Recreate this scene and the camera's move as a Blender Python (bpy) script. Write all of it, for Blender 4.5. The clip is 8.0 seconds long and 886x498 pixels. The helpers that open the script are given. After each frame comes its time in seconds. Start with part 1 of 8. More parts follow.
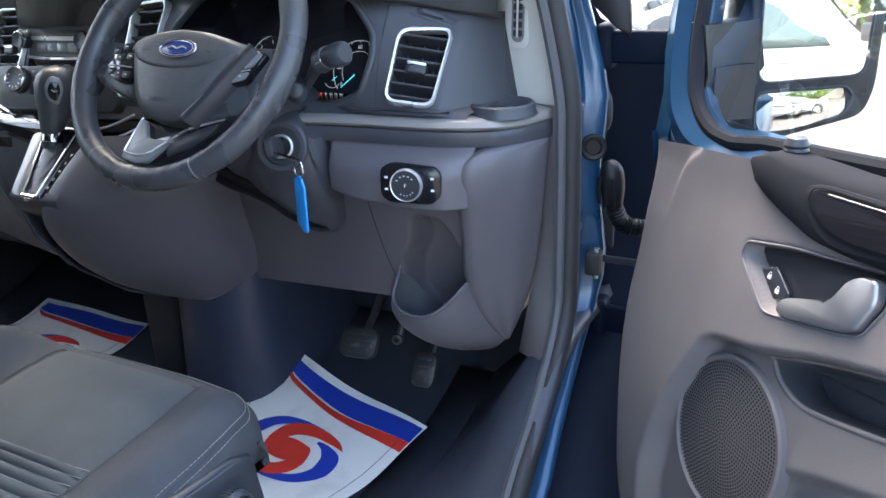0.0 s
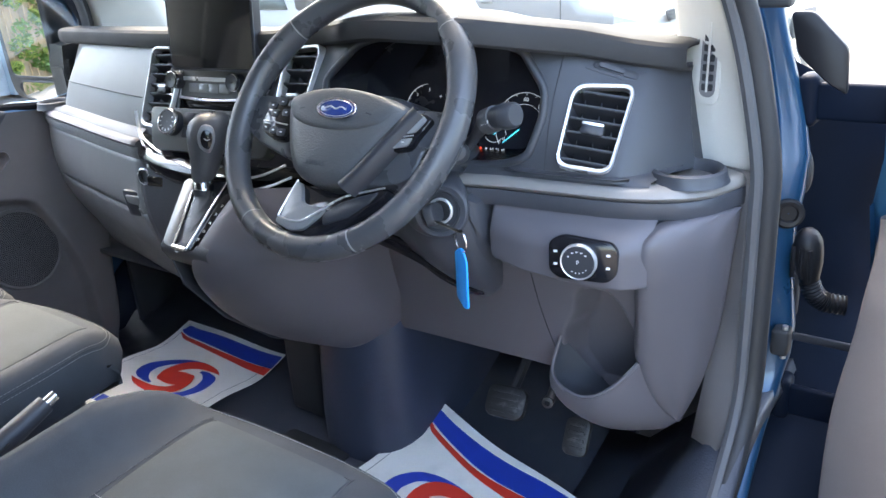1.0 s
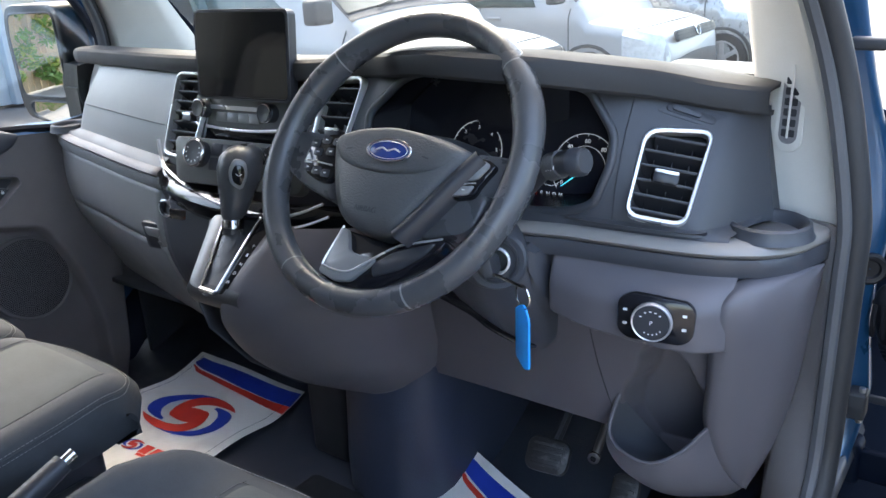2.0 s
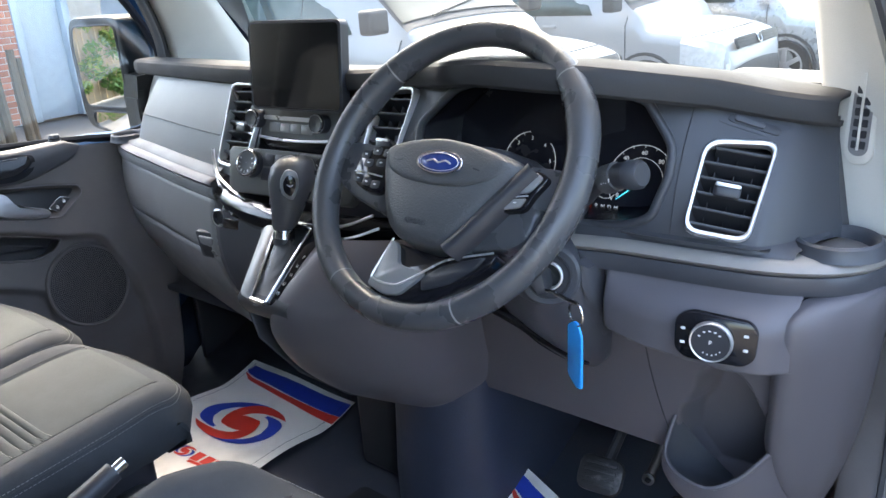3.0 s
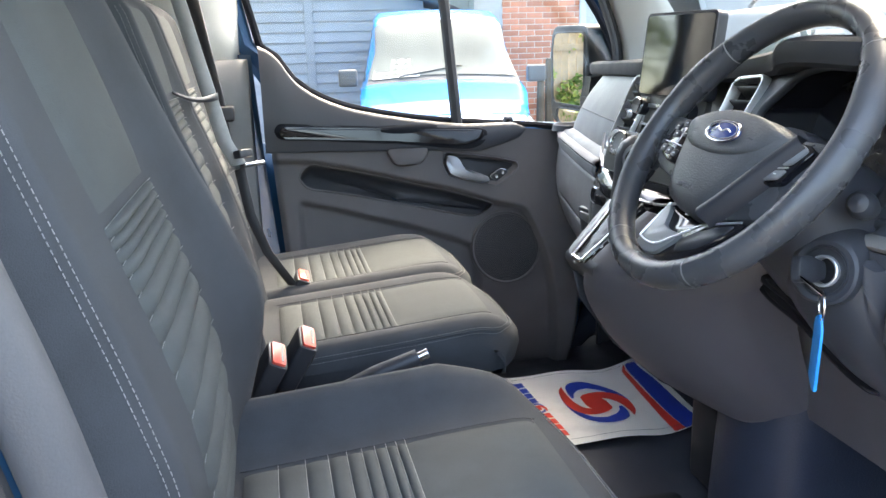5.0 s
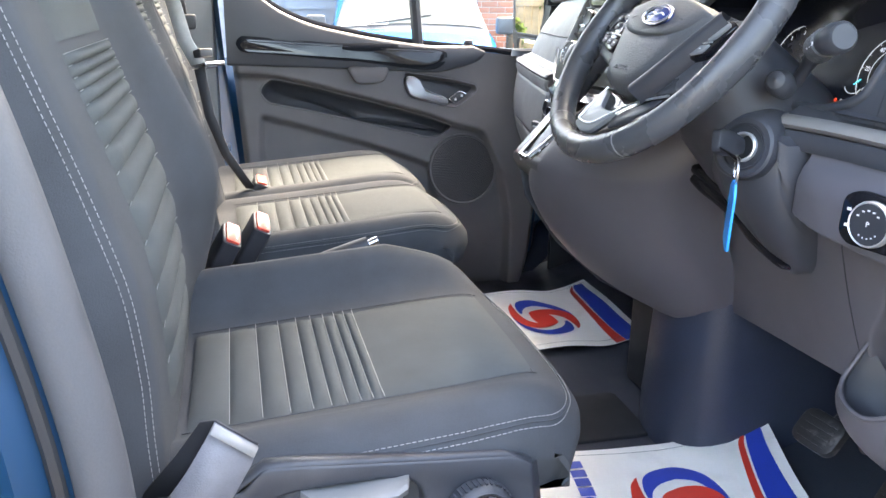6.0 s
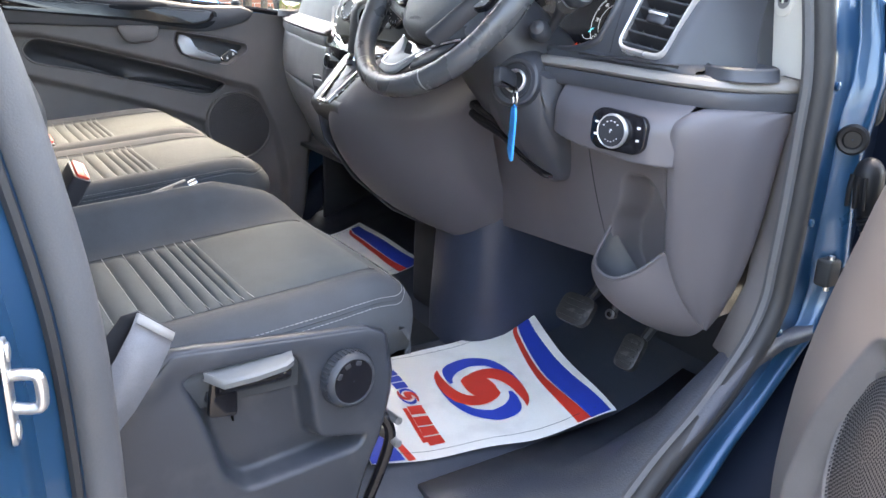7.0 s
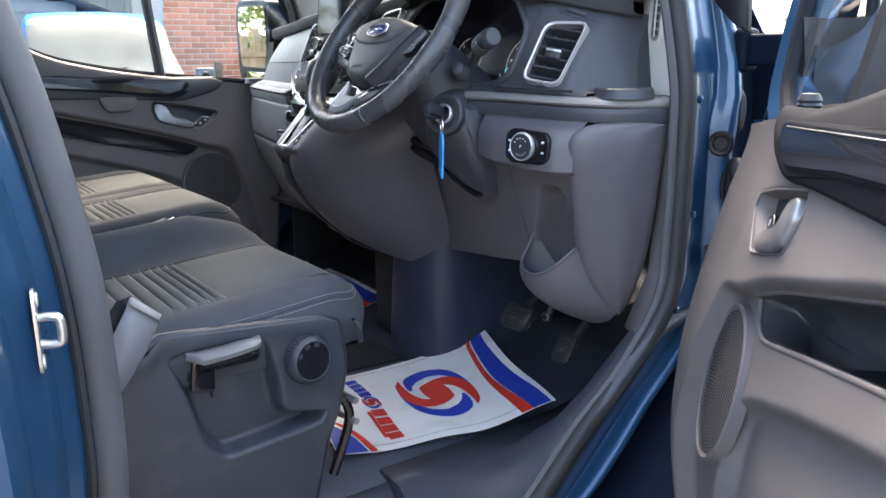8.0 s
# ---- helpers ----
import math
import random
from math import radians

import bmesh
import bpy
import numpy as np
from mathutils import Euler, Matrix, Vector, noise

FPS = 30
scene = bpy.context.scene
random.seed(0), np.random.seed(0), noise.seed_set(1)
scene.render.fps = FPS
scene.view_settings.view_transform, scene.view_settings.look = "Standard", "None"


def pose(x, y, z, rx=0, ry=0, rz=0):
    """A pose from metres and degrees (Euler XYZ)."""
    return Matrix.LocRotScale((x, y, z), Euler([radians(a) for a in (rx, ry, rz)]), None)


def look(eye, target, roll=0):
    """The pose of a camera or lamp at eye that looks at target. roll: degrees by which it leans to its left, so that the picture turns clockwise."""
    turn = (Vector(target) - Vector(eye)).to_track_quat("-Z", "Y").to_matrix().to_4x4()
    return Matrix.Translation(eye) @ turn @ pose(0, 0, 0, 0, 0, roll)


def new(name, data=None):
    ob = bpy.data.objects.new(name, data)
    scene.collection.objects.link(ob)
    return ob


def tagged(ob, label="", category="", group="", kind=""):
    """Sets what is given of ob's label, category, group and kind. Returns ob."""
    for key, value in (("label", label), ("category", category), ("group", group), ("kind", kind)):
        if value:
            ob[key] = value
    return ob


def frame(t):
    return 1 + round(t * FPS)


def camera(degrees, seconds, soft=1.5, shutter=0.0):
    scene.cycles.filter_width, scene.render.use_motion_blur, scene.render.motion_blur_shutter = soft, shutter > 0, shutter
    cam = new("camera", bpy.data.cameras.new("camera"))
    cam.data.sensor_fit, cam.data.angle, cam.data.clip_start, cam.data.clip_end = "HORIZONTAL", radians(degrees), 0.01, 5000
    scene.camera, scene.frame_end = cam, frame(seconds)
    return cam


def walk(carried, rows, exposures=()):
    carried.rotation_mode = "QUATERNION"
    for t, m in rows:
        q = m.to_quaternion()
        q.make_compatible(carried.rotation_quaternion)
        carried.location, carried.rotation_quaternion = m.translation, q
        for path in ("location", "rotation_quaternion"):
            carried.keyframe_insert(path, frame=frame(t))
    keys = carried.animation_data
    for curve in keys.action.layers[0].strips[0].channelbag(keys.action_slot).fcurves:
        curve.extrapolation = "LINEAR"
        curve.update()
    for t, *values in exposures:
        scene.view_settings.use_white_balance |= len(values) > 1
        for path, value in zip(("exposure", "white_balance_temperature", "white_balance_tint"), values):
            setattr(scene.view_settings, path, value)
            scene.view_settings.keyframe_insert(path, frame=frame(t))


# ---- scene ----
cam = camera(57.3, 8.0)
PATH = [
    (0, (1.255, -1.049, 1.488), (0.352, 0.584, 0.768), -2.8),
    (0.5, (1.17, -0.992, 1.526), (0.155, 0.566, 0.789), -3.7),
    (1, (1.129, -0.967, 1.562), (-0.009, 0.509, 0.834), -4.3),
    (1.5, (1.084, -0.948, 1.589), (-0.062, 0.531, 0.882), -3.6),
    (1.7, (1.051, -0.941, 1.585), (-0.085, 0.546, 0.881), -3.4),
    (2.8, (0.992, -0.923, 1.581), (-0.156, 0.568, 0.906), -3.0),
    (3, (1.005, -0.916, 1.581), (-0.238, 0.501, 0.911), -4.1),
    (3.5, (1.057, -0.881, 1.56), (-0.436, 0.3, 0.949), -4.0),
    (4, (1.127, -0.838, 1.536), (-0.592, 0.045, 1.02), -3.3),
    (4.5, (1.202, -0.782, 1.503), (-0.662, -0.24, 1.023), -2.9),
    (4.7, (1.224, -0.762, 1.492), (-0.665, -0.308, 1.021), -2.5),
    (5.8, (1.314, -0.704, 1.394), (-0.574, -0.328, 0.853), -0.1),
    (6, (1.336, -0.731, 1.377), (-0.515, -0.256, 0.788), 0.8),
    (6.5, (1.395, -0.837, 1.362), (-0.333, -0.056, 0.727), 2.5),
    (7, (1.478, -0.926, 1.362), (-0.096, 0.129, 0.722), 2.3),
    (7.5, (1.562, -0.959, 1.351), (0.025, 0.188, 0.785), 0.5),
    (8, (1.699, -0.999, 1.319), (0.108, 0.12, 0.851), -0.6),
]
walk(cam, [(t, look(eye, target, roll)) for t, eye, target, roll in PATH], [(0, 3.66, 7150, 10), (0.6, 4.06, 7300, 10), (1, 4.13, 7300, 10), (1.5, 3.56, 7200, 10), (3, 3.80, 7350, 10), (4, 3.52, 7500, 9), (4.5, 3.63, 7700, 9), (5.8, 4.38, 7900, 11), (6.5, 4.49, 8500, 13), (7.5, 4.03, 7900, 12), (8, 3.63, 7800, 12)])

# ---- light ----
world = bpy.data.worlds.new("world")
scene.world = world
world.use_nodes = True
wn = world.node_tree.nodes
wl = world.node_tree.links
sky = wn.new("ShaderNodeTexSky")
sky.sky_type = "NISHITA"
sky.sun_disc = False
SUN_EL, SUN_AZ = 54.0, -52.0          # azimuth from +y towards +x
sky.sun_elevation = radians(SUN_EL)
sky.sun_rotation = radians(SUN_AZ)
sky.dust_density = 3.0
wl.new(sky.outputs["Color"], wn["Background"].inputs["Color"])
wn["Background"].inputs["Strength"].default_value = 0.15
sun = new("sun", bpy.data.lights.new("sun", "SUN"))
sun.data.energy, sun.data.angle, sun.data.color = 0.9, radians(40.0), (1.0, 0.96, 0.90)
sdir = Vector((math.sin(radians(SUN_AZ)) * math.cos(radians(SUN_EL)), math.cos(radians(SUN_AZ)) * math.cos(radians(SUN_EL)), math.sin(radians(SUN_EL))))
sun.matrix_world = look(sdir * 20, (0, 0, 0))
scene.view_settings.exposure = 2.9

# ---- materials ----


def material(name, col, rough=0.5, metal=0.0, grain=0.0, grain_size=0.001, vary=0.12, blotch=0.08, rough_vary=0.08, coat=0.0, spec=0.5, dirt=None, random_tone=0.0):
    """A surface with tone at two scales, uneven gloss and fine relief at real size."""
    m = bpy.data.materials.new(name)
    m.use_nodes = True
    n, l = m.node_tree.nodes, m.node_tree.links
    b = n["Principled BSDF"]
    tc = n.new("ShaderNodeTexCoord")
    big = n.new("ShaderNodeTexNoise")
    big.inputs["Scale"].default_value = 1.0 / blotch
    big.inputs["Detail"].default_value = 5
    fine = n.new("ShaderNodeTexNoise")
    fine.inputs["Scale"].default_value = 1.0 / max(grain_size, 1e-4)
    fine.inputs["Detail"].default_value = 3
    for t in (big, fine):
        l.new(tc.outputs["Object"], t.inputs["Vector"])
    mix = n.new("ShaderNodeMath")
    mix.operation = "MULTIPLY_ADD"
    l.new(fine.outputs["Fac"], mix.inputs[0])
    mix.inputs[1].default_value = 0.5
    l.new(big.outputs["Fac"], mix.inputs[2])
    ramp = n.new("ShaderNodeMapRange")
    ramp.inputs["From Min"].default_value, ramp.inputs["From Max"].default_value = 0.45, 1.05
    ramp.inputs["To Min"].default_value, ramp.inputs["To Max"].default_value = 1 - vary, 1 + vary
    l.new(mix.outputs[0], ramp.inputs["Value"])
    tone = ramp.outputs["Result"]
    if random_tone:
        info = n.new("ShaderNodeObjectInfo")
        rr = n.new("ShaderNodeMapRange")
        rr.inputs["To Min"].default_value, rr.inputs["To Max"].default_value = 1 - random_tone, 1 + random_tone
        l.new(info.outputs["Random"], rr.inputs["Value"])
        mm = n.new("ShaderNodeMath")
        mm.operation = "MULTIPLY"
        l.new(tone, mm.inputs[0])
        l.new(rr.outputs["Result"], mm.inputs[1])
        tone = mm.outputs[0]
    vm = n.new("ShaderNodeVectorMath")
    vm.operation = "SCALE"
    vm.inputs[0].default_value = col[:3]
    l.new(tone, vm.inputs["Scale"])
    colour = vm.outputs["Vector"]
    if dirt:
        dcol, amount, size = dirt
        dn = n.new("ShaderNodeTexNoise")
        dn.inputs["Scale"].default_value, dn.inputs["Detail"].default_value = 1.0 / size, 8
        l.new(tc.outputs["Object"], dn.inputs["Vector"])
        dr = n.new("ShaderNodeMapRange")
        dr.inputs["From Min"].default_value, dr.inputs["From Max"].default_value = 0.52, 0.72
        dr.inputs["To Max"].default_value = amount
        l.new(dn.outputs["Fac"], dr.inputs["Value"])
        mx = n.new("ShaderNodeMix")
        mx.data_type = "RGBA"
        l.new(dr.outputs["Result"], mx.inputs[0])
        l.new(colour, mx.inputs[6])
        mx.inputs[7].default_value = (*dcol, 1)
        colour = mx.outputs[2]
    l.new(colour, b.inputs["Base Color"])
    rm = n.new("ShaderNodeMapRange")
    rm.inputs["From Min"].default_value, rm.inputs["From Max"].default_value = 0.3, 0.7
    rm.inputs["To Min"].default_value, rm.inputs["To Max"].default_value = max(rough - rough_vary, 0.02), min(rough + rough_vary, 1)
    l.new(big.outputs["Fac"], rm.inputs["Value"])
    l.new(rm.outputs["Result"], b.inputs["Roughness"])
    b.inputs["Metallic"].default_value = metal
    b.inputs["Specular IOR Level"].default_value = spec
    b.inputs["Coat Weight"].default_value = coat
    b.inputs["Coat Roughness"].default_value = 0.04
    if grain:
        bump = n.new("ShaderNodeBump")
        bump.inputs["Strength"].default_value = grain
        bump.inputs["Distance"].default_value = grain_size * 0.5
        l.new(fine.outputs["Fac"], bump.inputs["Height"])
        l.new(bump.outputs["Normal"], b.inputs["Normal"])
    return m


def glass_material(name, tint=(0.92, 0.95, 0.94), rough=0.0):
    """Clear pane: a thin sheet that lets the view through, with the gloss of glass."""
    m = bpy.data.materials.new(name)
    m.use_nodes = True
    n, l = m.node_tree.nodes, m.node_tree.links
    n.remove(n["Principled BSDF"])
    tr, gl, mx, lw, pw = n.new("ShaderNodeBsdfTransparent"), n.new("ShaderNodeBsdfGlossy"), n.new("ShaderNodeMixShader"), n.new("ShaderNodeLayerWeight"), n.new("ShaderNodeMapRange")
    tr.inputs["Color"].default_value = (*tint, 1)
    gl.inputs["Roughness"].default_value = rough
    lw.inputs["Blend"].default_value = 0.25
    pw.inputs["To Min"].default_value, pw.inputs["To Max"].default_value = 0.03, 0.75
    l.new(lw.outputs["Facing"], pw.inputs["Value"])
    l.new(pw.outputs["Result"], mx.inputs[0])
    l.new(tr.outputs[0], mx.inputs[1])
    l.new(gl.outputs[0], mx.inputs[2])
    l.new(mx.outputs[0], n["Material Output"].inputs["Surface"])
    return m


def glow_material(name, col, strength):
    m = bpy.data.materials.new(name)
    m.use_nodes = True
    b = m.node_tree.nodes["Principled BSDF"]
    b.inputs["Base Color"].default_value = (*col, 1)
    b.inputs["Emission Color"].default_value = (*col, 1)
    b.inputs["Emission Strength"].default_value = strength
    return m


M_UPPER = material("charcoal_soft_plastic", (0.046, 0.050, 0.060), 0.47, grain=0.25, grain_size=0.0012, vary=0.1)
M_PAD = material("dash_top_plastic", (0.034, 0.035, 0.038), 0.68, grain=0.25, grain_size=0.0014, spec=0.35)
M_LOWER = material("taupe_grey_plastic", (0.120, 0.112, 0.115), 0.62, grain=0.35, grain_size=0.0013, vary=0.14, spec=0.35)
M_DARK = material("black_moulded_plastic", (0.028, 0.030, 0.037), 0.42, grain=0.2, grain_size=0.0012)
M_PIANO = material("gloss_black_plastic", (0.010, 0.010, 0.013), 0.12, vary=0.05, rough_vary=0.04, coat=0.1, spec=0.4)
M_SATIN = material("satin_silver_trim", (0.70, 0.70, 0.71), 0.30, 0.7, grain=0.05, grain_size=0.0006, vary=0.06)
M_CHROME = material("bright_chrome", (0.62, 0.62, 0.64), 0.14, 1.0, vary=0.04, rough_vary=0.04)
M_ZINC = material("zinc_plated_steel", (0.66, 0.66, 0.66), 0.32, 0.9, grain=0.1, grain_size=0.002, dirt=((0.25, 0.22, 0.2), 0.35, 0.01))
M_LEATHER = material("black_leather", (0.065, 0.068, 0.075), 0.30, grain=0.4, grain_size=0.0014, vary=0.15, blotch=0.05, rough_vary=0.1)
M_GRAIN = material("grained_black_plastic", (0.078, 0.081, 0.086), 0.42, grain=0.7, grain_size=0.0022, vary=0.15)
M_FABRIC = material("charcoal_seat_fabric", (0.057, 0.063, 0.071), 0.85, grain=0.75, grain_size=0.0012, vary=0.20, blotch=0.06, spec=0.25)
M_INSERT = material("grey_green_seat_fabric", (0.074, 0.083, 0.086), 0.85, grain=0.75, grain_size=0.0013, vary=0.20, blotch=0.06, spec=0.25)
M_STITCH = material("pale_thread", (0.30, 0.30, 0.30), 0.7)
M_SEATPLASTIC = material("slate_seat_plastic", (0.033, 0.038, 0.048), 0.44, grain=0.3, grain_size=0.0012, dirt=((0.12, 0.12, 0.12), 0.2, 0.05))
M_BLUE = material("blue_car_paint", (0.010, 0.060, 0.135), 0.32, 0.35, vary=0.06, rough_vary=0.05, coat=0.4, dirt=((0.03, 0.07, 0.15), 0.15, 0.08))
M_POST = material("mid_grey_post_trim", (0.20, 0.20, 0.205), 0.55, grain=0.25, grain_size=0.0015)
# near-black copy of the blue paint: the hinge recess's shade as colour
M_NAVY = material("shaded_blue_paint", (0.004, 0.008, 0.018), 0.5, 0.0, vary=0.2, spec=0.1)
M_RUBBER = material("black_rubber_seal", (0.020, 0.021, 0.024), 0.6, grain=0.2, grain_size=0.002)
M_BOOT = material("soft_black_boot_rubber", (0.008, 0.008, 0.010), 0.5, grain=0.1, grain_size=0.002, spec=0.3)
M_GREYSEAL = material("grey_rubber_seal", (0.075, 0.078, 0.086), 0.6, grain=0.2, grain_size=0.002)
M_LINING = material("pale_roof_lining", (0.70, 0.69, 0.66), 0.9, grain=0.4, grain_size=0.002, vary=0.05)
M_CREAM = material("pale_grey_pillar_trim", (0.56, 0.56, 0.53), 0.7, grain=0.25, grain_size=0.0015, vary=0.06)
# floor and tunnel colours carry the blue cast of the footwell's shadows
M_VINYL = material("black_floor_vinyl", (0.040, 0.046, 0.062), 0.45, grain=0.4, grain_size=0.003, dirt=((0.09, 0.085, 0.08), 0.25, 0.06))
M_CARPET = material("dark_tunnel_lining", (0.031, 0.040, 0.066), 0.42, grain=0.35, grain_size=0.003, vary=0.2)
M_PAPER = material("white_mat_paper", (0.86, 0.84, 0.79), 0.6, grain=0.1, grain_size=0.004, vary=0.05, blotch=0.15, dirt=((0.5, 0.47, 0.43), 0.35, 0.09))
M_INKBLUE = material("blue_print", (0.012, 0.05, 0.40), 0.5, vary=0.12)
M_INKRED = material("red_print", (0.72, 0.045, 0.028), 0.5, vary=0.12)
M_RED = material("red_release_button", (0.75, 0.09, 0.06), 0.4, vary=0.06)
M_BELT = material("black_belt_webbing", (0.045, 0.046, 0.052), 0.6, grain=0.5, grain_size=0.0015)
M_BELTGREY = material("grey_belt_webbing", (0.19, 0.195, 0.22), 0.5, grain=0.5, grain_size=0.0015, vary=0.15, blotch=0.02)
M_TAG = material("blue_plastic_tag", (0.0, 0.33, 0.85), 0.35, vary=0.06)
M_WHITEMARK = material("white_marking", (0.75, 0.75, 0.75), 0.5, vary=0.04)
M_BADGE = material("badge_blue_enamel", (0.02, 0.05, 0.22), 0.2, vary=0.05, coat=0.6)
M_SCREEN = material("dark_glass_screen", (0.012, 0.012, 0.013), 0.06, vary=0.03, rough_vary=0.02, coat=0.3)
M_DIALGLASS = material("dark_dial_face", (0.014, 0.015, 0.022), 0.25, vary=0.05, rough_vary=0.05)
M_MIRROR = material("mirror_silver", (0.90, 0.91, 0.91), 0.0, 1.0, vary=0.0, rough_vary=0.0)
M_GLASS = glass_material("clear_window_glass", (0.64, 0.68, 0.67))
M_SIDEGLASS = glass_material("clear_side_glass", (0.84, 0.88, 0.87))
M_STACK = material("grey_stack_plastic", (0.16, 0.165, 0.165), 0.38, 0.1, grain=0.15, grain_size=0.001, vary=0.06)
M_SILVERGREY = material("silver_grey_satin_plastic", (0.27, 0.275, 0.28), 0.40, 0.35, grain=0.08, grain_size=0.0008, vary=0.05)
M_HANDLE = material("satin_grey_handle", (0.33, 0.34, 0.36), 0.38, 0.8, vary=0.05)
M_KNEE = material("slate_taupe_plastic", (0.106, 0.100, 0.112), 0.48, grain=0.22, grain_size=0.0012, vary=0.08)
# charcoal of the passenger side, with the windscreen's sheen put into a paler colour
M_GLOVE = material("lit_charcoal_plastic", (0.200, 0.208, 0.212), 0.40, grain=0.25, grain_size=0.0012, vary=0.08)
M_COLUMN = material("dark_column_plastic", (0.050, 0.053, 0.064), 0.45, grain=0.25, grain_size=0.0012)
M_LIT = glow_material("lit_white_marking", (0.5, 0.55, 0.6), 0.05)
M_CYAN = glow_material("lit_cyan_needle", (0.05, 0.65, 0.85), 0.10)
M_LITRED = glow_material("lit_red_letter", (0.9, 0.1, 0.05), 0.08)

# ---- building tools ----
WORLDS = {}


def thing(name, at, label="", category="", group="", kind="", m=None):
    """An empty at the base of a thing, which carries its parts."""
    ob = new(name)
    ob.empty_display_size = 0.05
    ob.matrix_basis = m if m is not None else Matrix.Translation(at)
    WORLDS[ob] = ob.matrix_basis.copy()
    return tagged(ob, label, category, group, kind)


def finish(bm, name, mat, smooth=True, crease=40):
    me = bpy.data.meshes.new(name)
    bmesh.ops.recalc_face_normals(bm, faces=bm.faces)
    if smooth:
        for f in bm.faces:
            f.smooth = True
        for e in bm.edges:
            if len(e.link_faces) == 2 and e.calc_face_angle(0) > radians(crease):
                e.smooth = False
    bm.to_mesh(me)
    bm.free()
    me.materials.append(mat)
    return me


def part(name, bm, mat, parent=None, label="", thick=0.0, smooth=True, crease=40, bevel=0.0):
    """One mesh object from a bmesh in world coordinates, under a thing or a part."""
    if parent is not None:
        bmesh.ops.transform(bm, matrix=WORLDS[parent].inverted(), verts=bm.verts)
    ob = new(name, finish(bm, name, mat, smooth, crease))
    if parent is not None:
        ob.parent = parent
        WORLDS[ob] = WORLDS[parent]
    else:
        WORLDS[ob] = Matrix.Identity(4)
    if thick:
        md = ob.modifiers.new("solidify", "SOLIDIFY")
        md.thickness, md.offset = abs(thick), (-1 if thick > 0 else 1)
    if bevel:
        md = ob.modifiers.new("bevel", "BEVEL")
        md.width, md.segments, md.limit_method, md.angle_limit = bevel, 2, "ANGLE", radians(35)
    return tagged(ob, label)


def curve(xs, ys):
    """A smooth line through a few stations (cubic, with limited slopes)."""
    xs, ys = np.array(xs, float), np.array(ys, float)
    h, d = np.diff(xs), np.diff(ys) / np.diff(xs)
    t = np.zeros(len(xs))
    t[0], t[-1] = d[0], d[-1]
    for i in range(1, len(xs) - 1):
        t[i] = 0 if d[i - 1] * d[i] <= 0 else 2 * d[i - 1] * d[i] / (d[i - 1] + d[i])

    def at(x):
        x = min(max(x, xs[0]), xs[-1])
        i = min(max(int(np.searchsorted(xs, x)) - 1, 0), len(h) - 1)
        s = (x - xs[i]) / h[i]
        return float((1 + 2 * s) * (1 - s) ** 2 * ys[i] + s * (1 - s) ** 2 * h[i] * t[i] + s * s * (3 - 2 * s) * ys[i + 1] + s * s * (s - 1) * h[i] * t[i + 1])
    return at


def smooth_line(pts, n=8, closed=False):
    """Catmull-Rom points through pts."""
    p = [Vector(q) for q in pts]
    k = len(p)
    out = []
    for i in range(k if closed else k - 1):
        a, b, c, d = (p[(i + j) % k] if closed else p[min(max(i + j, 0), k - 1)] for j in (-1, 0, 1, 2))
        for s in range(n):
            t = s / n
            out.append(0.5 * ((2 * b) + (c - a) * t + (2 * a - 5 * b + 4 * c - d) * t * t + (3 * b - a - 3 * c + d) * t ** 3))
    if not closed:
        out.append(p[-1])
    return out


def loft(rows, close_u=False, close_v=False, cap=False):
    """A sheet over rows of points."""
    bm = bmesh.new()
    v = [[bm.verts.new(p) for p in r] for r in rows]
    nr, nc = len(v), len(v[0])
    for i in range(nr if close_v else nr - 1):
        for j in range(nc if close_u else nc - 1):
            try:
                bm.faces.new((v[i][j], v[i][(j + 1) % nc], v[(i + 1) % nr][(j + 1) % nc], v[(i + 1) % nr][j]))
            except ValueError:
                pass
    if cap:
        bm.faces.new(v[0])
        bm.faces.new(v[-1][::-1])
    return bm


def sheet(fn, u0, u1, v0, v1, nu, nv):
    return loft([[fn(u0 + (u1 - u0) * i / nu, v0 + (v1 - v0) * j / nv) for i in range(nu + 1)] for j in range(nv + 1)])


def tube(pts, r, n=8, closed=False, squash=1.0):
    """A round bar along points; r may be one radius or one for each point."""
    pts = [Vector(p) for p in pts]
    k = len(pts)
    rows = []
    up = None
    for i, p in enumerate(pts):
        a = pts[(i - 1) % k] if closed or i else p
        b = pts[(i + 1) % k] if closed or i < k - 1 else p
        t = (b - a).normalized()
        if up is None:
            up = t.orthogonal().normalized()
        up = (up - t * up.dot(t)).normalized()
        side = t.cross(up)
        rr = r[i] if isinstance(r, (list, tuple)) else r
        rows.append([p + up * (math.cos(2 * math.pi * j / n) * rr) + side * (math.sin(2 * math.pi * j / n) * rr * squash) for j in range(n)])
    return loft(rows, close_u=True, close_v=closed, cap=not closed)


def face_at(p, normal, up=(0, 0, 1)):
    """A frame at p: z along the normal, y along up."""
    z = Vector(normal).normalized()
    x = Vector(up).cross(z).normalized()
    y = z.cross(x)
    m = Matrix((x, y, z)).transposed().to_4x4()
    m.translation = Vector(p)
    return m


def lathe(profile, m, n=32):
    """Turned about the frame's z: (radius, height) points."""
    rows = [[m @ Vector((r * math.cos(2 * math.pi * j / n), r * math.sin(2 * math.pi * j / n), h)) for j in range(n)] for r, h in profile]
    return loft(rows, close_u=True)


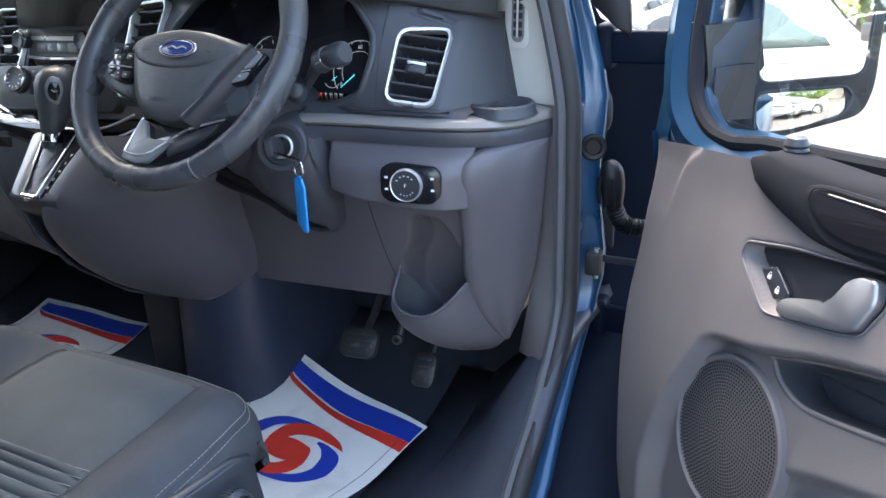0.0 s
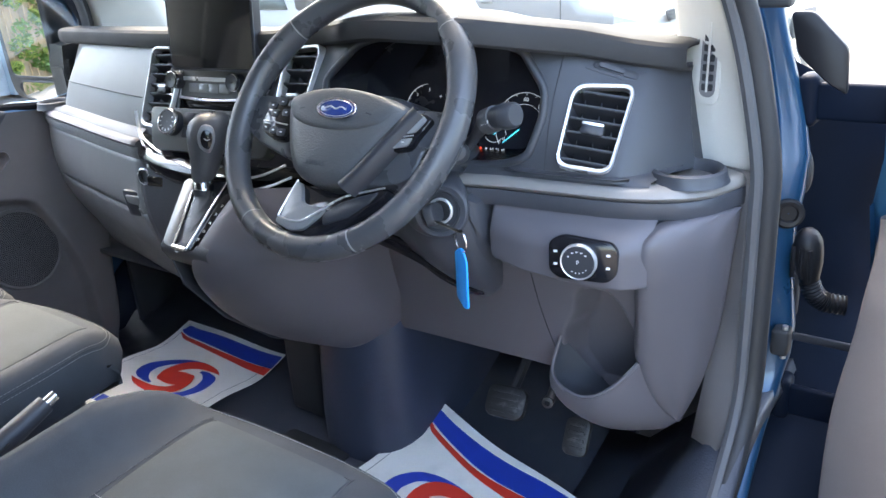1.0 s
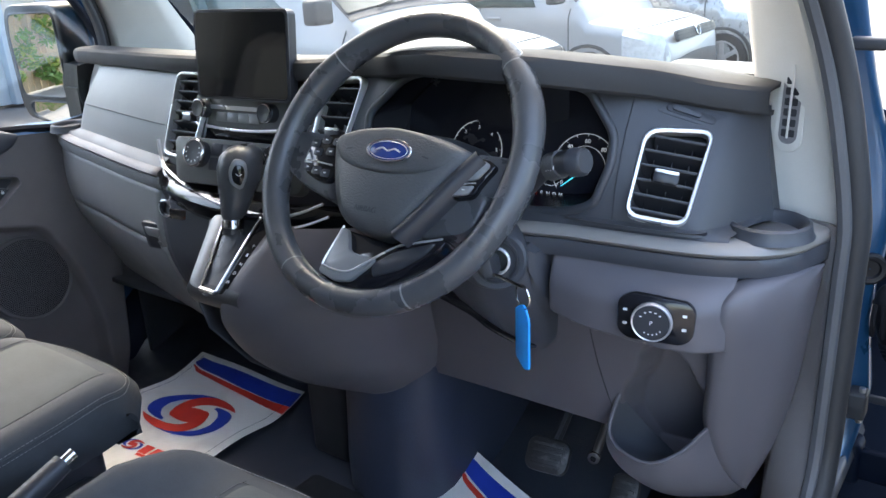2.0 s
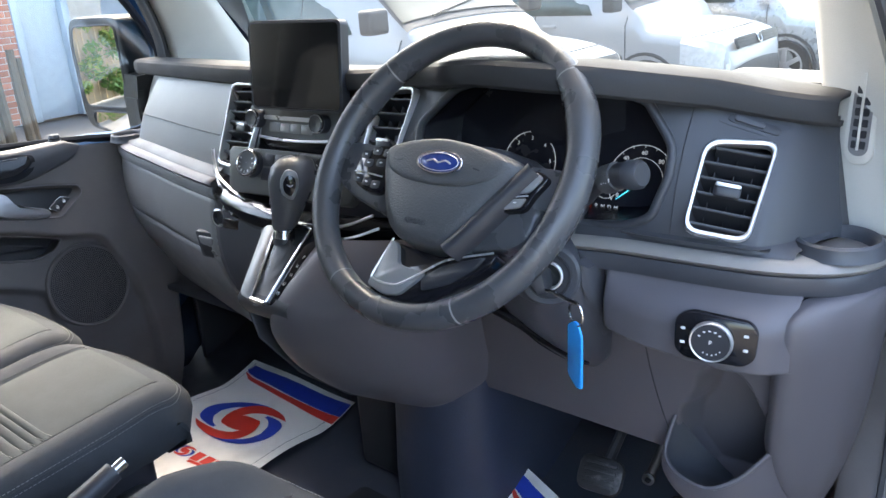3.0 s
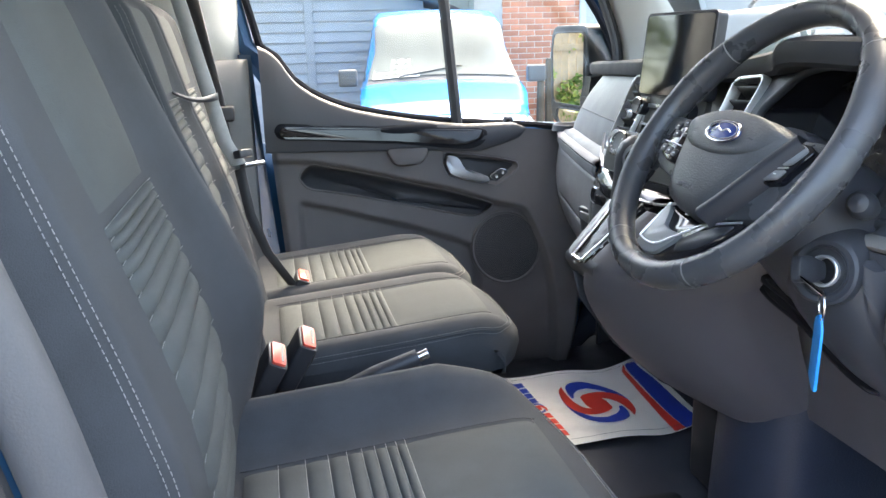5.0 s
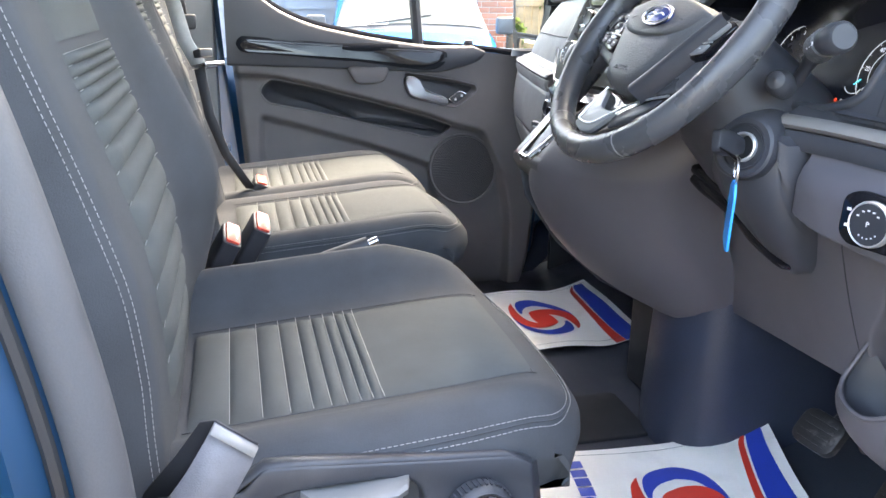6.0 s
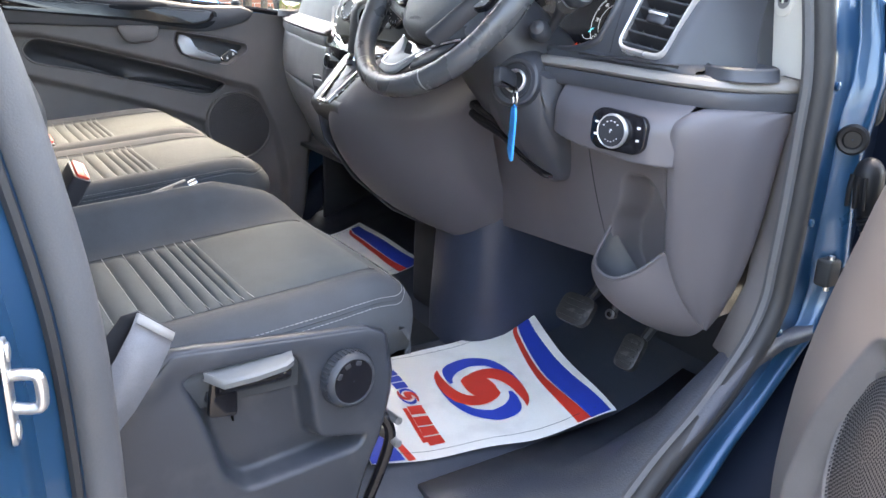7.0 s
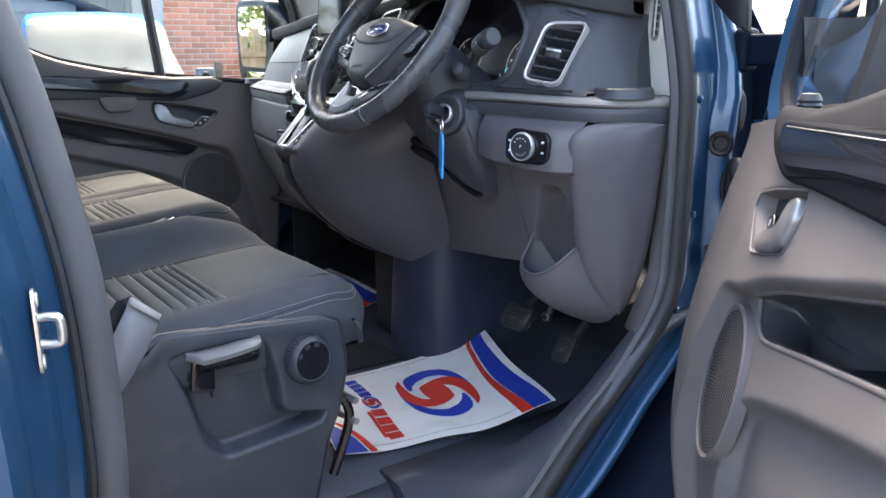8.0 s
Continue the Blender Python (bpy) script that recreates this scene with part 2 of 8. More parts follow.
def rrect(w, h, r, n=5):
    """Outline of a rounded rectangle, centred."""
    out = []
    for cx, cy, a in ((w / 2 - r, h / 2 - r, 0), (-w / 2 + r, h / 2 - r, 90), (-w / 2 + r, -h / 2 + r, 180), (w / 2 - r, -h / 2 + r, 270)):
        for i in range(n + 1):
            t = radians(a + 90 * i / n)
            out.append((cx + r * math.cos(t), cy + r * math.sin(t)))
    return out


def round_poly(pts, r, n=4):
    """A polygon with its corners rounded."""
    out = []
    k = len(pts)
    for i in range(k):
        a, b, c = Vector(pts[i - 1]), Vector(pts[i]), Vector(pts[(i + 1) % k])
        rr = min(r, 0.45 * (a - b).length, 0.45 * (c - b).length)
        p, q = b + (a - b).normalized() * rr, b + (c - b).normalized() * rr
        for j in range(n + 1):
            t = j / n
            out.append(tuple((1 - t) ** 2 * p + 2 * t * (1 - t) * b + t * t * q))
    return out


def slab(outline, m, h, soft=0.0):
    """A plate of the outline (2D, in the frame m), h thick along m's z, with soft front edges."""
    k = len(outline)
    cx = sum(p[0] for p in outline) / k
    cy = sum(p[1] for p in outline) / k
    rings = [(1.0, 0.0), (1.0, h)] if not soft else [(1.0, 0.0), (1.0, h - soft), (None, 0.4), (None, 1.0)]
    rows = []
    for s, z in rings:
        if s is None:
            t = z
            z = h - soft + soft * math.sin(t * math.pi / 2)
            inset = soft * (1 - math.cos(t * math.pi / 2))
            row = []
            for p in outline:
                d = Vector((cx - p[0], cy - p[1]))
                d = d.normalized() * inset if d.length > 1e-6 else d
                row.append(m @ Vector((p[0] + d.x, p[1] + d.y, z)))
            rows.append(row)
        else:
            rows.append([m @ Vector((p[0], p[1], z)) for p in outline])
    return loft(rows, close_u=True, cap=True)


def ring_plate(outer, inner, m, h, back=0.0):
    """A frame between two outlines with the same count of points."""
    rows = [[m @ Vector((p[0], p[1], z)) for p in o] for o, z in ((inner, back), (inner, h * 0.85), (tuple((0.7 * a[0] + 0.3 * b[0], 0.7 * a[1] + 0.3 * b[1]) for a, b in zip(inner, outer)), h), (tuple((0.3 * a[0] + 0.7 * b[0], 0.3 * a[1] + 0.7 * b[1]) for a, b in zip(inner, outer)), h), (outer, h * 0.7), (outer, back))]
    return loft(rows, close_u=True, close_v=True)


def box(x0, x1, y0, y1, z0, z1, soft=0.0, m=None):
    bm = bmesh.new()
    bmesh.ops.create_cube(bm, size=1.0)
    bmesh.ops.transform(bm, matrix=Matrix.Translation(((x0 + x1) / 2, (y0 + y1) / 2, (z0 + z1) / 2)) @ Matrix.Diagonal((x1 - x0, y1 - y0, z1 - z0, 1)), verts=bm.verts)
    if soft:
        bmesh.ops.bevel(bm, geom=bm.edges[:], offset=soft, segments=3, affect="EDGES", profile=0.5)
    if m is not None:
        bmesh.ops.transform(bm, matrix=m, verts=bm.verts)
    return bm


def inside(p, poly):
    c = False
    for (x0, y0), (x1, y1) in zip(poly, poly[1:] + poly[:1]):
        if (y0 > p[1]) != (y1 > p[1]) and p[0] < (x1 - x0) * (p[1] - y0) / (y1 - y0) + x0:
            c = not c
    return c


def nearest(p, poly):
    """The point of an outline nearest to p."""
    a = np.array(poly, float)
    b = np.roll(a, -1, axis=0)
    d = b - a
    t = np.clip(((np.array(p) - a) * d).sum(1) / np.maximum((d * d).sum(1), 1e-12), 0, 1)
    q = a + d * t[:, None]
    return q[np.argmin(((q - np.array(p)) ** 2).sum(1))]


def sunk(us, zs, poly, soft):
    """0 outside an outline, rising smoothly to 1 over the distance soft inside it, for arrays of points."""
    a = np.array(poly, float)
    b = np.roll(a, -1, axis=0)
    best = np.full(us.shape, 1e9)
    odd = np.zeros(us.shape, bool)
    for (x0, y0), (x1, y1) in zip(a, b):
        dx, dy = x1 - x0, y1 - y0
        t = np.clip(((us - x0) * dx + (zs - y0) * dy) / max(dx * dx + dy * dy, 1e-12), 0, 1)
        best = np.minimum(best, np.hypot(us - x0 - t * dx, zs - y0 - t * dy))
        if y0 != y1:
            odd ^= ((y0 > zs) != (y1 > zs)) & (us < (x1 - x0) * (zs - y0) / (y1 - y0) + x0)
    t = np.clip(best / soft, 0, 1) * odd
    return t * t * (3 - 2 * t)


def pierced(fn, u0, u1, v0, v1, nu, nv, holes):
    """A finely divided sheet with openings cut out of it; the cells round an opening are drawn to its outline."""
    bm = bmesh.new()
    vs, uv = {}, {}

    def vert(i, j):
        if (i, j) not in vs:
            u, v = u0 + (u1 - u0) * i / nu, v0 + (v1 - v0) * j / nv
            vs[i, j] = bm.verts.new(fn(u, v))
            uv[vs[i, j]] = (u, v, 0 < i < nu and 0 < j < nv)
        return vs[i, j]
    for j in range(nv):
        for i in range(nu):
            c = (u0 + (u1 - u0) * (i + 0.5) / nu, v0 + (v1 - v0) * (j + 0.5) / nv)
            if any(inside(c, h) for h in holes):
                continue
            bm.faces.new((vert(i, j), vert(i + 1, j), vert(i + 1, j + 1), vert(i, j + 1)))
    cell = 2.0 * math.hypot((u1 - u0) / nu, (v1 - v0) / nv)
    for p in bm.verts:
        u, v, free = uv[p]
        if free and p.is_boundary:
            q = min((nearest((u, v), h) for h in holes), key=lambda r: (r[0] - u) ** 2 + (r[1] - v) ** 2)
            if math.hypot(q[0] - u, q[1] - v) < cell:
                p.co = fn(float(q[0]), float(q[1]))
    return bm


def letters(text, size, m, mat, name, parent, depth=0.0004):
    """Raised lettering in the built-in font, as a mesh; m: its frame, centred."""
    cu = bpy.data.curves.new("text", "FONT")
    cu.body, cu.size, cu.align_x, cu.align_y, cu.extrude = text, size, "CENTER", "CENTER", depth
    tmp = bpy.data.objects.new("text", cu)
    scene.collection.objects.link(tmp)
    bpy.context.view_layer.update()
    me = bpy.data.meshes.new_from_object(tmp.evaluated_get(bpy.context.evaluated_depsgraph_get()))
    bpy.data.objects.remove(tmp)
    bpy.data.curves.remove(cu)
    bm = bmesh.new()
    bm.from_mesh(me)
    bpy.data.meshes.remove(me)
    bmesh.ops.transform(bm, matrix=m, verts=bm.verts)
    return part(name, bm, mat, parent, smooth=False)


def dashes(pts, length, gap, r, lift=0.0):
    """A row of short raised stitches along a line."""
    bms = bmesh.new()
    acc, i = 0.0, 0
    pts = [Vector(p) for p in pts]
    seg = []
    for a, b in zip(pts[:-1], pts[1:]):
        seg.append((a, b, (b - a).length))
    pos, k = 0.0, 0
    total = sum(s[2] for s in seg)

    def at(d):
        for a, b, q in seg:
            if d <= q:
                return a.lerp(b, d / q if q else 0)
            d -= q
        return seg[-1][1]
    while pos + length < total:
        a, b = at(pos), at(pos + length)
        d = (b - a).normalized()
        o = d.orthogonal().normalized() * r
        c = d.cross(o)
        ring = [(o, c)]
        va = [bms.verts.new(a + q) for q in (o, c, -o, -c)]
        vb = [bms.verts.new(b + q) for q in (o, c, -o, -c)]
        for j in range(4):
            bms.faces.new((va[j], va[(j + 1) % 4], vb[(j + 1) % 4], vb[j]))
        pos += length + gap
    return bms


# ---- ground and cab shell ----
M_TARMAC = material("pale_worn_tarmac", (0.125, 0.116, 0.104), 0.9, grain=0.6, grain_size=0.02, vary=0.25, blotch=1.2, dirt=((0.10, 0.095, 0.09), 0.5, 0.7))
tagged(part("ground", loft([[(x, y, -0.028 * max(0.0, min(y, 18) - 2.5)) for x in (-400, -60, -20, 0, 20, 60, 400)] for y in (-400, -60, -20, 0, 2.5, 6, 10, 18, 60, 400)]), M_TARMAC), "worn pale tarmac yard around the parked vans", "ground", kind="structure")

floor = thing("floor", (0, -0.3, 0.5), "black vinyl cab floor with a rounded tunnel and a side step", "floor", kind="structure")


def floor_y(y):
    return 0.60 + 0.10 * max(0.0, (y - 0.06) / 0.3) ** 1.5


part("floor_pan", loft([[(x, y, floor_y(y) - (0.004 if x > 0.55 else 0)) for x in (-0.86, -0.5, -0.1, 0.3, 0.60)] for y in (-1.25, -0.9, -0.4, -0.1, 0.06, 0.14, 0.22, 0.30, 0.36)]), M_VINYL, floor, thick=0.03)
part("firewall", loft([[(x, 0.36 + 0.16 * t, floor_y(0.36) + 0.5 * t) for x in (-0.9, -0.3, 0.3, 0.9)] for t in (0, 0.5, 1)]), M_CARPET, floor, thick=0.03)
# rounded tunnel under the dash
tun = []
for z, dx, dy in ((0.59, 0.0, 0.0), (0.66, 0.0, 0.0), (0.76, -0.005, 0.004), (0.90, -0.01, 0.01), (1.0, -0.01, 0.02)):
    row = []
    for a in range(0, 181, 12):
        t = radians(a)
        row.append((0.13 + (0.125 + dx) * math.cos(t) * (1 if a < 90 else 1.0), 0.10 + dy - 0.12 * math.sin(t) ** 0.7, z))
    tun.append([(0.255 + dx, 0.5, z)] + row + [(0.005 - dx, 0.5, z)])
part("tunnel_cover", loft(tun), M_CARPET, floor, "dark rounded tunnel lining, tinted blue like the footwell shade")
part("tunnel_box", box(-0.11, 0.005, 0.045, 0.4, 0.60, 0.92, 0.020), M_RUBBER, floor)
part("floor_pad", slab(rrect(0.17, 0.26, 0.012), face_at((0.04, -0.14, 0.600), (0, 0, 1), (0, 1, 0)), 0.006, 0.002), M_RUBBER, floor, "thin black rubber floor pad")
# the side step and its curved kick panel
part("step_well", loft([[(0.60, y, 0.598), (0.63, y, 0.57), (0.66, y, 0.47), (0.70, y, 0.445), (0.85, y, 0.44), (0.90, y, 0.43)] for y in (-0.95, -0.7, -0.5, -0.35, -0.28)]), M_VINYL, floor, thick=0.02)
kick = []
for t in range(0, 11):
    s = t / 10
    y = -0.34 + 0.60 * s
    top = 0.50 + 0.40 * min(1, max(0, (y + 0.36) / 0.40)) ** 0.85
    if t == 0:
        kick.append([(0.565, y - 0.004, 0.585), (0.64, y - 0.014, 0.50), (0.74, y - 0.024, 0.452), (0.82, y - 0.024, 0.445), (0.875, y - 0.024, 0.44)])
    kick.append([(0.56, y, floor_y(y) + 0.003), (0.64, y - 0.01, floor_y(y) + 0.01), (0.74, y - 0.02, 0.5 * (floor_y(y) + top) - 0.01), (0.82, y - 0.02, top - 0.02), (0.875, y - 0.02, top)])
part("kick_panel", loft(kick), M_VINYL, floor, thick=0.02)

shell = thing("van_shell", (0, -0.5, 0.45), "blue panel van cab shell with pale grey trim and an open doorway", "van", kind="structure")


def seal_line(z):
    """y of the front edge of the doorway at height z."""
    return curve([0.45, 0.55, 0.656, 0.744, 0.831, 0.95, 1.14, 1.40, 1.6, 1.9], [-0.50, -0.36, -0.235, -0.142, -0.031, 0.05, 0.058, 0.050, -0.03, -0.18])(z)


REAR_X = curve([0.42, 0.70, 0.90, 1.05, 1.25, 1.40, 1.6, 1.9], [0.778, 0.790, 0.806, 0.814, 0.819, 0.820, 0.812, 0.76])
REAR_Y = curve([0.42, 0.70, 0.90, 1.05, 1.25, 1.40, 1.6, 1.9], [-0.855, -0.842, -0.830, -0.834, -0.863, -0.902, -0.965, -1.02])


def tumble(z):
    """How far the body side leans in above the waist."""
    return 0.0 if z < 1.25 else 0.28 * (z - 1.25) ** 1.25


ZS = [0.45 + 0.05 * i for i in range(30)]
for side, nm in ((1, "right"), (-1, "left")):
    edge = (lambda z: seal_line(z)) if side > 0 else (lambda z: seal_line(z) + 0.15)
    seal = [(side * (0.865 - tumble(z)), edge(z), z) for z in ZS]
    rear = [(side * REAR_X(z), REAR_Y(z), z) for z in ZS]
    top = [(side * (0.872 - tumble(1.9)), edge(1.9), 1.9), (side * 0.70, -0.30, 1.915), (side * 0.70, -0.60, 1.915), (side * 0.75, -0.85, 1.91), (side * REAR_X(1.9), REAR_Y(1.9), 1.9)]
    part("door_seal", tube(smooth_line(seal, 3), 0.0155, 10), M_RUBBER, shell, "ribbed rubber door seal")
    part("seal_lip", tube(smooth_line([(p[0] - side * 0.011, p[1] - 0.012, p[2]) for p in seal], 3), 0.009, 8), M_GREYSEAL, shell)
    part("rear_seal", tube(smooth_line(rear, 3), 0.0195, 12), M_GREYSEAL, shell, "broad grey rubber seal on the rear door post")
    part("roof_seal", tube(smooth_line(top, 4), 0.018, 10), M_GREYSEAL, shell)
    # hinge jamb of blue steel: a flat by the seal, a raised rib, then the hollow at the hinges, coloured as in deep
    # shade
    rows, hollow = [], []
    for z in ZS:
        y, t = edge(z), tumble(z)
        w = 0.006 * math.sin(z * 21.0) + 0.004 * math.sin(z * 9.0 + 1.0)
        f = max(0.0, min(1.0, (z - 0.93) / 0.04)) * max(0.0, min(1.0, (1.275 - z) / 0.05))
        rows.append([(side * (0.862 - t), y + 0.004, z), (side * (0.870 - t), y + 0.014, z), (side * (0.868 - t), y + 0.030, z), (side * (0.860 - t), y + 0.055, z), (side * (0.853 - t), y + 0.078 + 0.02 * (1 - f), z), (side * (0.857 - t), y + 0.0815 + 0.02 * (1 - f), z), (side * (0.868 - t), y + 0.087 + 0.012 * (1 - f), z), (side * (0.880 + w - 0.006 * (1 - f) - t), y + 0.092 + 0.012 * (1 - f), z), (side * (0.886 + w - 0.008 * (1 - f) - t), y + 0.096 + 0.012 * (1 - f), z), (side * (0.888 + w - 0.010 * (1 - f) - t), y + 0.108 + 0.01 * (1 - f), z), (side * (0.874 + w - t), y + 0.128, z)])
        k = max(0.0, min(1.0, (1.36 - z) / 0.10))
        hollow.append([(side * (0.874 + w - t), y + 0.128, z), (side * (0.850 - t), y + 0.155, z), (side * (0.830 - t), y + 0.19, z), (side * (0.82 - t), y + 0.24, z), (side * (0.83 + 0.06 * k - t), y + 0.24 + 0.022 * k, z), (side * (0.83 + 0.12 * k - t), y + 0.24 + 0.04 * k, z), (side * (0.83 + 0.148 * k - t), y + 0.24 + 0.06 * k, z)])
    part("hinge_hollow", loft(hollow), M_NAVY, shell, "folded hinge recess, blue paint with its shade in the colour")
    part("hinge_jamb", loft(rows), M_BLUE, shell, thick=0.004 * side, crease=60)
    # rear pillar: inner trim, then the painted face with its folds and the outer skin
    rows, faces = [], []
    for z in ZS:
        x, y, t = REAR_X(z), REAR_Y(z), 0.5 * tumble(z)
        rows.append([(side * (x - 0.06), y - 0.30, z), (side * (x - 0.04), y - 0.06, z), (side * (x - 0.02), y - 0.015, z), (side * x, y - 0.012, z)])
        e = 0.970 - t
        faces.append([(side * (x + 0.010), y - 0.012, z), (side * (x + 0.020), y - 0.034, z), (side * (x + 0.024), y - 0.046, z), (side * (x + 0.036), y - 0.051, z), (side * (x + 0.062), y - 0.058, z), (side * (x + 0.074), y - 0.066, z), (side * (x + 0.080), y - 0.085, z), (side * max(x + 0.084, e - 0.02), y - 0.098, z), (side * max(x + 0.086, e - 0.004), y - 0.11, z), (side * max(x + 0.086, e), y - 0.2, z), (side * e, -1.9, z)])
    part("pillar_trim", loft(rows), M_POST, shell, "grey rear pillar trim", thick=0.004)
    part("pillar_panel", loft(faces), M_BLUE, shell, thick=0.004)
    part("seal_gap", tube(smooth_line([(side * (REAR_X(z) + 0.017), REAR_Y(z) - 0.022, z) for z in ZS], 2), 0.005, 6), M_RUBBER, shell)
    # windscreen pillar trim
    rows = []
    for z in [1.20 + 0.05 * i for i in range(16)]:
        t = tumble(z)
        y = 0.08 + max(0, 0.33 - 0.62 * (z - 1.30)) * 0.5
        ya = edge(z) + 0.01
        yb = 0.50 - 0.85 * (z - 1.30)
        yb = max(yb, ya + 0.09)
        rows.append([(side * (0.858 - t), ya, z), (side * (0.835 - t), ya + 0.01, z), (side * (0.815 - t), ya + 0.35 * (yb - ya), z), (side * (0.80 - t), ya + 0.7 * (yb - ya), z), (side * (0.80 - t), yb, z)])
    part("windscreen_pillar_trim", loft(rows), M_CREAM, shell, "pale grey windscreen pillar trim", thick=0.004)
    part("lower_pillar_trim", loft([[(side * 0.858, edge(z) + 0.006, z), (side * 0.84, edge(z) + 0.0, z), (side * 0.80, edge(z) + 0.02, z), (side * 0.78, edge(z) + 0.12, z)] for z in (0.86, 0.95, 1.05, 1.15, 1.25)]), M_LOWER, shell, thick=0.004)
    part("sill", loft([[(side * x, y, z) for y in (-0.9, -0.7, -0.5, -0.42)] for x, z in ((0.868, 0.45), (0.90, 0.44), (0.94, 0.43), (0.965, 0.40), (0.97, 0.30), (0.95, 0.24))]), M_BLUE, shell, thick=0.004)
    part("front_wing", loft([[(side * (0.978 - 0.02 * abs(y - 0.6) ** 2 - tumble(z)), y, z) for y in (0.34, 0.6, 1.0, 1.3)] for z in (0.3, 0.6, 0.9, 1.1, 1.2)]), M_BLUE, shell, thick=0.004)
part("roof", loft([[(x, y, 1.95 - 0.05 * (x / 0.75) ** 4 - 0.10 * max(0, (y + 0.15) / 0.5) ** 2) for x in (-0.76, -0.7, -0.4, 0, 0.4, 0.7, 0.76)] for y in (-1.9, -1.2, -0.6, -0.25, 0.0, 0.12)]), M_LINING, shell, "pale roof lining", thick=-0.04)
part("windscreen", loft([[(x * (0.80 - 0.10 * t), 0.62 - 0.55 * t - 0.10 * x * x, 1.30 + 0.58 * t) for x in (-1, -0.6, -0.2, 0.2, 0.6, 1)] for t in (0, 0.25, 0.5, 0.75, 1)]), M_GLASS, shell, "clear raked windscreen").visible_shadow = False
part("bonnet", loft([[(x, y, 1.24 - 0.24 * ((y - 0.58) / 0.8) ** 1.6 - 0.06 * (x / 0.9) ** 2) for x in (-0.93, -0.6, 0, 0.6, 0.93)] for y in (0.58, 0.8, 1.05, 1.3, 1.38)]), M_BLUE, shell, thick=0.01)
part("bulkhead", box(-0.86, 0.86, -1.40, -1.36, 0.5, 1.95, 0.01), M_DARK, shell, "dark load bulkhead behind the seats")

# the check strap, hinges and wiring boot in the hollow
part("check_strap", box(0.885, 1.00, 0.150, 0.155, 0.978, 0.990, 0.002), M_DARK, shell)
part("strap_bracket", box(0.868, 0.892, 0.118, 0.146, 0.964, 1.004, 0.005), M_RUBBER, shell, "black check strap bracket")
part("strap_pin", tube([(0.885, 0.128, 0.958), (0.885, 0.128, 1.010)], 0.004, 8), M_ZINC, shell)
# hinges share the recess's painted-in shade
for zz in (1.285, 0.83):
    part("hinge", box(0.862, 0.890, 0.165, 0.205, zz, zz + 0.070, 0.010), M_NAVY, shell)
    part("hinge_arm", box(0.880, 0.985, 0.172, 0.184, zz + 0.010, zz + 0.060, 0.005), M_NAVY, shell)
part("hinge_grommet", tube([Vector((0.874, 0.180, 1.222)) + Vector((0.012 * math.cos(t), -0.006 * math.cos(t), 0.030 * math.sin(t))) for t in [2 * math.pi * k / 24 for k in range(24)]], 0.006, 8, True), M_RUBBER, shell, "oval rubber grommet")
part("wiring_boot", tube(smooth_line([(0.888, 0.162, 1.136), (0.896, 0.156, 1.132), (0.900, 0.154, 1.112), (0.902, 0.155, 1.090), (0.904, 0.157, 1.074), (0.908, 0.160, 1.062)], 4), [0.008, 0.013, 0.016, 0.018, 0.019, 0.020, 0.020, 0.020, 0.020, 0.0195, 0.019, 0.018, 0.017, 0.016, 0.015, 0.014, 0.0135, 0.013, 0.013, 0.013, 0.013], 14), M_BOOT, shell, "smooth black rubber wiring boot")
for k in range(3):
    part("boot_rib", tube(smooth_line([(0.884 + 0.011 * k, 0.140 - 0.004 * k, 1.126), (0.884 + 0.012 * k, 0.137 - 0.003 * k, 1.105), (0.885 + 0.012 * k, 0.138 - 0.002 * k, 1.082)], 4), 0.0035, 6), M_BOOT, shell)
part("wiring_hose", tube(smooth_line([(0.904, 0.156, 1.072), (0.912, 0.160, 1.052), (0.925, 0.166, 1.040), (0.950, 0.175, 1.036)], 9), [0.013 + 0.0020 * (i % 2) for i in range(28)], 12), M_BOOT, shell, "ribbed rubber hose")
part("hinge_cover", slab(round_poly([(-0.038, 0.045), (-0.012, 0.045), (0.030, 0.002), (0.034, -0.055), (0.010, -0.040), (-0.026, -0.006)], 0.008, 3), face_at((0.902, 0.108, 1.398), (0.10, -1, 0.05)), 0.014, 0.004), M_BOOT, shell, "black wedge-shaped hinge cover")
part("pillar_clip", box(0.826, 0.866, 0.088, 0.112, 1.448, 1.462, 0.004), M_RUBBER, shell)
for zz, rr in ((1.060, 0.006), (0.900, 0.007), (1.245, 0.006)):
    part("jamb_bolt", lathe([(rr, -0.002), (rr, 0.003), (rr * 0.7, 0.004), (0.001, 0.0045)], face_at((0.869, seal_line(zz) + 0.030, zz), (0.95, 0.10, 0)), 12), M_BLUE, shell)
part("jamb_plug", lathe([(0.021, -0.006), (0.021, 0.003), (0.018, 0.005), (0.013, 0.004), (0.011, 0.001), (0.001, 0.001)], face_at((0.8715, 0.1435, 1.171), (0.40, -0.92, 0)), 24), M_BOOT, shell, "round black rubber plug")

for side in (-1, 1):
    part("kick_wall", box(side * 0.805 - 0.008, side * 0.805 + 0.008, 0.14, 0.58, 0.45, 1.30, 0.004), M_DARK, shell)
part("toe_wall", box(0.45, 0.862, 0.30, 0.32, 0.40, 1.02, 0.004), M_DARK, shell)
part("kick_wall", box(-0.90, -0.885, -0.9, 0.3, 0.30, 0.62, 0.004), M_DARK, shell)
part("left_sill_trim", box(-0.90, -0.80, -0.9, 0.2, 0.40, 0.60, 0.02), M_VINYL, shell)

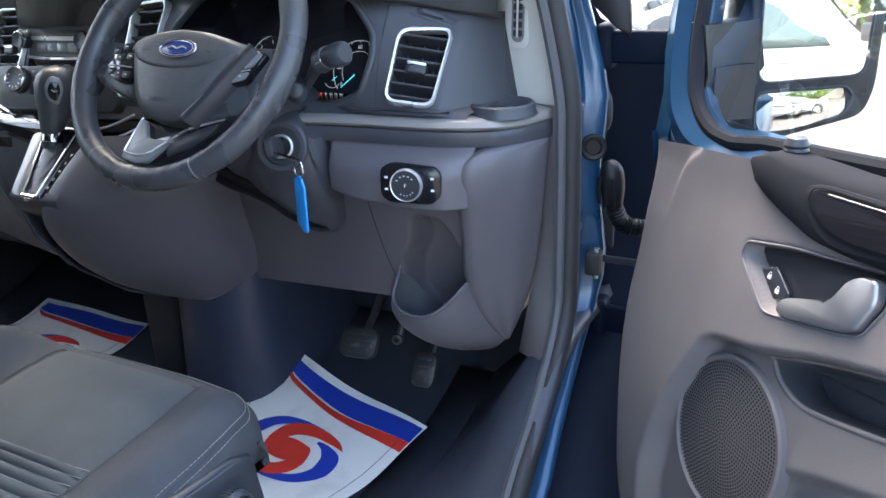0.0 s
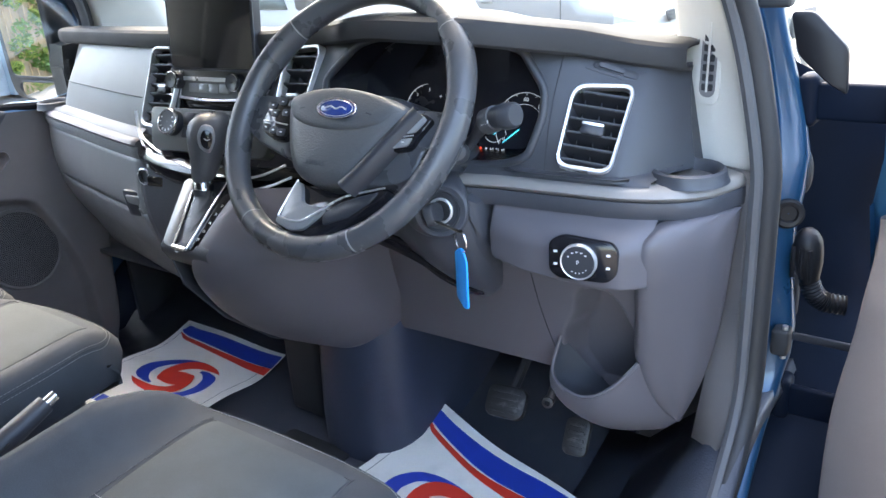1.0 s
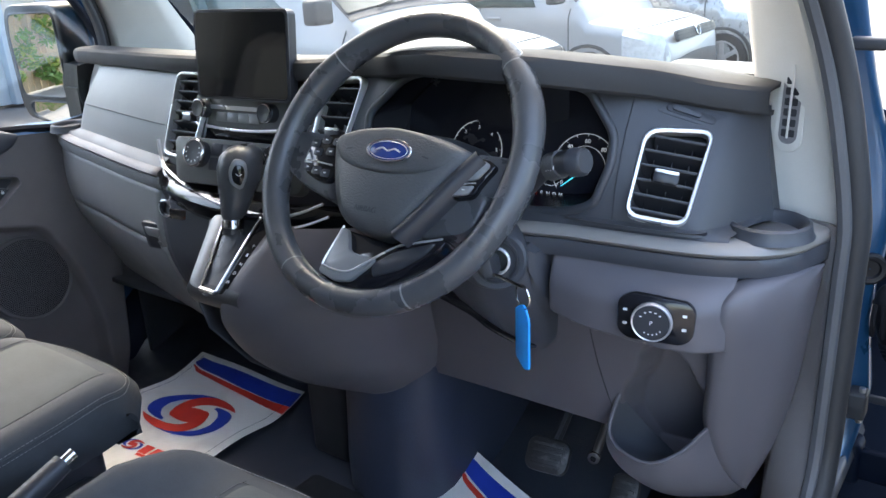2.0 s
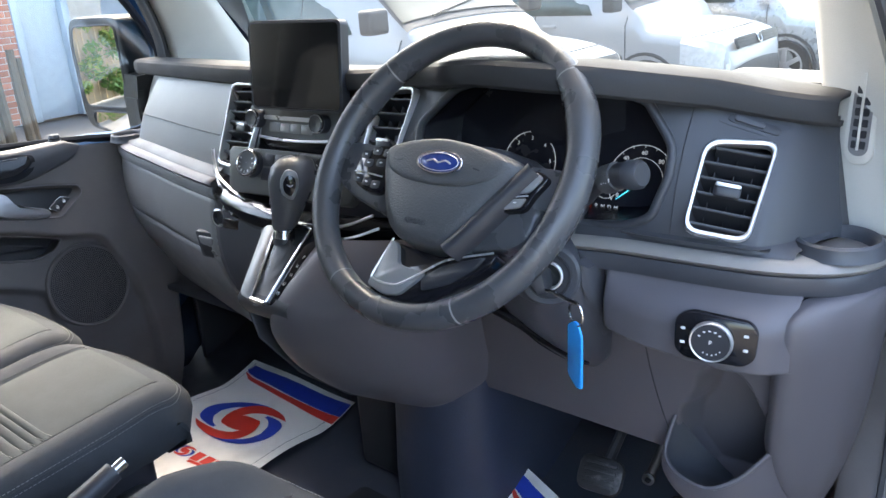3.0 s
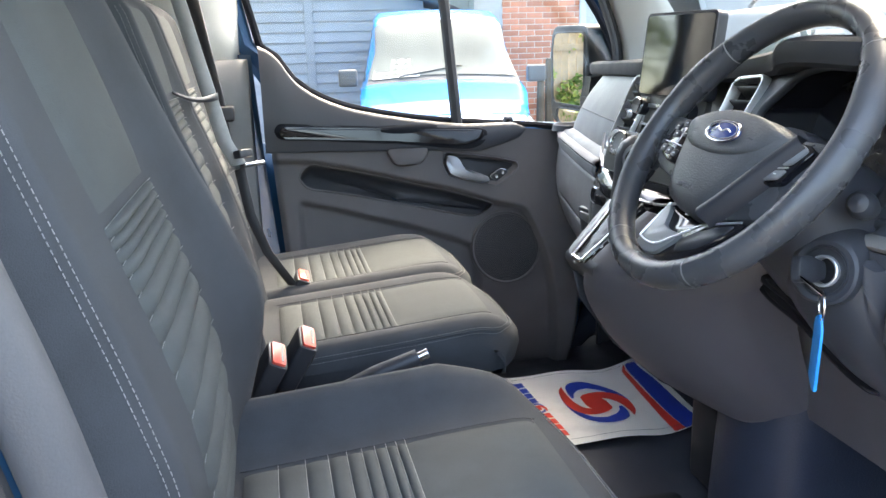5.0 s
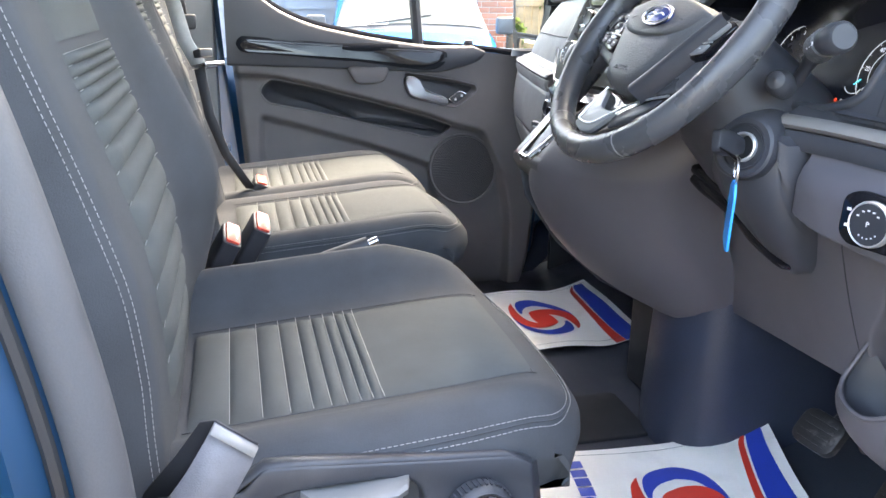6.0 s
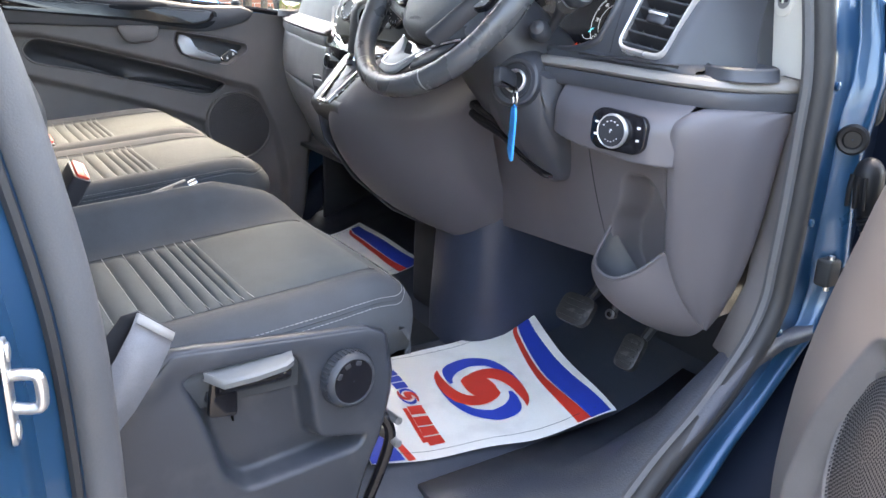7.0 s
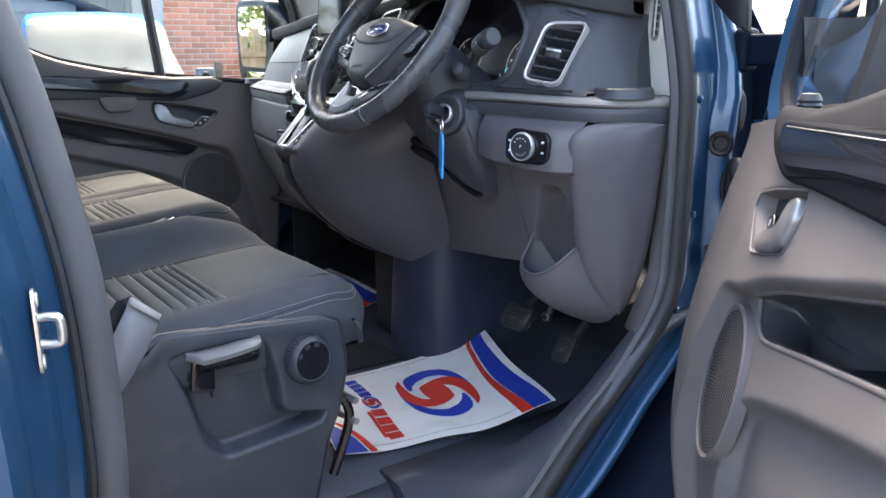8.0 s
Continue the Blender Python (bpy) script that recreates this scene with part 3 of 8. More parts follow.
part("dash_end_filler", box(0.64, 0.752, 0.112, 0.125, 1.26, 1.392, 0.004), M_UPPER, shell)
part("door_post_trim", loft([[(-0.800, -0.90, z), (-0.822, -0.862, z), (-0.832, -0.80, z), (-0.838, -0.778, z), (-0.850, -0.772, z)] for z in (0.60, 0.8, 1.0, 1.2, 1.32, 1.44)]), M_POST, shell, "grey trim beside the closed door", thick=0.004)
part("upper_post_trim", loft([[(-0.775, -1.02, z), (-0.795, -0.92, z), (-0.825, -0.855, z), (-0.860, -0.810, z), (-0.915, -0.790, z)] for z in np.linspace(1.438, 1.93, 8)]), M_CREAM, shell, "pale grey upper trim of the rear door post", thick=0.004)
part("pillar_cover", loft([[(0.735 - 0.18 * (z - 1.285) - 0.004, 0.16, z), (0.745 - 0.18 * (z - 1.285), 0.104 + 0.1 * (z - 1.3), z), (0.752 - 0.18 * (z - 1.285), 0.096 + 0.1 * (z - 1.3), z), (0.790 - 0.18 * (z - 1.285), 0.087 + 0.06 * (z - 1.3), z), (0.825 - 0.18 * (z - 1.285), 0.078 + 0.03 * (z - 1.3), z), (0.862 - tumble(z), seal_line(z) + 0.012, z)] for z in [1.22 + 0.04 * k for k in range(11)]]), M_CREAM, shell, "pale grey pillar cover", thick=0.004)

# ---- dashboard ----
dash = thing("dashboard", (0, 0.1, 0.85), "two-tone charcoal and taupe van dashboard with silver vents", "dashboard")
ledge_y = curve([-0.86, -0.72, -0.58, -0.42, -0.20, 0.0, 0.2, 0.45, 0.57, 0.647, 0.718, 0.784, 0.816, 0.83, 0.845, 0.86], [0.035, -0.01, -0.04, -0.075, -0.115, -0.13, -0.145, -0.125, -0.100, -0.091, -0.079, -0.050, -0.015, 0.026, 0.072, 0.10])
ledge_z = curve([-0.86, -0.4, 0.0, 0.5, 0.86], [1.228, 1.225, 1.23, 1.245, 1.238])
pad_y = curve([-0.86, -0.6, -0.24, 0.0, 0.2, 0.35, 0.50, 0.60, 0.68, 0.75, 0.82, 0.86], [0.13, 0.07, -0.015, -0.03, -0.045, -0.07, -0.085, -0.07, -0.03, 0.01, 0.07, 0.11])
pad_z = curve([-0.86, -0.6, -0.24, 0.05, 0.25, 0.40, 0.52, 0.62, 0.70, 0.78, 0.86], [1.388, 1.396, 1.408, 1.412, 1.432, 1.448, 1.446, 1.425, 1.402, 1.388, 1.378])


def panel(x, v):
    """The upper face of the dashboard, from the ledge (v 0) to the top pad (v 1)."""
    deep = 0.085 * max(0.0, min(1.0, (abs(x) - 0.715) / 0.06)) ** 1.0
    deep = deep * deep * (0.255 - 2 * deep) / (0.085 * 0.085)
    q = max(0.0, min(1.0, (x - 0.50) / 0.10))
    q = q * q * (3 - 2 * q)
    a = Vector((x, ledge_y(x) + 0.034 - 0.021 * q + deep * 0.8, ledge_z(x) + 0.012))
    b = Vector((x, pad_y(x) + 0.012 + 0.036 * q + deep * 0.5, pad_z(x) - 0.012))
    p = a.lerp(b, v)
    p.y -= 0.012 * math.sin(math.pi * v)
    e = max(0.0, min(1.0, (x - 0.712) / 0.045))
    p.x += e * e * (0.018 - 0.028 * v)
    p.y += e * e * 0.045 * (1 - v)
    return p


def panel_frame(x, v):
    p = panel(x, v)
    du, dv = panel(x + 0.01, v) - panel(x - 0.01, v), panel(x, v + 0.05) - panel(x, v - 0.05)
    n = du.cross(dv).normalized()
    return face_at(p, n, dv)


# top pad with its rolled edge, hooded over the dials
rows = []
for i in range(57):
    x = -0.86 + 1.617 * i / 56
    hood = 0.055 * math.exp(-((x - 0.44) / 0.17) ** 4)
    back = max(0.0, min(1.0, (x - 0.52) / 0.14))
    y, z = pad_y(x) - hood + 0.034 * back * back * (3 - 2 * back), pad_z(x) + 0.004
    rows.append([(x, y + hood + 0.02, z - 0.022), (x, y + 0.006, z - 0.021), (x, y - 0.001, z - 0.016), (x, y - 0.003, z - 0.008), (x, y - 0.003, z + 0.002), (x, y - 0.001, z + 0.008), (x, y + 0.005, z + 0.0125), (x, y + 0.018, z + 0.014), (x, y + 0.06, z + 0.013), (x, y + 0.16, z - 0.004), (x, y + 0.30, z - 0.03 - 0.25 * max(0, z - 1.41)), (x, 0.60 - 0.1 * (x / 0.85) ** 2, 1.335)])
part("top_pad", loft(rows), M_PAD, dash, "soft grained dashboard top", thick=0.006, crease=28)
part("top_speaker_tray", slab(round_poly([(-0.10, -0.05), (0.09, -0.035), (0.10, 0.03), (-0.09, 0.05)], 0.02), face_at((0.66, 0.20, 1.396), (0, -0.05, 1), (0, 1, 0)), 0.012, 0.004), M_UPPER, dash)

# upper face in pieces: glove side, left vent, centre, right vent, dials, driver's vent, end
VENTS = []


def vent_at(name, x0, x1, outline, slats, frame_mat, wide):
    """A vent let into the upper face: outline in (x, v)."""
    hole = [(p[0], p[1] / 0.16) for p in round_poly([(q[0], q[1] * 0.16) for q in outline], 0.014, 4)]
    VENTS.append(hole)
    vent = part(name, loft([[panel(*p) for p in hole], [panel(*p) + Vector((0, 0.045, -0.004)) for p in hole]], close_u=True, cap=False), M_DARK, dash, "black louvred air vent with a silver frame")
    back = bmesh.new()
    back.faces.new([back.verts.new(panel(*p) + Vector((0, 0.044, -0.004))) for p in hole])
    part("duct", back, M_DARK, vent)
    cu, cv = sum(p[0] for p in outline) / len(outline), sum(p[1] for p in outline) / len(outline)
    fr = panel_frame(cu, cv)
    inv = fr.inverted()
    o2 = [inv @ panel(*p) for p in hole]
    inner = [(p.x, p.y) for p in o2]
    outer = [(p.x * (1 + wide / max(0.02, math.hypot(p.x, p.y))), p.y * (1 + wide / max(0.02, math.hypot(p.x, p.y)))) for p in o2]
    part("vent_frame", ring_plate(outer, inner, fr, 0.008, -0.01), frame_mat, vent, "satin silver vent frame")
    us = [p[0] for p in inner]
    vs = [p[1] for p in inner]
    for k in range(slats):
        t = (k + 0.5) / slats
        yy = min(vs) + (max(vs) - min(vs)) * t
        cross = [p[0] + (q[0] - p[0]) * (yy - p[1]) / (q[1] - p[1]) for p, q in zip(inner, inner[1:] + inner[:1]) if (p[1] - yy) * (q[1] - yy) < 0]
        if len(cross) < 2:
            continue
        left, right = min(cross) + 0.001, max(cross) - 0.001
        part("slat", loft([[fr @ Vector((left, yy - 0.003 + s, d)), fr @ Vector((right, yy - 0.003 + s, d))] for s, d in ((0, 0.0), (0.003, 0.001), (0.002, -0.008), (-0.010, -0.03), (-0.012, -0.03), (0, 0.0))]), M_DARK, vent)
        part("slat_edge", tube([fr @ Vector((left, yy - 0.0012, 0.0006)), fr @ Vector((right, yy - 0.0012, 0.0006))], 0.0011, 5), M_UPPER, vent)
    for k in range(3):
        xx = min(us) + (max(us) - min(us)) * (0.22 + 0.28 * k)
        part("vane", loft([[fr @ Vector((xx, min(vs) + 0.004, d)), fr @ Vector((xx, max(vs) - 0.004, d))] for d in (-0.014, -0.036)]), M_DARK, vent, thick=0.0015)
    part("vent_tab", slab(rrect(0.030, 0.016, 0.004), fr @ Matrix.Translation((0.0, 0.000, -0.010)), 0.016, 0.004), M_DARK, vent, "vent adjuster tab")
    part("tab_edge", slab(rrect(0.028, 0.004, 0.0015), fr @ Matrix.Translation((0.0, 0.006, 0.004)), 0.0035, 0.001), M_SATIN, vent, "bright tab edge")
    return vent


crease_line = [panel(x, 0.42) + Vector((0, -0.0015, 0)) for x in np.linspace(-0.84, -0.285, 20)]
part("panel_crease", tube(crease_line, 0.0012, 5), M_UPPER, dash)
vent_at("air_vent", -0.262, -0.165, [(-0.250, 0.13), (-0.168, 0.11), (-0.150, 0.94), (-0.262, 0.94)], 8, M_SATIN, 0.006)
part("centre_face", sheet(lambda x, v: panel(x, v) + Vector((0, 0.045, 0)), -0.165, 0.135, 0.0, 1.0, 14, 8), M_DARK, dash)
vent_at("air_vent", 0.125, 0.225, [(0.138, 0.10), (0.197, 0.10), (0.218, 0.93), (0.138, 0.93)], 7, M_SATIN, 0.006)
DIALS = round_poly([(0.245, 0.12), (0.36, 0.02), (0.54, 0.02), (0.596, 0.14), (0.611, 0.45), (0.609, 0.66), (0.570, 0.92), (0.52, 0.97), (0.30, 0.97), (0.24, 0.70)], 0.06, 4)
VENTS.append(DIALS)
cluster = part("dial_housing", loft([[panel(*p) for p in DIALS], [panel(*p) + Vector((0.0, 0.035, 0.0)) for p in DIALS], [panel(0.42 + (p[0] - 0.42) * 0.95, 0.48 + (p[1] - 0.48) * 0.92) + Vector((0, 0.098, 0.0)) for p in DIALS]] + [[panel(0.42 + (p[0] - 0.42) * k, 0.48 + (p[1] - 0.48) * k) + Vector((0, 0.100, 0.0)) for p in DIALS] for k in (0.5, 0.02)], close_u=True), M_DIALGLASS, dash, "dark instrument cluster with white dials")
fr_c = face_at((0.42, 0.005, 1.345), (0.0, -1, 0.30), (0, 0.3, 1))
part("dial_face", slab([(inv.x, inv.y) for inv in [fr_c.inverted() @ (panel(0.42 + (p[0] - 0.42) * 0.97, 0.48 + (p[1] - 0.48) * 0.95) + Vector((0, 0.07, 0))) for p in DIALS]], fr_c @ Matrix.Translation((0, 0, -0.012)), 0.008), M_DIALGLASS, cluster)
part("dial_back", box(0.20, 0.64, 0.115, 0.13, 1.22, 1.42, 0.004), M_DARK, cluster)
vent_at("air_vent", 0.606, 0.745, [(0.639, 0.115), (0.702, 0.105), (0.707, 0.765), (0.644, 0.715)], 6, M_SATIN, 0.0062)
VENTS.append([(-0.152, -0.5), (0.126, -0.5), (0.126, 1.5), (-0.152, 1.5)])
part("upper_face", pierced(panel, -0.2765, 0.757, 0.0, 1.0, 256, 36, VENTS), M_UPPER, dash, "charcoal upper dashboard face", crease=80)
# the light on the airbag panel is in its colour
part("airbag_face", sheet(panel, -0.86, -0.2775, 0.0, 1.0, 40, 16), M_GLOVE, dash, "smooth charcoal passenger airbag panel, paled for the light on it", crease=80)
part("face_end", loft([[panel(0.757, v / 10), panel(0.757, v / 10) + Vector((-0.004, 0.012, 0)), panel(0.757, v / 10) + Vector((-0.004, 0.12, 0))] for v in range(11)]), M_UPPER, dash)
part("dial_rim", tube([panel(*p) + Vector((0, 0.001, 0)) for p in DIALS], 0.006, 8, True), M_UPPER, dash, crease=80)
part("face_seam", tube([panel(0.620, v / 10) + Vector((0, 0.0002, 0)) for v in range(11)], 0.0009, 4), M_DARK, dash)
part("face_seam", tube([panel(-0.277, v / 10) + Vector((0, 0.0002, 0)) for v in range(11)], 0.0009, 4), M_DARK, dash)

# the ledge that runs across, a pale strip over a dark one
def ledge_rows(x0, x1, n):
    out = []
    for i in range(n + 1):
        x = x0 + (x1 - x0) * i / n
        y, z = ledge_y(x), ledge_z(x)
        dp = 0.08 * max(0.0, min(1.0, (abs(x) - 0.70) / 0.07))
        out.append([(x, y + 0.040 + dp, z + 0.010), (x, y + 0.018, z + 0.009), (x, y + 0.003, z + 0.005), (x, y - 0.002, z - 0.001), (x, y + 0.001, z - 0.006)])
    return out


for x0, x1, mt in ((-0.86, -0.262, M_UPPER), (0.505, 0.752, M_UPPER)):
    part("face_foot", loft([[panel(x, 0.06), panel(x, 0.0) + Vector((0, -0.004, 0.006)), Vector((x, ledge_y(x) + 0.020, ledge_z(x) + 0.0135)), Vector((x, ledge_y(x) + 0.0145, ledge_z(x) + 0.0085))] for x in np.linspace(x0, x1, 30)]), mt, dash, crease=80)
M_LEDGE = material("grey_ledge_strip", (0.22, 0.208, 0.200), 0.42, grain=0.15, grain_size=0.001, vary=0.06)
part("ledge_strip", loft(ledge_rows(-0.86, -0.255, 26)), M_KNEE, dash, "grey ledge strip", thick=0.004)
part("ledge_strip", loft(ledge_rows(0.50, 0.84, 60)), M_LEDGE, dash, "pale grey ledge strip", thick=0.004)


def under_rows(x0, x1, n):
    out = []
    for i in range(n + 1):
        x = x0 + (x1 - x0) * i / n
        y, z = ledge_y(x), ledge_z(x)
        out.append([(x, y + 0.004, z - 0.006), (x, y + 0.001, z - 0.008), (x, y - 0.001, z - 0.018), (x, y + 0.004, z - 0.030), (x, y + 0.02, z - 0.034)])
    return out


part("ledge_underside", loft(under_rows(-0.86, -0.255, 26)), M_GLOVE, dash, thick=0.004)
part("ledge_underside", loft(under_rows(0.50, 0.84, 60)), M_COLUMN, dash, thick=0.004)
for cx, cy, k in ((0.779, 0.008, 1.14), (-0.785, 0.040, 1.0)):
    z = ledge_z(cx) + 0.006
    part("cup_holder", lathe([(0.001, -0.008), (0.029, -0.008), (0.032, 0.010), (0.035, 0.0165), (0.038, 0.018), (0.041, 0.0155), (0.043, 0.004), (0.045, 0.001)], Matrix.Translation((cx, cy, z)) @ Matrix.Diagonal((k, k, 1, 1)), 36), M_UPPER, dash, "round dark cup holder")

# lower face, driver's side: knee panel, bulging switch fascia, side pod and open pocket
knee_zb = curve([0.20, 0.235, 0.45, 0.60, 0.65, 0.72, 0.80], [0.88, 0.885, 0.915, 0.935, 0.905, 0.880, 0.885])
knee_yb = curve([0.20, 0.235, 0.45, 0.60, 0.70, 0.80], [0.058, 0.052, 0.012, -0.016, 0.005, 0.03])
fascia_y = curve([0.53, 0.548, 0.57, 0.62, 0.70, 0.738, 0.755, 0.77], [-0.100, -0.112, -0.119, -0.125, -0.1215, -0.112, -0.100, -0.085])
FASCIA = round_poly([(0.541, 1.32), (0.543, 1.137), (0.60, 1.129), (0.70, 1.122), (0.80, 1.119), (0.80, 1.32)], 0.014, 4)
NICHE = round_poly([(0.622, 1.020), (0.610, 0.955), (0.640, 0.895), (0.72, 0.890), (0.752, 0.950), (0.741, 0.998), (0.714, 1.080), (0.698, 1.101), (0.662, 1.101), (0.649, 1.085), (0.643, 1.05)], 0.014, 4)


def knee_y(x, z):
    return knee_yb(x) - 0.28 * (z - knee_zb(x))


def knee_sheet(x0, x1, nu, nv, top):
    """The knee panel as a relief over (x, z): fascia proud, pocket niche sunk."""
    xs = np.array([[x0 + (x1 - x0) * i / nu for i in range(nu + 1)] for j in range(nv + 1)])
    zs = np.array([[knee_zb(x0 + (x1 - x0) * i / nu) + (top(x0 + (x1 - x0) * i / nu) - knee_zb(x0 + (x1 - x0) * i / nu)) * j / nv for i in range(nu + 1)] for j in range(nv + 1)])
    base = np.vectorize(knee_y)(xs, zs)
    bulge = np.vectorize(fascia_y)(xs)
    roll = np.clip((zs - 1.172) / 0.040, 0, 1) ** 2.2
    bulge = bulge + (np.vectorize(ledge_y)(xs) + 0.006 - bulge) * roll
    w = sunk(xs, zs, FASCIA, 0.011)
    ys = base + (bulge - base) * w + 0.050 * sunk(xs, zs, NICHE, 0.018)
    return loft([[(xs[j, i], ys[j, i], zs[j, i]) for i in range(nu + 1)] for j in range(nv + 1)])


part("knee_panel", knee_sheet(0.505, 0.7665, 110, 120, lambda x: ledge_z(x) - 0.026), M_KNEE, dash, "taupe knee panel with a bulging switch fascia and an open niche", crease=85)
part("knee_panel", knee_sheet(0.228, 0.507, 40, 40, lambda x: 1.115 + 0.10 * max(0.0, x - 0.36)), M_KNEE, dash, "taupe knee panel under the column", crease=85)
part("panel_seam", tube([(x, knee_y(x, z) - 0.0002, z) for x, z in [(0.585 + 0.026 * (k / 10) ** 2, 1.126 - 0.0185 * k) for k in range(11)]], 0.0009, 4), M_DARK, dash)
part("niche_bump", slab(round_poly([(-0.022, 0.004), (0.020, 0.004), (0.014, -0.006), (-0.016, -0.006)], 0.004, 3), face_at((0.681, knee_y(0.681, 1.083) + 0.044, 1.083), (0, -1, -0.2)), 0.006, 0.002), M_KNEE, dash)
# side pod: one leaf-shaped cheek from a soft ridge back to the door trim
POD_A = smooth_line([(0.834, 0.040, 1.207), (0.820, 0.000, 1.210), (0.804, -0.032, 1.210), (0.781, -0.070, 1.206), (0.764, -0.093, 1.186), (0.758, -0.092, 1.150), (0.756, -0.084, 1.122), (0.750, -0.066, 1.060), (0.744, -0.051, 1.000), (0.752, -0.030, 0.945), (0.763, -0.002, 0.900), (0.773, 0.020, 0.876)], 4)
POD_B = smooth_line([(0.836, 0.050, 1.206), (0.836, 0.049, 1.200), (0.835, 0.048, 1.190), (0.834, 0.046, 1.175), (0.832, 0.044, 1.155), (0.830, 0.042, 1.130), (0.828, 0.040, 1.100), (0.823, 0.038, 1.050), (0.815, 0.037, 1.000), (0.803, 0.035, 0.950), (0.788, 0.031, 0.905), (0.775, 0.024, 0.874)], 4)
rows = []
for k, (a, b) in enumerate(zip(POD_A, POD_B)):
    span = (b - a).length
    row = [a + Vector((-0.014, 0.016, 0)), a + Vector((-0.006, 0.003, 0)), a]
    for j in range(1, 15):
        u = j / 14
        row.append(a.lerp(b, u) + Vector((0.80, -0.60, 0)) * (0.13 * span * math.sin(math.pi * u ** 0.85) + 0.0022 * math.sin(math.pi * u) * math.sin(9.0 * u + 1.2)))
    row.append(b + Vector((-0.006, 0.014, 0)))
    rows.append(row)
part("side_pod", loft(rows), M_KNEE, dash, "taupe leaf-shaped side pod", crease=75)
# the pocket's bin stands out below the niche, with a rounded lip
LIP = smooth_line([(0.617, -0.030, 1.010), (0.611, -0.044, 0.976), (0.614, -0.060, 0.953), (0.640, -0.077, 0.943), (0.682, -0.085, 0.945), (0.716, -0.073, 0.966), (0.742, -0.052, 0.999)], 6)
FOOT = smooth_line([(0.608, -0.022, 0.990), (0.603, -0.022, 0.958), (0.612, -0.014, 0.925), (0.650, 0.000, 0.880), (0.704, 0.014, 0.848), (0.748, 0.018, 0.855), (0.772, 0.020, 0.876)], 6)
rows = []
for q in range(13):
    t = q / 12
    rows.append([l.lerp(g, t) + Vector((0, -0.026, -0.010)) * (math.sin(math.pi * t) ** 0.9 * math.sin(math.pi * i / (len(LIP) - 1)) ** 0.7) for i, (l, g) in enumerate(zip(LIP, FOOT))])
part("pocket_bin", loft(rows), M_KNEE, dash, "taupe pocket bin below the knee panel", crease=80)
# liner in darker, bluer plastic than the bin, for the shade within
part("bin_inside", loft([[l + Vector((0, 0.0015, -0.0005)) for l in LIP], [l.lerp(Vector((0.68, -0.02, 0.97)), 0.05) + Vector((0, 0.006, -0.020)) for l in LIP], [l.lerp(Vector((0.685, 0.0, 0.90)), 0.45) + Vector((0, 0.004, -0.01)) for l in LIP], [l.lerp(Vector((0.685, 0.02, 0.89)), 0.9) for l in LIP]]), M_UPPER, dash, "inside of the pocket bin, shade put into its colour", crease=80)
part("pocket_lip", tube(LIP, 0.0030, 8), M_KNEE, dash, crease=80)
part("lower_return", loft([[(x, knee_yb(x) + d, knee_zb(x) + h) for x in np.linspace(0.228, 0.766, 40)] for d, h in ((0.0, 0.0), (0.05, 0.004), (0.32, 0.02))]), M_DARK, dash)

# lower face, passenger's side: one smooth drum with the glovebox lid
def lower_p(x, v):
    zt = ledge_z(x) - 0.030
    yt = ledge_y(x) + 0.010
    z = zt + (0.86 - zt) * v
    y = yt + 0.10 * v ** 2.2 - 0.016 * math.sin(math.pi * min(1, v * 1.4))
    return Vector((x, y, z))


part("drum_panel", sheet(lower_p, -0.86, -0.255, 0.0, 0.33, 24, 10), M_GLOVE, dash, thick=-0.004)
glove = part("glovebox_lid", sheet(lower_p, -0.80, -0.262, 0.34, 0.92, 24, 14), M_GLOVE, dash, "charcoal glovebox lid", thick=-0.004)
part("stack_side_panel", sheet(lower_p, -0.2595, -0.02, 0.0, 1.0, 12, 24), M_UPPER, dash, "charcoal panel below the stack", thick=-0.004)
part("end_cap", sheet(lower_p, -0.86, -0.804, 0.33, 1.0, 4, 14), M_UPPER, dash, thick=-0.004)
zl = ledge_z(-0.30) - 0.030
LA = face_at(lower_p(-0.300, (zl - 1.100) / (zl - 0.86)) + Vector((0, -0.001, 0)), (0.1, -1, -0.15))
latch = part("glovebox_latch", slab(rrect(0.060, 0.056, 0.006), LA @ Matrix.Translation((0, 0, -0.004)), 0.009, 0.003), M_UPPER, glove, "recessed glovebox latch")
part("latch_recess", slab(rrect(0.046, 0.022, 0.004), LA @ Matrix.Translation((0.004, -0.012, 0.0045)), 0.0012), M_DARK, latch)
# two paler pieces draw the highlight on the latch plate and its lit notch
part("latch_pull", slab(round_poly([(-0.018, 0.020), (0.022, 0.020), (0.020, 0.006), (0.012, 0.000), (-0.016, 0.004)], 0.003, 3), LA @ Matrix.Translation((0, 0, 0.0045)), 0.005, 0.0015), M_GLOVE, latch)
part("latch_lit_notch", slab(round_poly([(0.006, -0.008), (0.026, -0.008), (0.026, -0.026), (0.020, -0.026)], 0.003, 3), LA @ Matrix.Translation((0, 0, 0.005)), 0.004, 0.001), M_STACK, latch)
part("under_dash", loft([[(x, 0.03, 0.87), (x, 0.2, 0.85), (x, 0.45, 0.9)] for x in (-0.86, -0.4, -0.14)]), M_DARK, dash, thick=0.01)

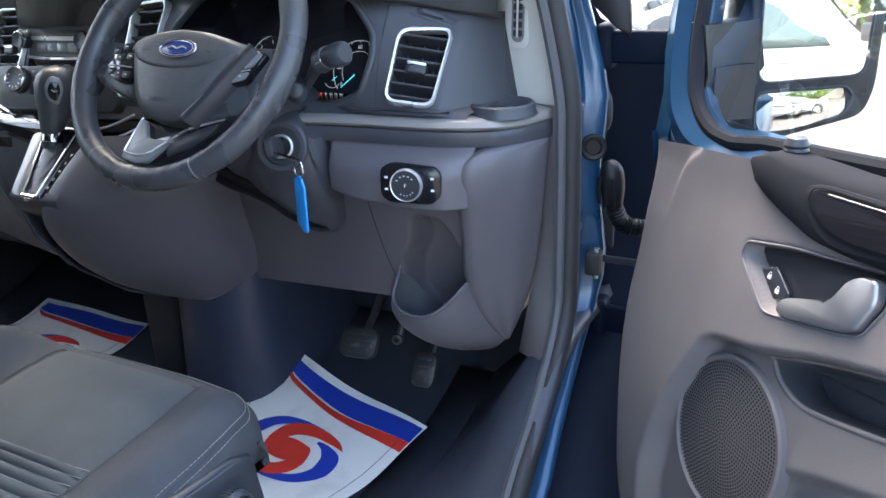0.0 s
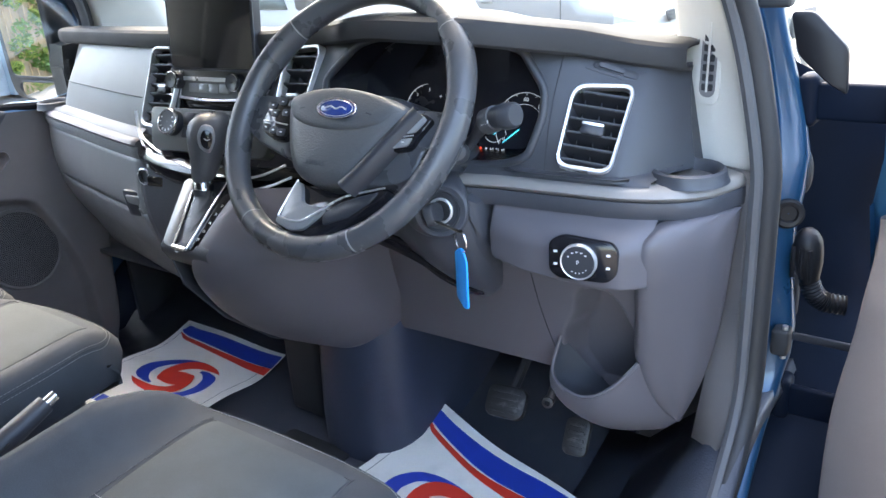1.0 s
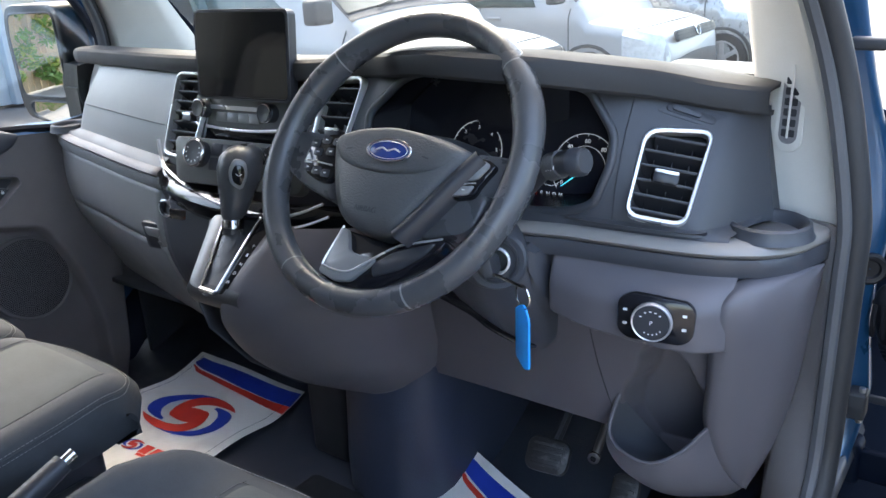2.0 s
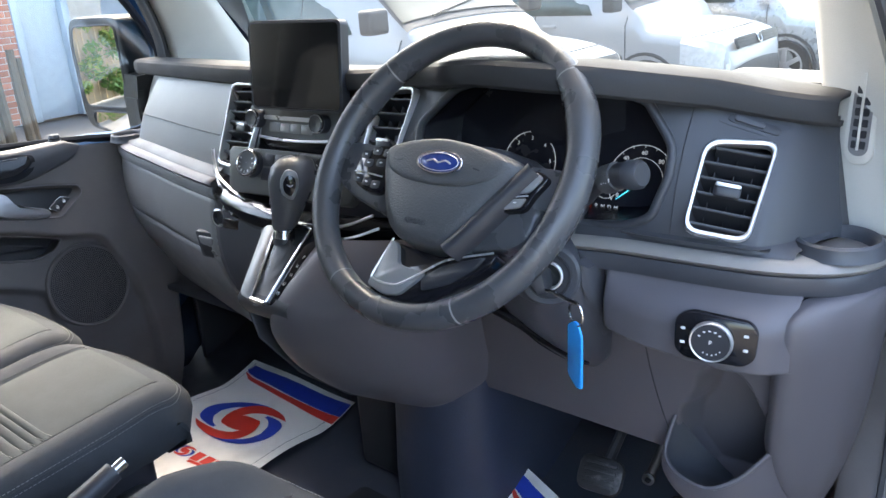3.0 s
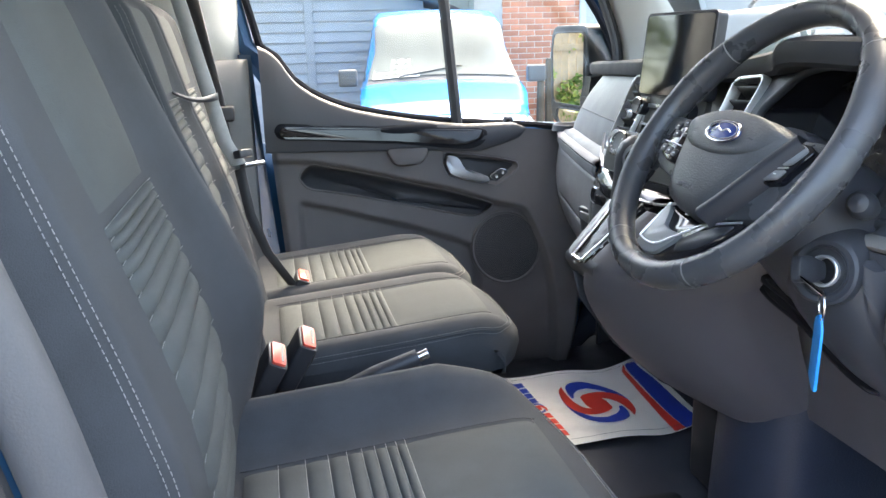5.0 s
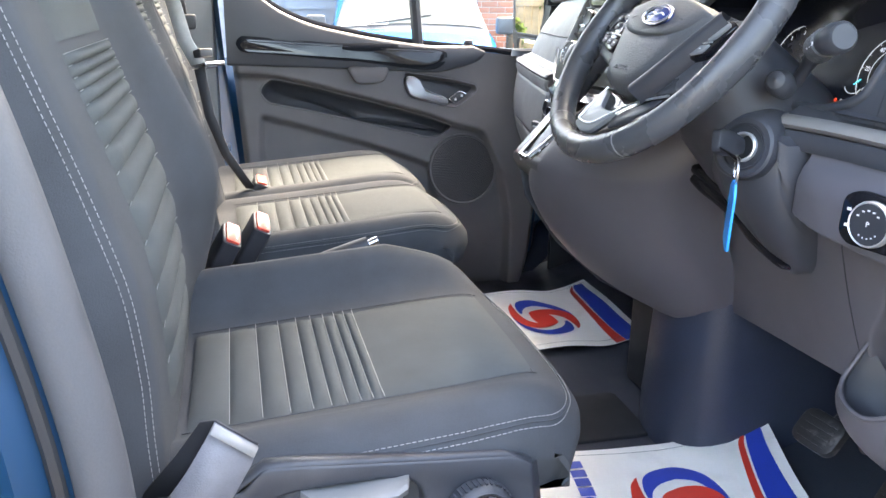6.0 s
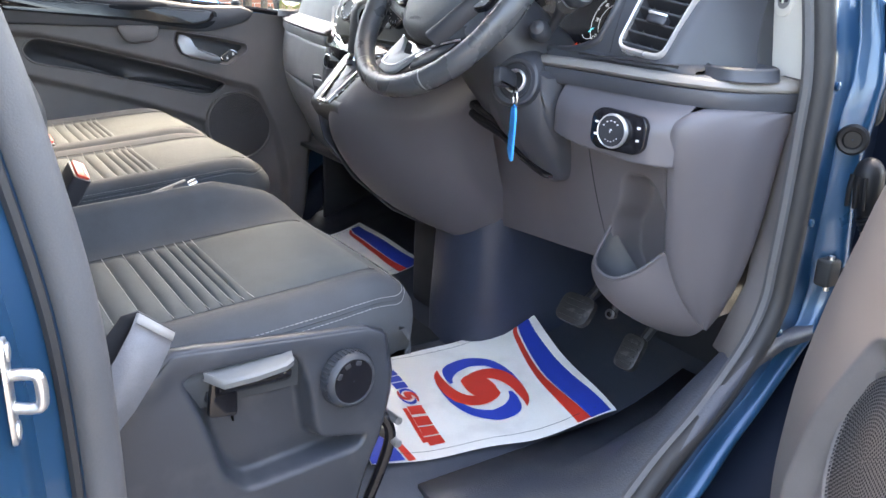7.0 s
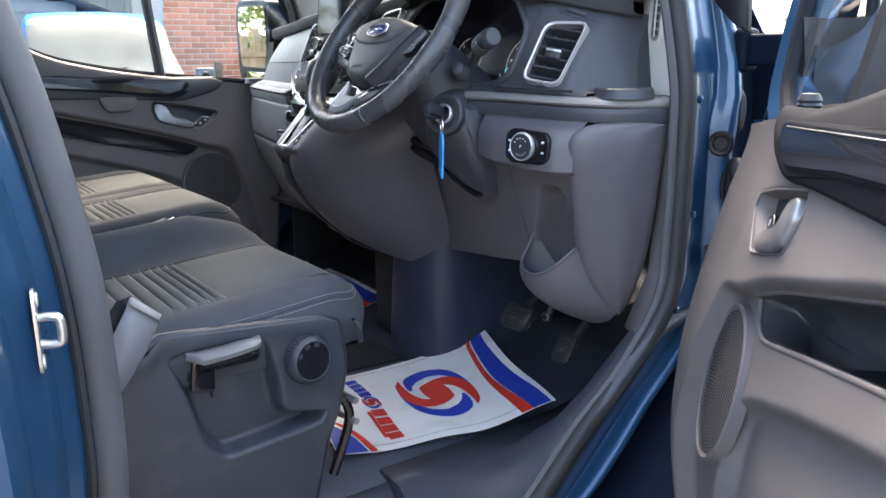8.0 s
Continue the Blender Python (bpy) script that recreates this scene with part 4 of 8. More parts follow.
# centre console: the broad smooth cheek that sweeps from the gear plate down to the tunnel
CH_L = smooth_line([(0.150, -0.190, 1.215), (0.128, -0.235, 1.168), (0.108, -0.262, 1.130), (0.090, -0.266, 1.095), (0.078, -0.248, 1.048), (0.074, -0.205, 0.985), (0.084, -0.140, 0.922), (0.112, -0.070, 0.877), (0.151, -0.026, 0.856)], 5)
CH_R = smooth_line([(0.350, -0.085, 1.225), (0.338, -0.090, 1.185), (0.318, -0.092, 1.140), (0.292, -0.088, 1.097), (0.276, -0.058, 1.045), (0.262, -0.024, 0.990), (0.248, 0.012, 0.940), (0.238, 0.036, 0.908), (0.228, 0.054, 0.886)], 5)
rows = []
for k, (l, r) in enumerate(zip(CH_L, CH_R)):
    t = k / (len(CH_L) - 1)
    row = [l + Vector((-0.10, 0.13, 0.0)), l + Vector((-0.050, 0.050, -0.002)), l + Vector((-0.022, 0.016, -0.001)), l + Vector((-0.007, 0.003, 0))]
    chord = (r - l).length
    out = Vector((0.62, -0.74, -0.25))
    for q in range(25):
        u = q / 24
        row.append(l.lerp(r, u) + out * (0.19 * chord * (1 - (2 * u - 1) ** 2) ** 0.75 * min(1.0, 0.25 + 3.0 * t) * (1 - 0.45 * t)))
    row += [r + Vector((0.001, 0.006, 0)), r + Vector((0.006, 0.075 * (1 - t) ** 0.7, 0))]
    rows.append(row)
b = rows[-1]
rows.append([p + Vector((0.0, 0.014, -0.006)) for p in b])
rows.append([p + Vector((0.0, 0.07, 0.010)) for p in b])
part("console_cheek", loft(rows), M_KNEE, dash, "smooth taupe centre console cheek", crease=60)
part("console_side", loft([[(0.022, -0.262, 1.120), (-0.015, -0.22, 1.125), (-0.06, -0.15, 1.17), (-0.13, -0.10, 1.20)], [(0.030, -0.250, 1.050), (-0.02, -0.20, 1.055), (-0.08, -0.13, 1.09), (-0.16, -0.09, 1.12)], [(0.040, -0.190, 0.965), (-0.02, -0.15, 0.96), (-0.10, -0.09, 0.98), (-0.18, -0.05, 1.02)], [(0.060, -0.110, 0.893), (-0.02, -0.08, 0.89), (-0.12, -0.05, 0.91), (-0.22, 0.0, 0.94)], [(0.090, -0.050, 0.862), (0.0, -0.02, 0.86), (-0.14, 0.0, 0.86), (-0.26, 0.03, 0.9)]]), M_UPPER, dash, thick=0.004, crease=70)

# centre stack: head unit, screen, knobs, climate panel
stack = part("head_unit", slab(rrect(0.215, 0.052, 0.006), face_at((-0.080, -0.032, 1.336), (0.06, -1, 0.22)), 0.012, 0.003), M_STACK, dash, "grey head unit with silver strip")
HU = face_at((-0.080, -0.045, 1.338), (0.06, -1, 0.22))
part("silver_strip", slab(rrect(0.13, 0.007, 0.002), HU @ Matrix.Translation((0, 0.008, 0.0)), 0.004, 0.001), M_SATIN, stack)
for dx in (-0.039, -0.013, 0.013, 0.039):
    part("radio_button", slab(rrect(0.0252, 0.016, 0.002), HU @ Matrix.Translation((dx, -0.008, 0.0)), 0.0022, 0.001), M_SILVERGREY, stack)
part("slot_edge", tube(smooth_line([HU @ Vector((x, -0.0225 - 0.006 * (1 - (x / 0.10) ** 2), 0.004)) for x in (-0.10, -0.06, 0.0, 0.06, 0.10)], 4), 0.0028, 6, squash=0.6), M_SATIN, stack)
part("disc_slot", slab(rrect(0.185, 0.018, 0.004), HU @ Matrix.Translation((0, -0.038, -0.010)), 0.010, 0.001), M_PIANO, stack, "black disc slot")
for kx in (-0.078, 0.078):
    knob = part("radio_knob", lathe([(0.0155, 0.0), (0.015, 0.018), (0.0135, 0.022), (0.0095, 0.021), (0.001, 0.0205)], HU @ Matrix.Translation((kx, 0.004, 0)), 24), M_DARK, stack, "black rotary knob with chrome ring")
    part("knob_ring", lathe([(0.0156, 0.015), (0.0163, 0.017), (0.0155, 0.0205), (0.0140, 0.0215), (0.0132, 0.019)], HU @ Matrix.Translation((kx, 0.004, 0)), 24), M_CHROME, knob)
SC = face_at((-0.044, -0.052, 1.436), (0.10, -1, 0.12))
screen = part("touch_screen", slab(rrect(0.202, 0.142, 0.010), SC @ Matrix.Translation((0, 0, -0.018)), 0.020, 0.004), M_DARK, dash, "upright black touch screen")
part("screen_glass", slab(rrect(0.194, 0.134, 0.008), SC @ Matrix.Translation((0, 0, 0.0015)), 0.001), M_SCREEN, screen)
part("screen_edge", tube([SC @ Vector((p[0], p[1], 0.0005)) for p in rrect(0.202, 0.142, 0.010)], 0.0012, 6, True), M_COLUMN, screen)
CL = face_at((-0.028, -0.100, 1.274), (0.10, -1, 0.45))
clim = part("climate_panel", slab(round_poly([(-0.155, 0.032), (0.155, 0.032), (0.135, -0.045), (-0.135, -0.045)], 0.015, 4), CL @ Matrix.Translation((0, 0, -0.02)), 0.022, 0.004), M_STACK, dash, "grey climate panel")
for kx in (-0.086, 0.086):
    kn = part("climate_knob", lathe([(0.0230, 0.0), (0.0225, 0.016), (0.020, 0.020), (0.013, 0.019), (0.001, 0.019)], CL @ Matrix.Translation((kx, 0.004, 0)), 30), M_DARK, clim, "black climate knob with chrome ring")
    part("knob_ring", lathe([(0.0230, 0.012), (0.0242, 0.015), (0.0232, 0.0195), (0.0212, 0.0212), (0.0196, 0.019)], CL @ Matrix.Translation((kx, 0.004, 0)), 30), M_CHROME, kn)
    for k in range(9):
        a = radians(-210 + 30 * k)
        part("knob_mark", slab(rrect(0.0015, 0.004, 0.0004), CL @ Matrix.Translation((kx + 0.0155 * math.cos(a), 0.004 + 0.0155 * math.sin(a), 0.0198)) @ Matrix.Rotation(a - math.pi / 2, 4, "Z"), 0.0004), M_WHITEMARK, kn)
for dx in (-0.05, -0.025, 0.0, 0.025, 0.05):
    for dy in (0.014, -0.010):
        part("climate_button", slab(rrect(0.0232, 0.021, 0.002), CL @ Matrix.Translation((dx, dy, 0.002)), 0.0025, 0.001), M_COLUMN, clim)
# chrome frame that swings under the stack from vent to vent
US = [(-0.266, -0.082, 1.285), (-0.256, -0.090, 1.260), (-0.225, -0.104, 1.240), (-0.130, -0.128, 1.222), (0.0, -0.150, 1.212), (0.12, -0.150, 1.216), (0.19, -0.135, 1.24)]
part("chrome_surround", tube(smooth_line(US, 6), 0.0030, 8, squash=0.7), M_SATIN, dash, "bright chrome surround under the stack")
part("chrome_surround", tube(smooth_line([(x * 1.03, y + 0.004, z - 0.020) for x, y, z in US[1:]], 6), 0.0026, 8, squash=0.6), M_SATIN, dash)
part("stack_chin", loft([[(x, -0.150 + 0.9 * (x + 0.03) ** 2 + d, z) for x in np.linspace(-0.25, 0.24, 14)] for z, d in ((1.225, 0.012), (1.205, 0.0), (1.185, 0.004), (1.16, 0.03))]), M_PIANO, dash, thick=0.004)
part("centre_lower_panel", loft([[(x, -0.118 + 0.7 * (x + 0.03) ** 2 + d, z) for x in np.linspace(-0.26, 0.2, 12)] for z, d in ((1.19, 0.0), (1.15, 0.0), (1.08, 0.02), (0.98, 0.06))]), M_KNEE, dash, thick=0.004)
sock = face_at(lower_p(-0.238, 0.09) + Vector((0, -0.003, 0)), (0.15, -1, 0.1))
part("power_socket", lathe([(0.016, -0.01), (0.016, 0.003), (0.0135, 0.005), (0.011, 0.003), (0.011, -0.008), (0.001, -0.008)], sock, 24), M_DARK, dash, "round black power socket")
part("socket_ring", lathe([(0.0165, 0.001), (0.0168, 0.004), (0.0145, 0.0055), (0.014, 0.003)], sock, 24), M_SATIN, dash)
part("usb_panel", slab(rrect(0.055, 0.018, 0.003), face_at(lower_p(-0.185, 0.10) + Vector((0, -0.001, 0)), (0.15, -1, 0.1)), 0.006, 0.001), M_PIANO, dash)

# lamp switch
SW = face_at((0.697, -0.1250, 1.171), (0.20, -1, 0.06)) @ Matrix.Diagonal((0.92, 0.92, 1, 1))
lamp = part("lamp_switch", slab(round_poly([(-0.047, 0.022), (-0.030, 0.032), (0.040, 0.026), (0.049, 0.014), (0.047, -0.020), (0.034, -0.031), (-0.034, -0.030), (-0.047, -0.019)], 0.012, 4), SW @ Matrix.Translation((0, 0, -0.006)), 0.0085, 0.002), M_PIANO, dash, "black lamp switch panel with a silver-ringed dial")
dial = part("switch_dial", lathe([(0.0235, 0.0), (0.0235, 0.0125), (0.0222, 0.0148), (0.001, 0.0152)], SW @ Matrix.Translation((-0.002, 0, 0.0)), 36), M_DARK, lamp)
part("dial_ring", lathe([(0.0236, 0.006), (0.0254, 0.009), (0.0254, 0.0125), (0.0240, 0.0152), (0.0226, 0.0146)], SW @ Matrix.Translation((-0.002, 0, 0)), 36), M_SATIN, lamp, "satin silver dial ring")
for k, a in enumerate((150, 120, 95, 70, 45, -40, -60, -80, -100, -120)):
    q = radians(a)
    part("dial_mark", slab(rrect(0.0032 if k < 5 else 0.0018, 0.0018, 0.0005), SW @ Matrix.Translation((-0.002 + 0.0150 * math.cos(q), 0.0150 * math.sin(q), 0.0153)), 0.0004), M_WHITEMARK, dial)
letters("P", 0.008, SW @ Matrix.Translation((-0.002, 0.0, 0.0154)), M_WHITEMARK, "dial_letter", dial)
for bx, by in ((-0.037, 0.009), (-0.037, -0.009), (0.036, 0.009), (0.036, -0.009)):
    part("switch_mark", slab(rrect(0.0055, 0.0035, 0.0008), SW @ Matrix.Translation((bx, by, 0.0024)), 0.0004), M_WHITEMARK, lamp)

# dials behind the glass
def dial_ring(cx, cz, r, name, marks):
    f = fr_c @ Matrix.Translation((cx - 0.42, cz - 1.345, -0.0035))
    part(name, tube([f @ Vector((r * math.cos(radians(a)), r * math.sin(radians(a)), 0)) for a in range(-40, 221, 6)], 0.0005, 4), M_LIT, cluster)
    n = 13
    for k in range(n):
        a = radians(215 - 250 * k / (n - 1))
        part("dial_tick", tube([f @ Vector((q * math.cos(a), q * math.sin(a), 0)) for q in (r * 0.93, r)], 0.0004, 4), M_LIT, cluster)
    for k, tx in enumerate(marks):
        a = radians(215 - 250 * k / (len(marks) - 1))
        letters(tx, r * 0.17, f @ Matrix.Translation((r * 0.79 * math.cos(a), r * 0.79 * math.sin(a), 0)), M_LIT, "dial_number", cluster, 0.0002)
    return f


f = dial_ring(0.545, 1.300, 0.046, "speed_dial", ("0", "20", "40", "60", "80", "100", "120"))
part("needle", tube([f @ Vector((-0.030, -0.026, 0.001)), f @ Vector((-0.006, -0.006, 0.001))], [0.0006, 0.0012], 5), M_CYAN, cluster, "lit cyan needle")
part("inner_ring", tube([f @ Vector((0.030 * math.cos(radians(a)), 0.030 * math.sin(radians(a)), 0)) for a in range(-30, 211, 8)], 0.0004, 4), M_LIT, cluster)
f = dial_ring(0.375, 1.308, 0.042, "rev_dial", ("0", "1", "2", "3", "4", "5", "6"))
for k, ch in enumerate("PRNDM"):
    letters(ch, 0.0075, fr_c @ Matrix.Translation((0.478 - 0.42 + 0.0095 * k, 1.262 - 1.345, -0.0035)), M_LITRED if ch == "P" else M_LIT, "gear_letter", cluster, 0.0002)
part("fuel_arc", tube([fr_c @ Vector((0.498 - 0.42 + 0.014 * math.cos(radians(a)), 1.283 - 1.345 + 0.010 * math.sin(radians(a)), -0.0035)) for a in range(-160, -19, 10)], 0.0005, 4), M_LIT, cluster)
part("fuel_needle", tube([fr_c @ Vector((0.498 - 0.42, 1.284 - 1.345, -0.003)), fr_c @ Vector((0.506 - 0.42, 1.291 - 1.345, -0.003))], 0.0008, 4), M_CYAN, cluster)
# slot above the driver's vent, and pillar vent
part("slot_bezel", slab(rrect(0.082, 0.020, 0.006), panel_frame(0.680, 0.90) @ Matrix.Translation((0.0, 0.0, -0.0005)), 0.0014, 0.0006), M_UPPER, dash)
part("storage_slot", slab(rrect(0.060, 0.011, 0.005), panel_frame(0.680, 0.90) @ Matrix.Translation((0.0, 0.0, -0.002)), 0.004, 0.001), M_DARK, dash)
part("slot_wheel", slab(rrect(0.034, 0.007, 0.003), panel_frame(0.680, 0.90) @ Matrix.Translation((-0.006, 0, 0.002)), 0.003, 0.001), M_UPPER, dash)
PV = face_at((0.772, 0.0885, 1.385), (-0.28, -1, 0.06))
pv = part("pillar_vent", slab(rrect(0.036, 0.118, 0.016, 6), PV @ Matrix.Translation((0, 0, -0.010)), 0.0112, 0.002), M_CREAM, shell, "pale pillar vent with narrow slats")
part("vent_well", slab(rrect(0.024, 0.102, 0.011, 6), PV @ Matrix.Translation((0, 0.002, 0.0006)), 0.0008), M_POST, pv)
for k in range(6):
    for dx in (-0.0048, 0.0048):
        part("vent_opening", slab(rrect(0.0072, 0.0088, 0.0016), PV @ Matrix.Translation((dx, -0.036 + 0.0125 * k, 0.0012)), 0.0008), M_DARK, pv)
part("vent_rib", tube([PV @ Vector((0, -0.042, 0.003)), PV @ Vector((0, 0.046, 0.003))], 0.0016, 6), M_CREAM, pv)

# ---- steering wheel ----
WC, WT = Vector((0.386, -0.201, 1.346)), radians(37)
W_UP, W_N = Vector((0, math.sin(WT), math.cos(WT))), Vector((0, -math.cos(WT), math.sin(WT)))
WF = face_at(WC, W_N, W_UP)
wheel = thing("steering_wheel", WC, "black leather steering wheel with grey stitching and silver trim", "steering wheel")
R = 0.183


def rim_pt(a, r=R, h=0.0):
    return WF @ Vector((r * math.sin(radians(a)), r * math.cos(radians(a)), h))


def rim_piece(a0, a1, n, rad):
    rows = []
    for i in range(n + 1):
        a = a0 + (a1 - a0) * i / n
        c, out, nn = rim_pt(a), (rim_pt(a, R + 0.01) - rim_pt(a)).normalized(), W_N
        q = rad(a)
        rows.append([c + out * (math.cos(t) * q) + nn * (math.sin(t) * q * 1.12) for t in [2 * math.pi * j / 14 for j in range(14)]])
    return loft(rows, close_u=True)


grip = lambda a: 0.0165 + 0.0022 * (math.exp(-((abs((a + 180) % 360 - 180) - 62) / 16) ** 2) + 0.6 * math.exp(-((abs((a + 180) % 360 - 180) - 100) / 14) ** 2))
for a0, a1 in ((-47, 47), (47, 150), (150, 210), (210, 313)):
    part("rim_section", rim_piece(a0 + 0.35, a1 - 0.35, 26, grip), M_LEATHER, wheel)
for a in (-47, 47, 150, 210):
    part("rim_seam", rim_piece(a - 0.5, a + 0.5, 2, lambda q: grip(q) - 0.0006), M_STITCH, wheel)
HUB = [(-0.088, 0.013), (-0.046, 0.028), (0.008, 0.035), (0.063, 0.030), (0.099, 0.022), (0.128, 0.011), (0.105, -0.021), (0.087, -0.048), (0.068, -0.075), (0.050, -0.095), (0.026, -0.101), (-0.008, -0.099), (-0.036, -0.089), (-0.057, -0.062), (-0.077, -0.019)]
hub = part("airbag_cover", slab(round_poly(HUB, 0.016, 4), WF @ Matrix.Translation((0, 0, -0.030)), 0.052, 0.018), M_GRAIN, wheel, "grained airbag cover", crease=70)
BROW = [(-0.082, 0.010), (-0.045, 0.024), (0.008, 0.031), (0.062, 0.026), (0.096, 0.018), (0.116, 0.008), (0.094, -0.014), (0.058, -0.025), (0.012, -0.029), (-0.036, -0.026), (-0.066, -0.016)]
part("cover_brow", loft([[WF @ Vector((0.012 + (x - 0.012) * k, (y + 0.0) * (0.5 + 0.5 * k) if k < 1 else y, h)) for x, y in round_poly(BROW, 0.014, 4)] for k, h in ((1.0, 0.0185), (0.96, 0.0225), (0.88, 0.0252), (0.7, 0.0262), (0.3, 0.0266), (0.02, 0.0266))], close_u=True), M_GRAIN, hub, "raised upper airbag cover", crease=80)
CHEV = [(0.130, 0.012), (0.106, -0.021), (0.088, -0.048), (0.070, -0.075), (0.053, -0.096)]
part("cover_chevron", loft([[WF @ Vector((x + dx, y + dy, h)) for x, y in CHEV] for dx, dy, h in ((-0.004, 0.004, 0.004), (0.000, 0.001, 0.0205), (0.005, -0.003, 0.0225), (0.011, -0.007, 0.0205), (0.016, -0.010, 0.000))]), M_DARK, hub, "dark chevron edge of the airbag cover", crease=80)
part("badge", lathe([(0.0, 0.0), (0.032, 0.0), (0.032, 0.003), (0.030, 0.004), (0.001, 0.0048)], WF @ Matrix.Translation((0.0175, -0.002, 0.0262)) @ Matrix.Diagonal((1, 0.42, 1, 1)), 40), M_BADGE, hub, "blue oval badge")
part("badge_rim", tube([WF @ Vector((0.0175 + 0.0325 * math.cos(t), -0.002 + 0.0137 * math.sin(t), 0.0297)) for t in [2 * math.pi * k / 40 for k in range(40)]], 0.0016, 6, True), M_CHROME, hub)
part("badge_line", tube([WF @ Vector((0.0175 + 0.0285 * math.cos(t), -0.002 + 0.0110 * math.sin(t), 0.0308)) for t in [2 * math.pi * k / 36 for k in range(36)]], 0.0005, 5, True), M_SATIN, hub)
part("badge_stroke", tube(smooth_line([WF @ Vector((0.0175 + x, y - 0.002, 0.0312)) for x, y in ((-0.018, -0.001), (-0.009, 0.002), (0.0, -0.001), (0.009, 0.002), (0.018, -0.001))], 4), 0.0011, 5), M_SATIN, hub)
letters("AIRBAG", 0.0100, WF @ Matrix.Translation((0.006, -0.075, 0.0222)), M_DARK, "airbag_lettering", hub)
for dx, dy in ((-0.046, -0.004), (0.070, -0.004)):
    part("horn_mark", slab(rrect(0.010, 0.0018, 0.0005), WF @ Matrix.Translation((dx, dy, 0.0262)) @ Matrix.Rotation(radians(12 if dx < 0 else -12), 4, "Z"), 0.0004), M_DARK, hub)
part("spoke", slab(round_poly([(-0.060, 0.018), (-0.120, 0.022), (-0.178, 0.024), (-0.178, -0.030), (-0.130, -0.052), (-0.060, -0.070)], 0.02, 3), WF @ Matrix.Translation((0, 0, -0.026)), 0.026, 0.008), M_LEATHER, wheel, "leather-clad wheel spoke")
part("spoke", slab(round_poly([(0.085, 0.018), (0.145, 0.020), (0.178, 0.018), (0.178, -0.034), (0.150, -0.028), (0.150, -0.058), (0.134, -0.078), (0.060, -0.096)], 0.014, 3), WF @ Matrix.Translation((0, 0, -0.026)), 0.026, 0.008), M_LEATHER, wheel, "leather-clad wheel spoke")
pad = part("button_pad", slab(round_poly([(-0.1345, -0.020), (-0.130, 0.002), (-0.101, 0.0195), (-0.076, 0.0165), (-0.0745, -0.046), (-0.100, -0.0465), (-0.126, -0.036)], 0.010, 4), WF @ Matrix.Translation((0, 0, -0.004)), 0.013, 0.004), M_PIANO, wheel, "black button pad with white symbols")
for bx, by in ((-0.121, 0.003), (-0.104, 0.009), (-0.085, 0.008), (-0.112, -0.008), (-0.091, -0.006), (-0.120, -0.030), (-0.104, -0.033), (-0.088, -0.035)):
    part("button", slab(rrect(0.0150, 0.0105, 0.003), WF @ Matrix.Translation((bx, by, 0.0085)), 0.0015, 0.0006), M_DARK, pad)
    part("button_mark", slab(rrect(0.0042, 0.0016, 0.0004), WF @ Matrix.Translation((bx, by, 0.0101)), 0.0003), M_WHITEMARK, pad)
part("pad_strip", tube([WF @ Vector((-0.134, -0.0205, 0.0075)), WF @ Vector((-0.110, -0.0215, 0.0105)), WF @ Vector((-0.080, -0.0240, 0.0105))], 0.0011, 6), M_SATIN, pad)
pad = part("button_pad", slab(round_poly([(0.112, 0.007), (0.142, 0.010), (0.155, 0.003), (0.142, -0.020), (0.136, -0.037), (0.096, -0.046), (0.102, -0.024)], 0.006, 3), WF @ Matrix.Translation((0, 0, -0.004)), 0.013, 0.003), M_PIANO, wheel, "black button pad with grey keys")
part("rocker", slab(round_poly([(0.1150, 0.0040), (0.1390, 0.0070), (0.1490, 0.0015), (0.1375, -0.0165), (0.1045, -0.0250), (0.1070, -0.0060)], 0.004, 3), WF @ Matrix.Translation((0, 0, 0.008)), 0.004, 0.0015), M_SILVERGREY, pad, "grey rocker key")
part("rocker_wheel", slab(round_poly([(-0.004, 0.008), (0.005, 0.009), (0.003, -0.008), (-0.006, -0.009)], 0.002, 2), WF @ Matrix.Translation((0.1185, -0.0085, 0.0118)), 0.004, 0.001), M_DARK, pad)
part("pad_strip", tube([WF @ Vector((0.1035, -0.0275, 0.0110)), WF @ Vector((0.1372, -0.0205, 0.0110))], 0.0010, 6), M_SATIN, pad)
part("lower_key", slab(round_poly([(0.1035, -0.0295), (0.1365, -0.0235), (0.1315, -0.0350), (0.0990, -0.0430)], 0.003, 3), WF @ Matrix.Translation((0, 0, 0.008)), 0.0035, 0.0012), M_SILVERGREY, pad, "grey lower key")
for bx, by, lift in ((0.137, -0.001, 0.0119), (0.109, -0.0345, 0.0114), (0.124, -0.0305, 0.0114)):
    part("button_mark", slab(rrect(0.0042, 0.0016, 0.0004), WF @ Matrix.Translation((bx, by, lift)), 0.0004), M_WHITEMARK, pad)
low = part("lower_spoke", slab(round_poly([(-0.050, -0.165), (-0.046, -0.140), (-0.036, -0.098), (0.040, -0.104), (0.074, -0.094), (0.116, -0.086), (0.108, -0.104), (0.078, -0.132), (0.046, -0.160), (0.0, -0.176)], 0.010, 3), WF @ Matrix.Translation((0, 0, -0.026)), 0.024, 0.005), M_PIANO, wheel, "gloss black lower spoke")
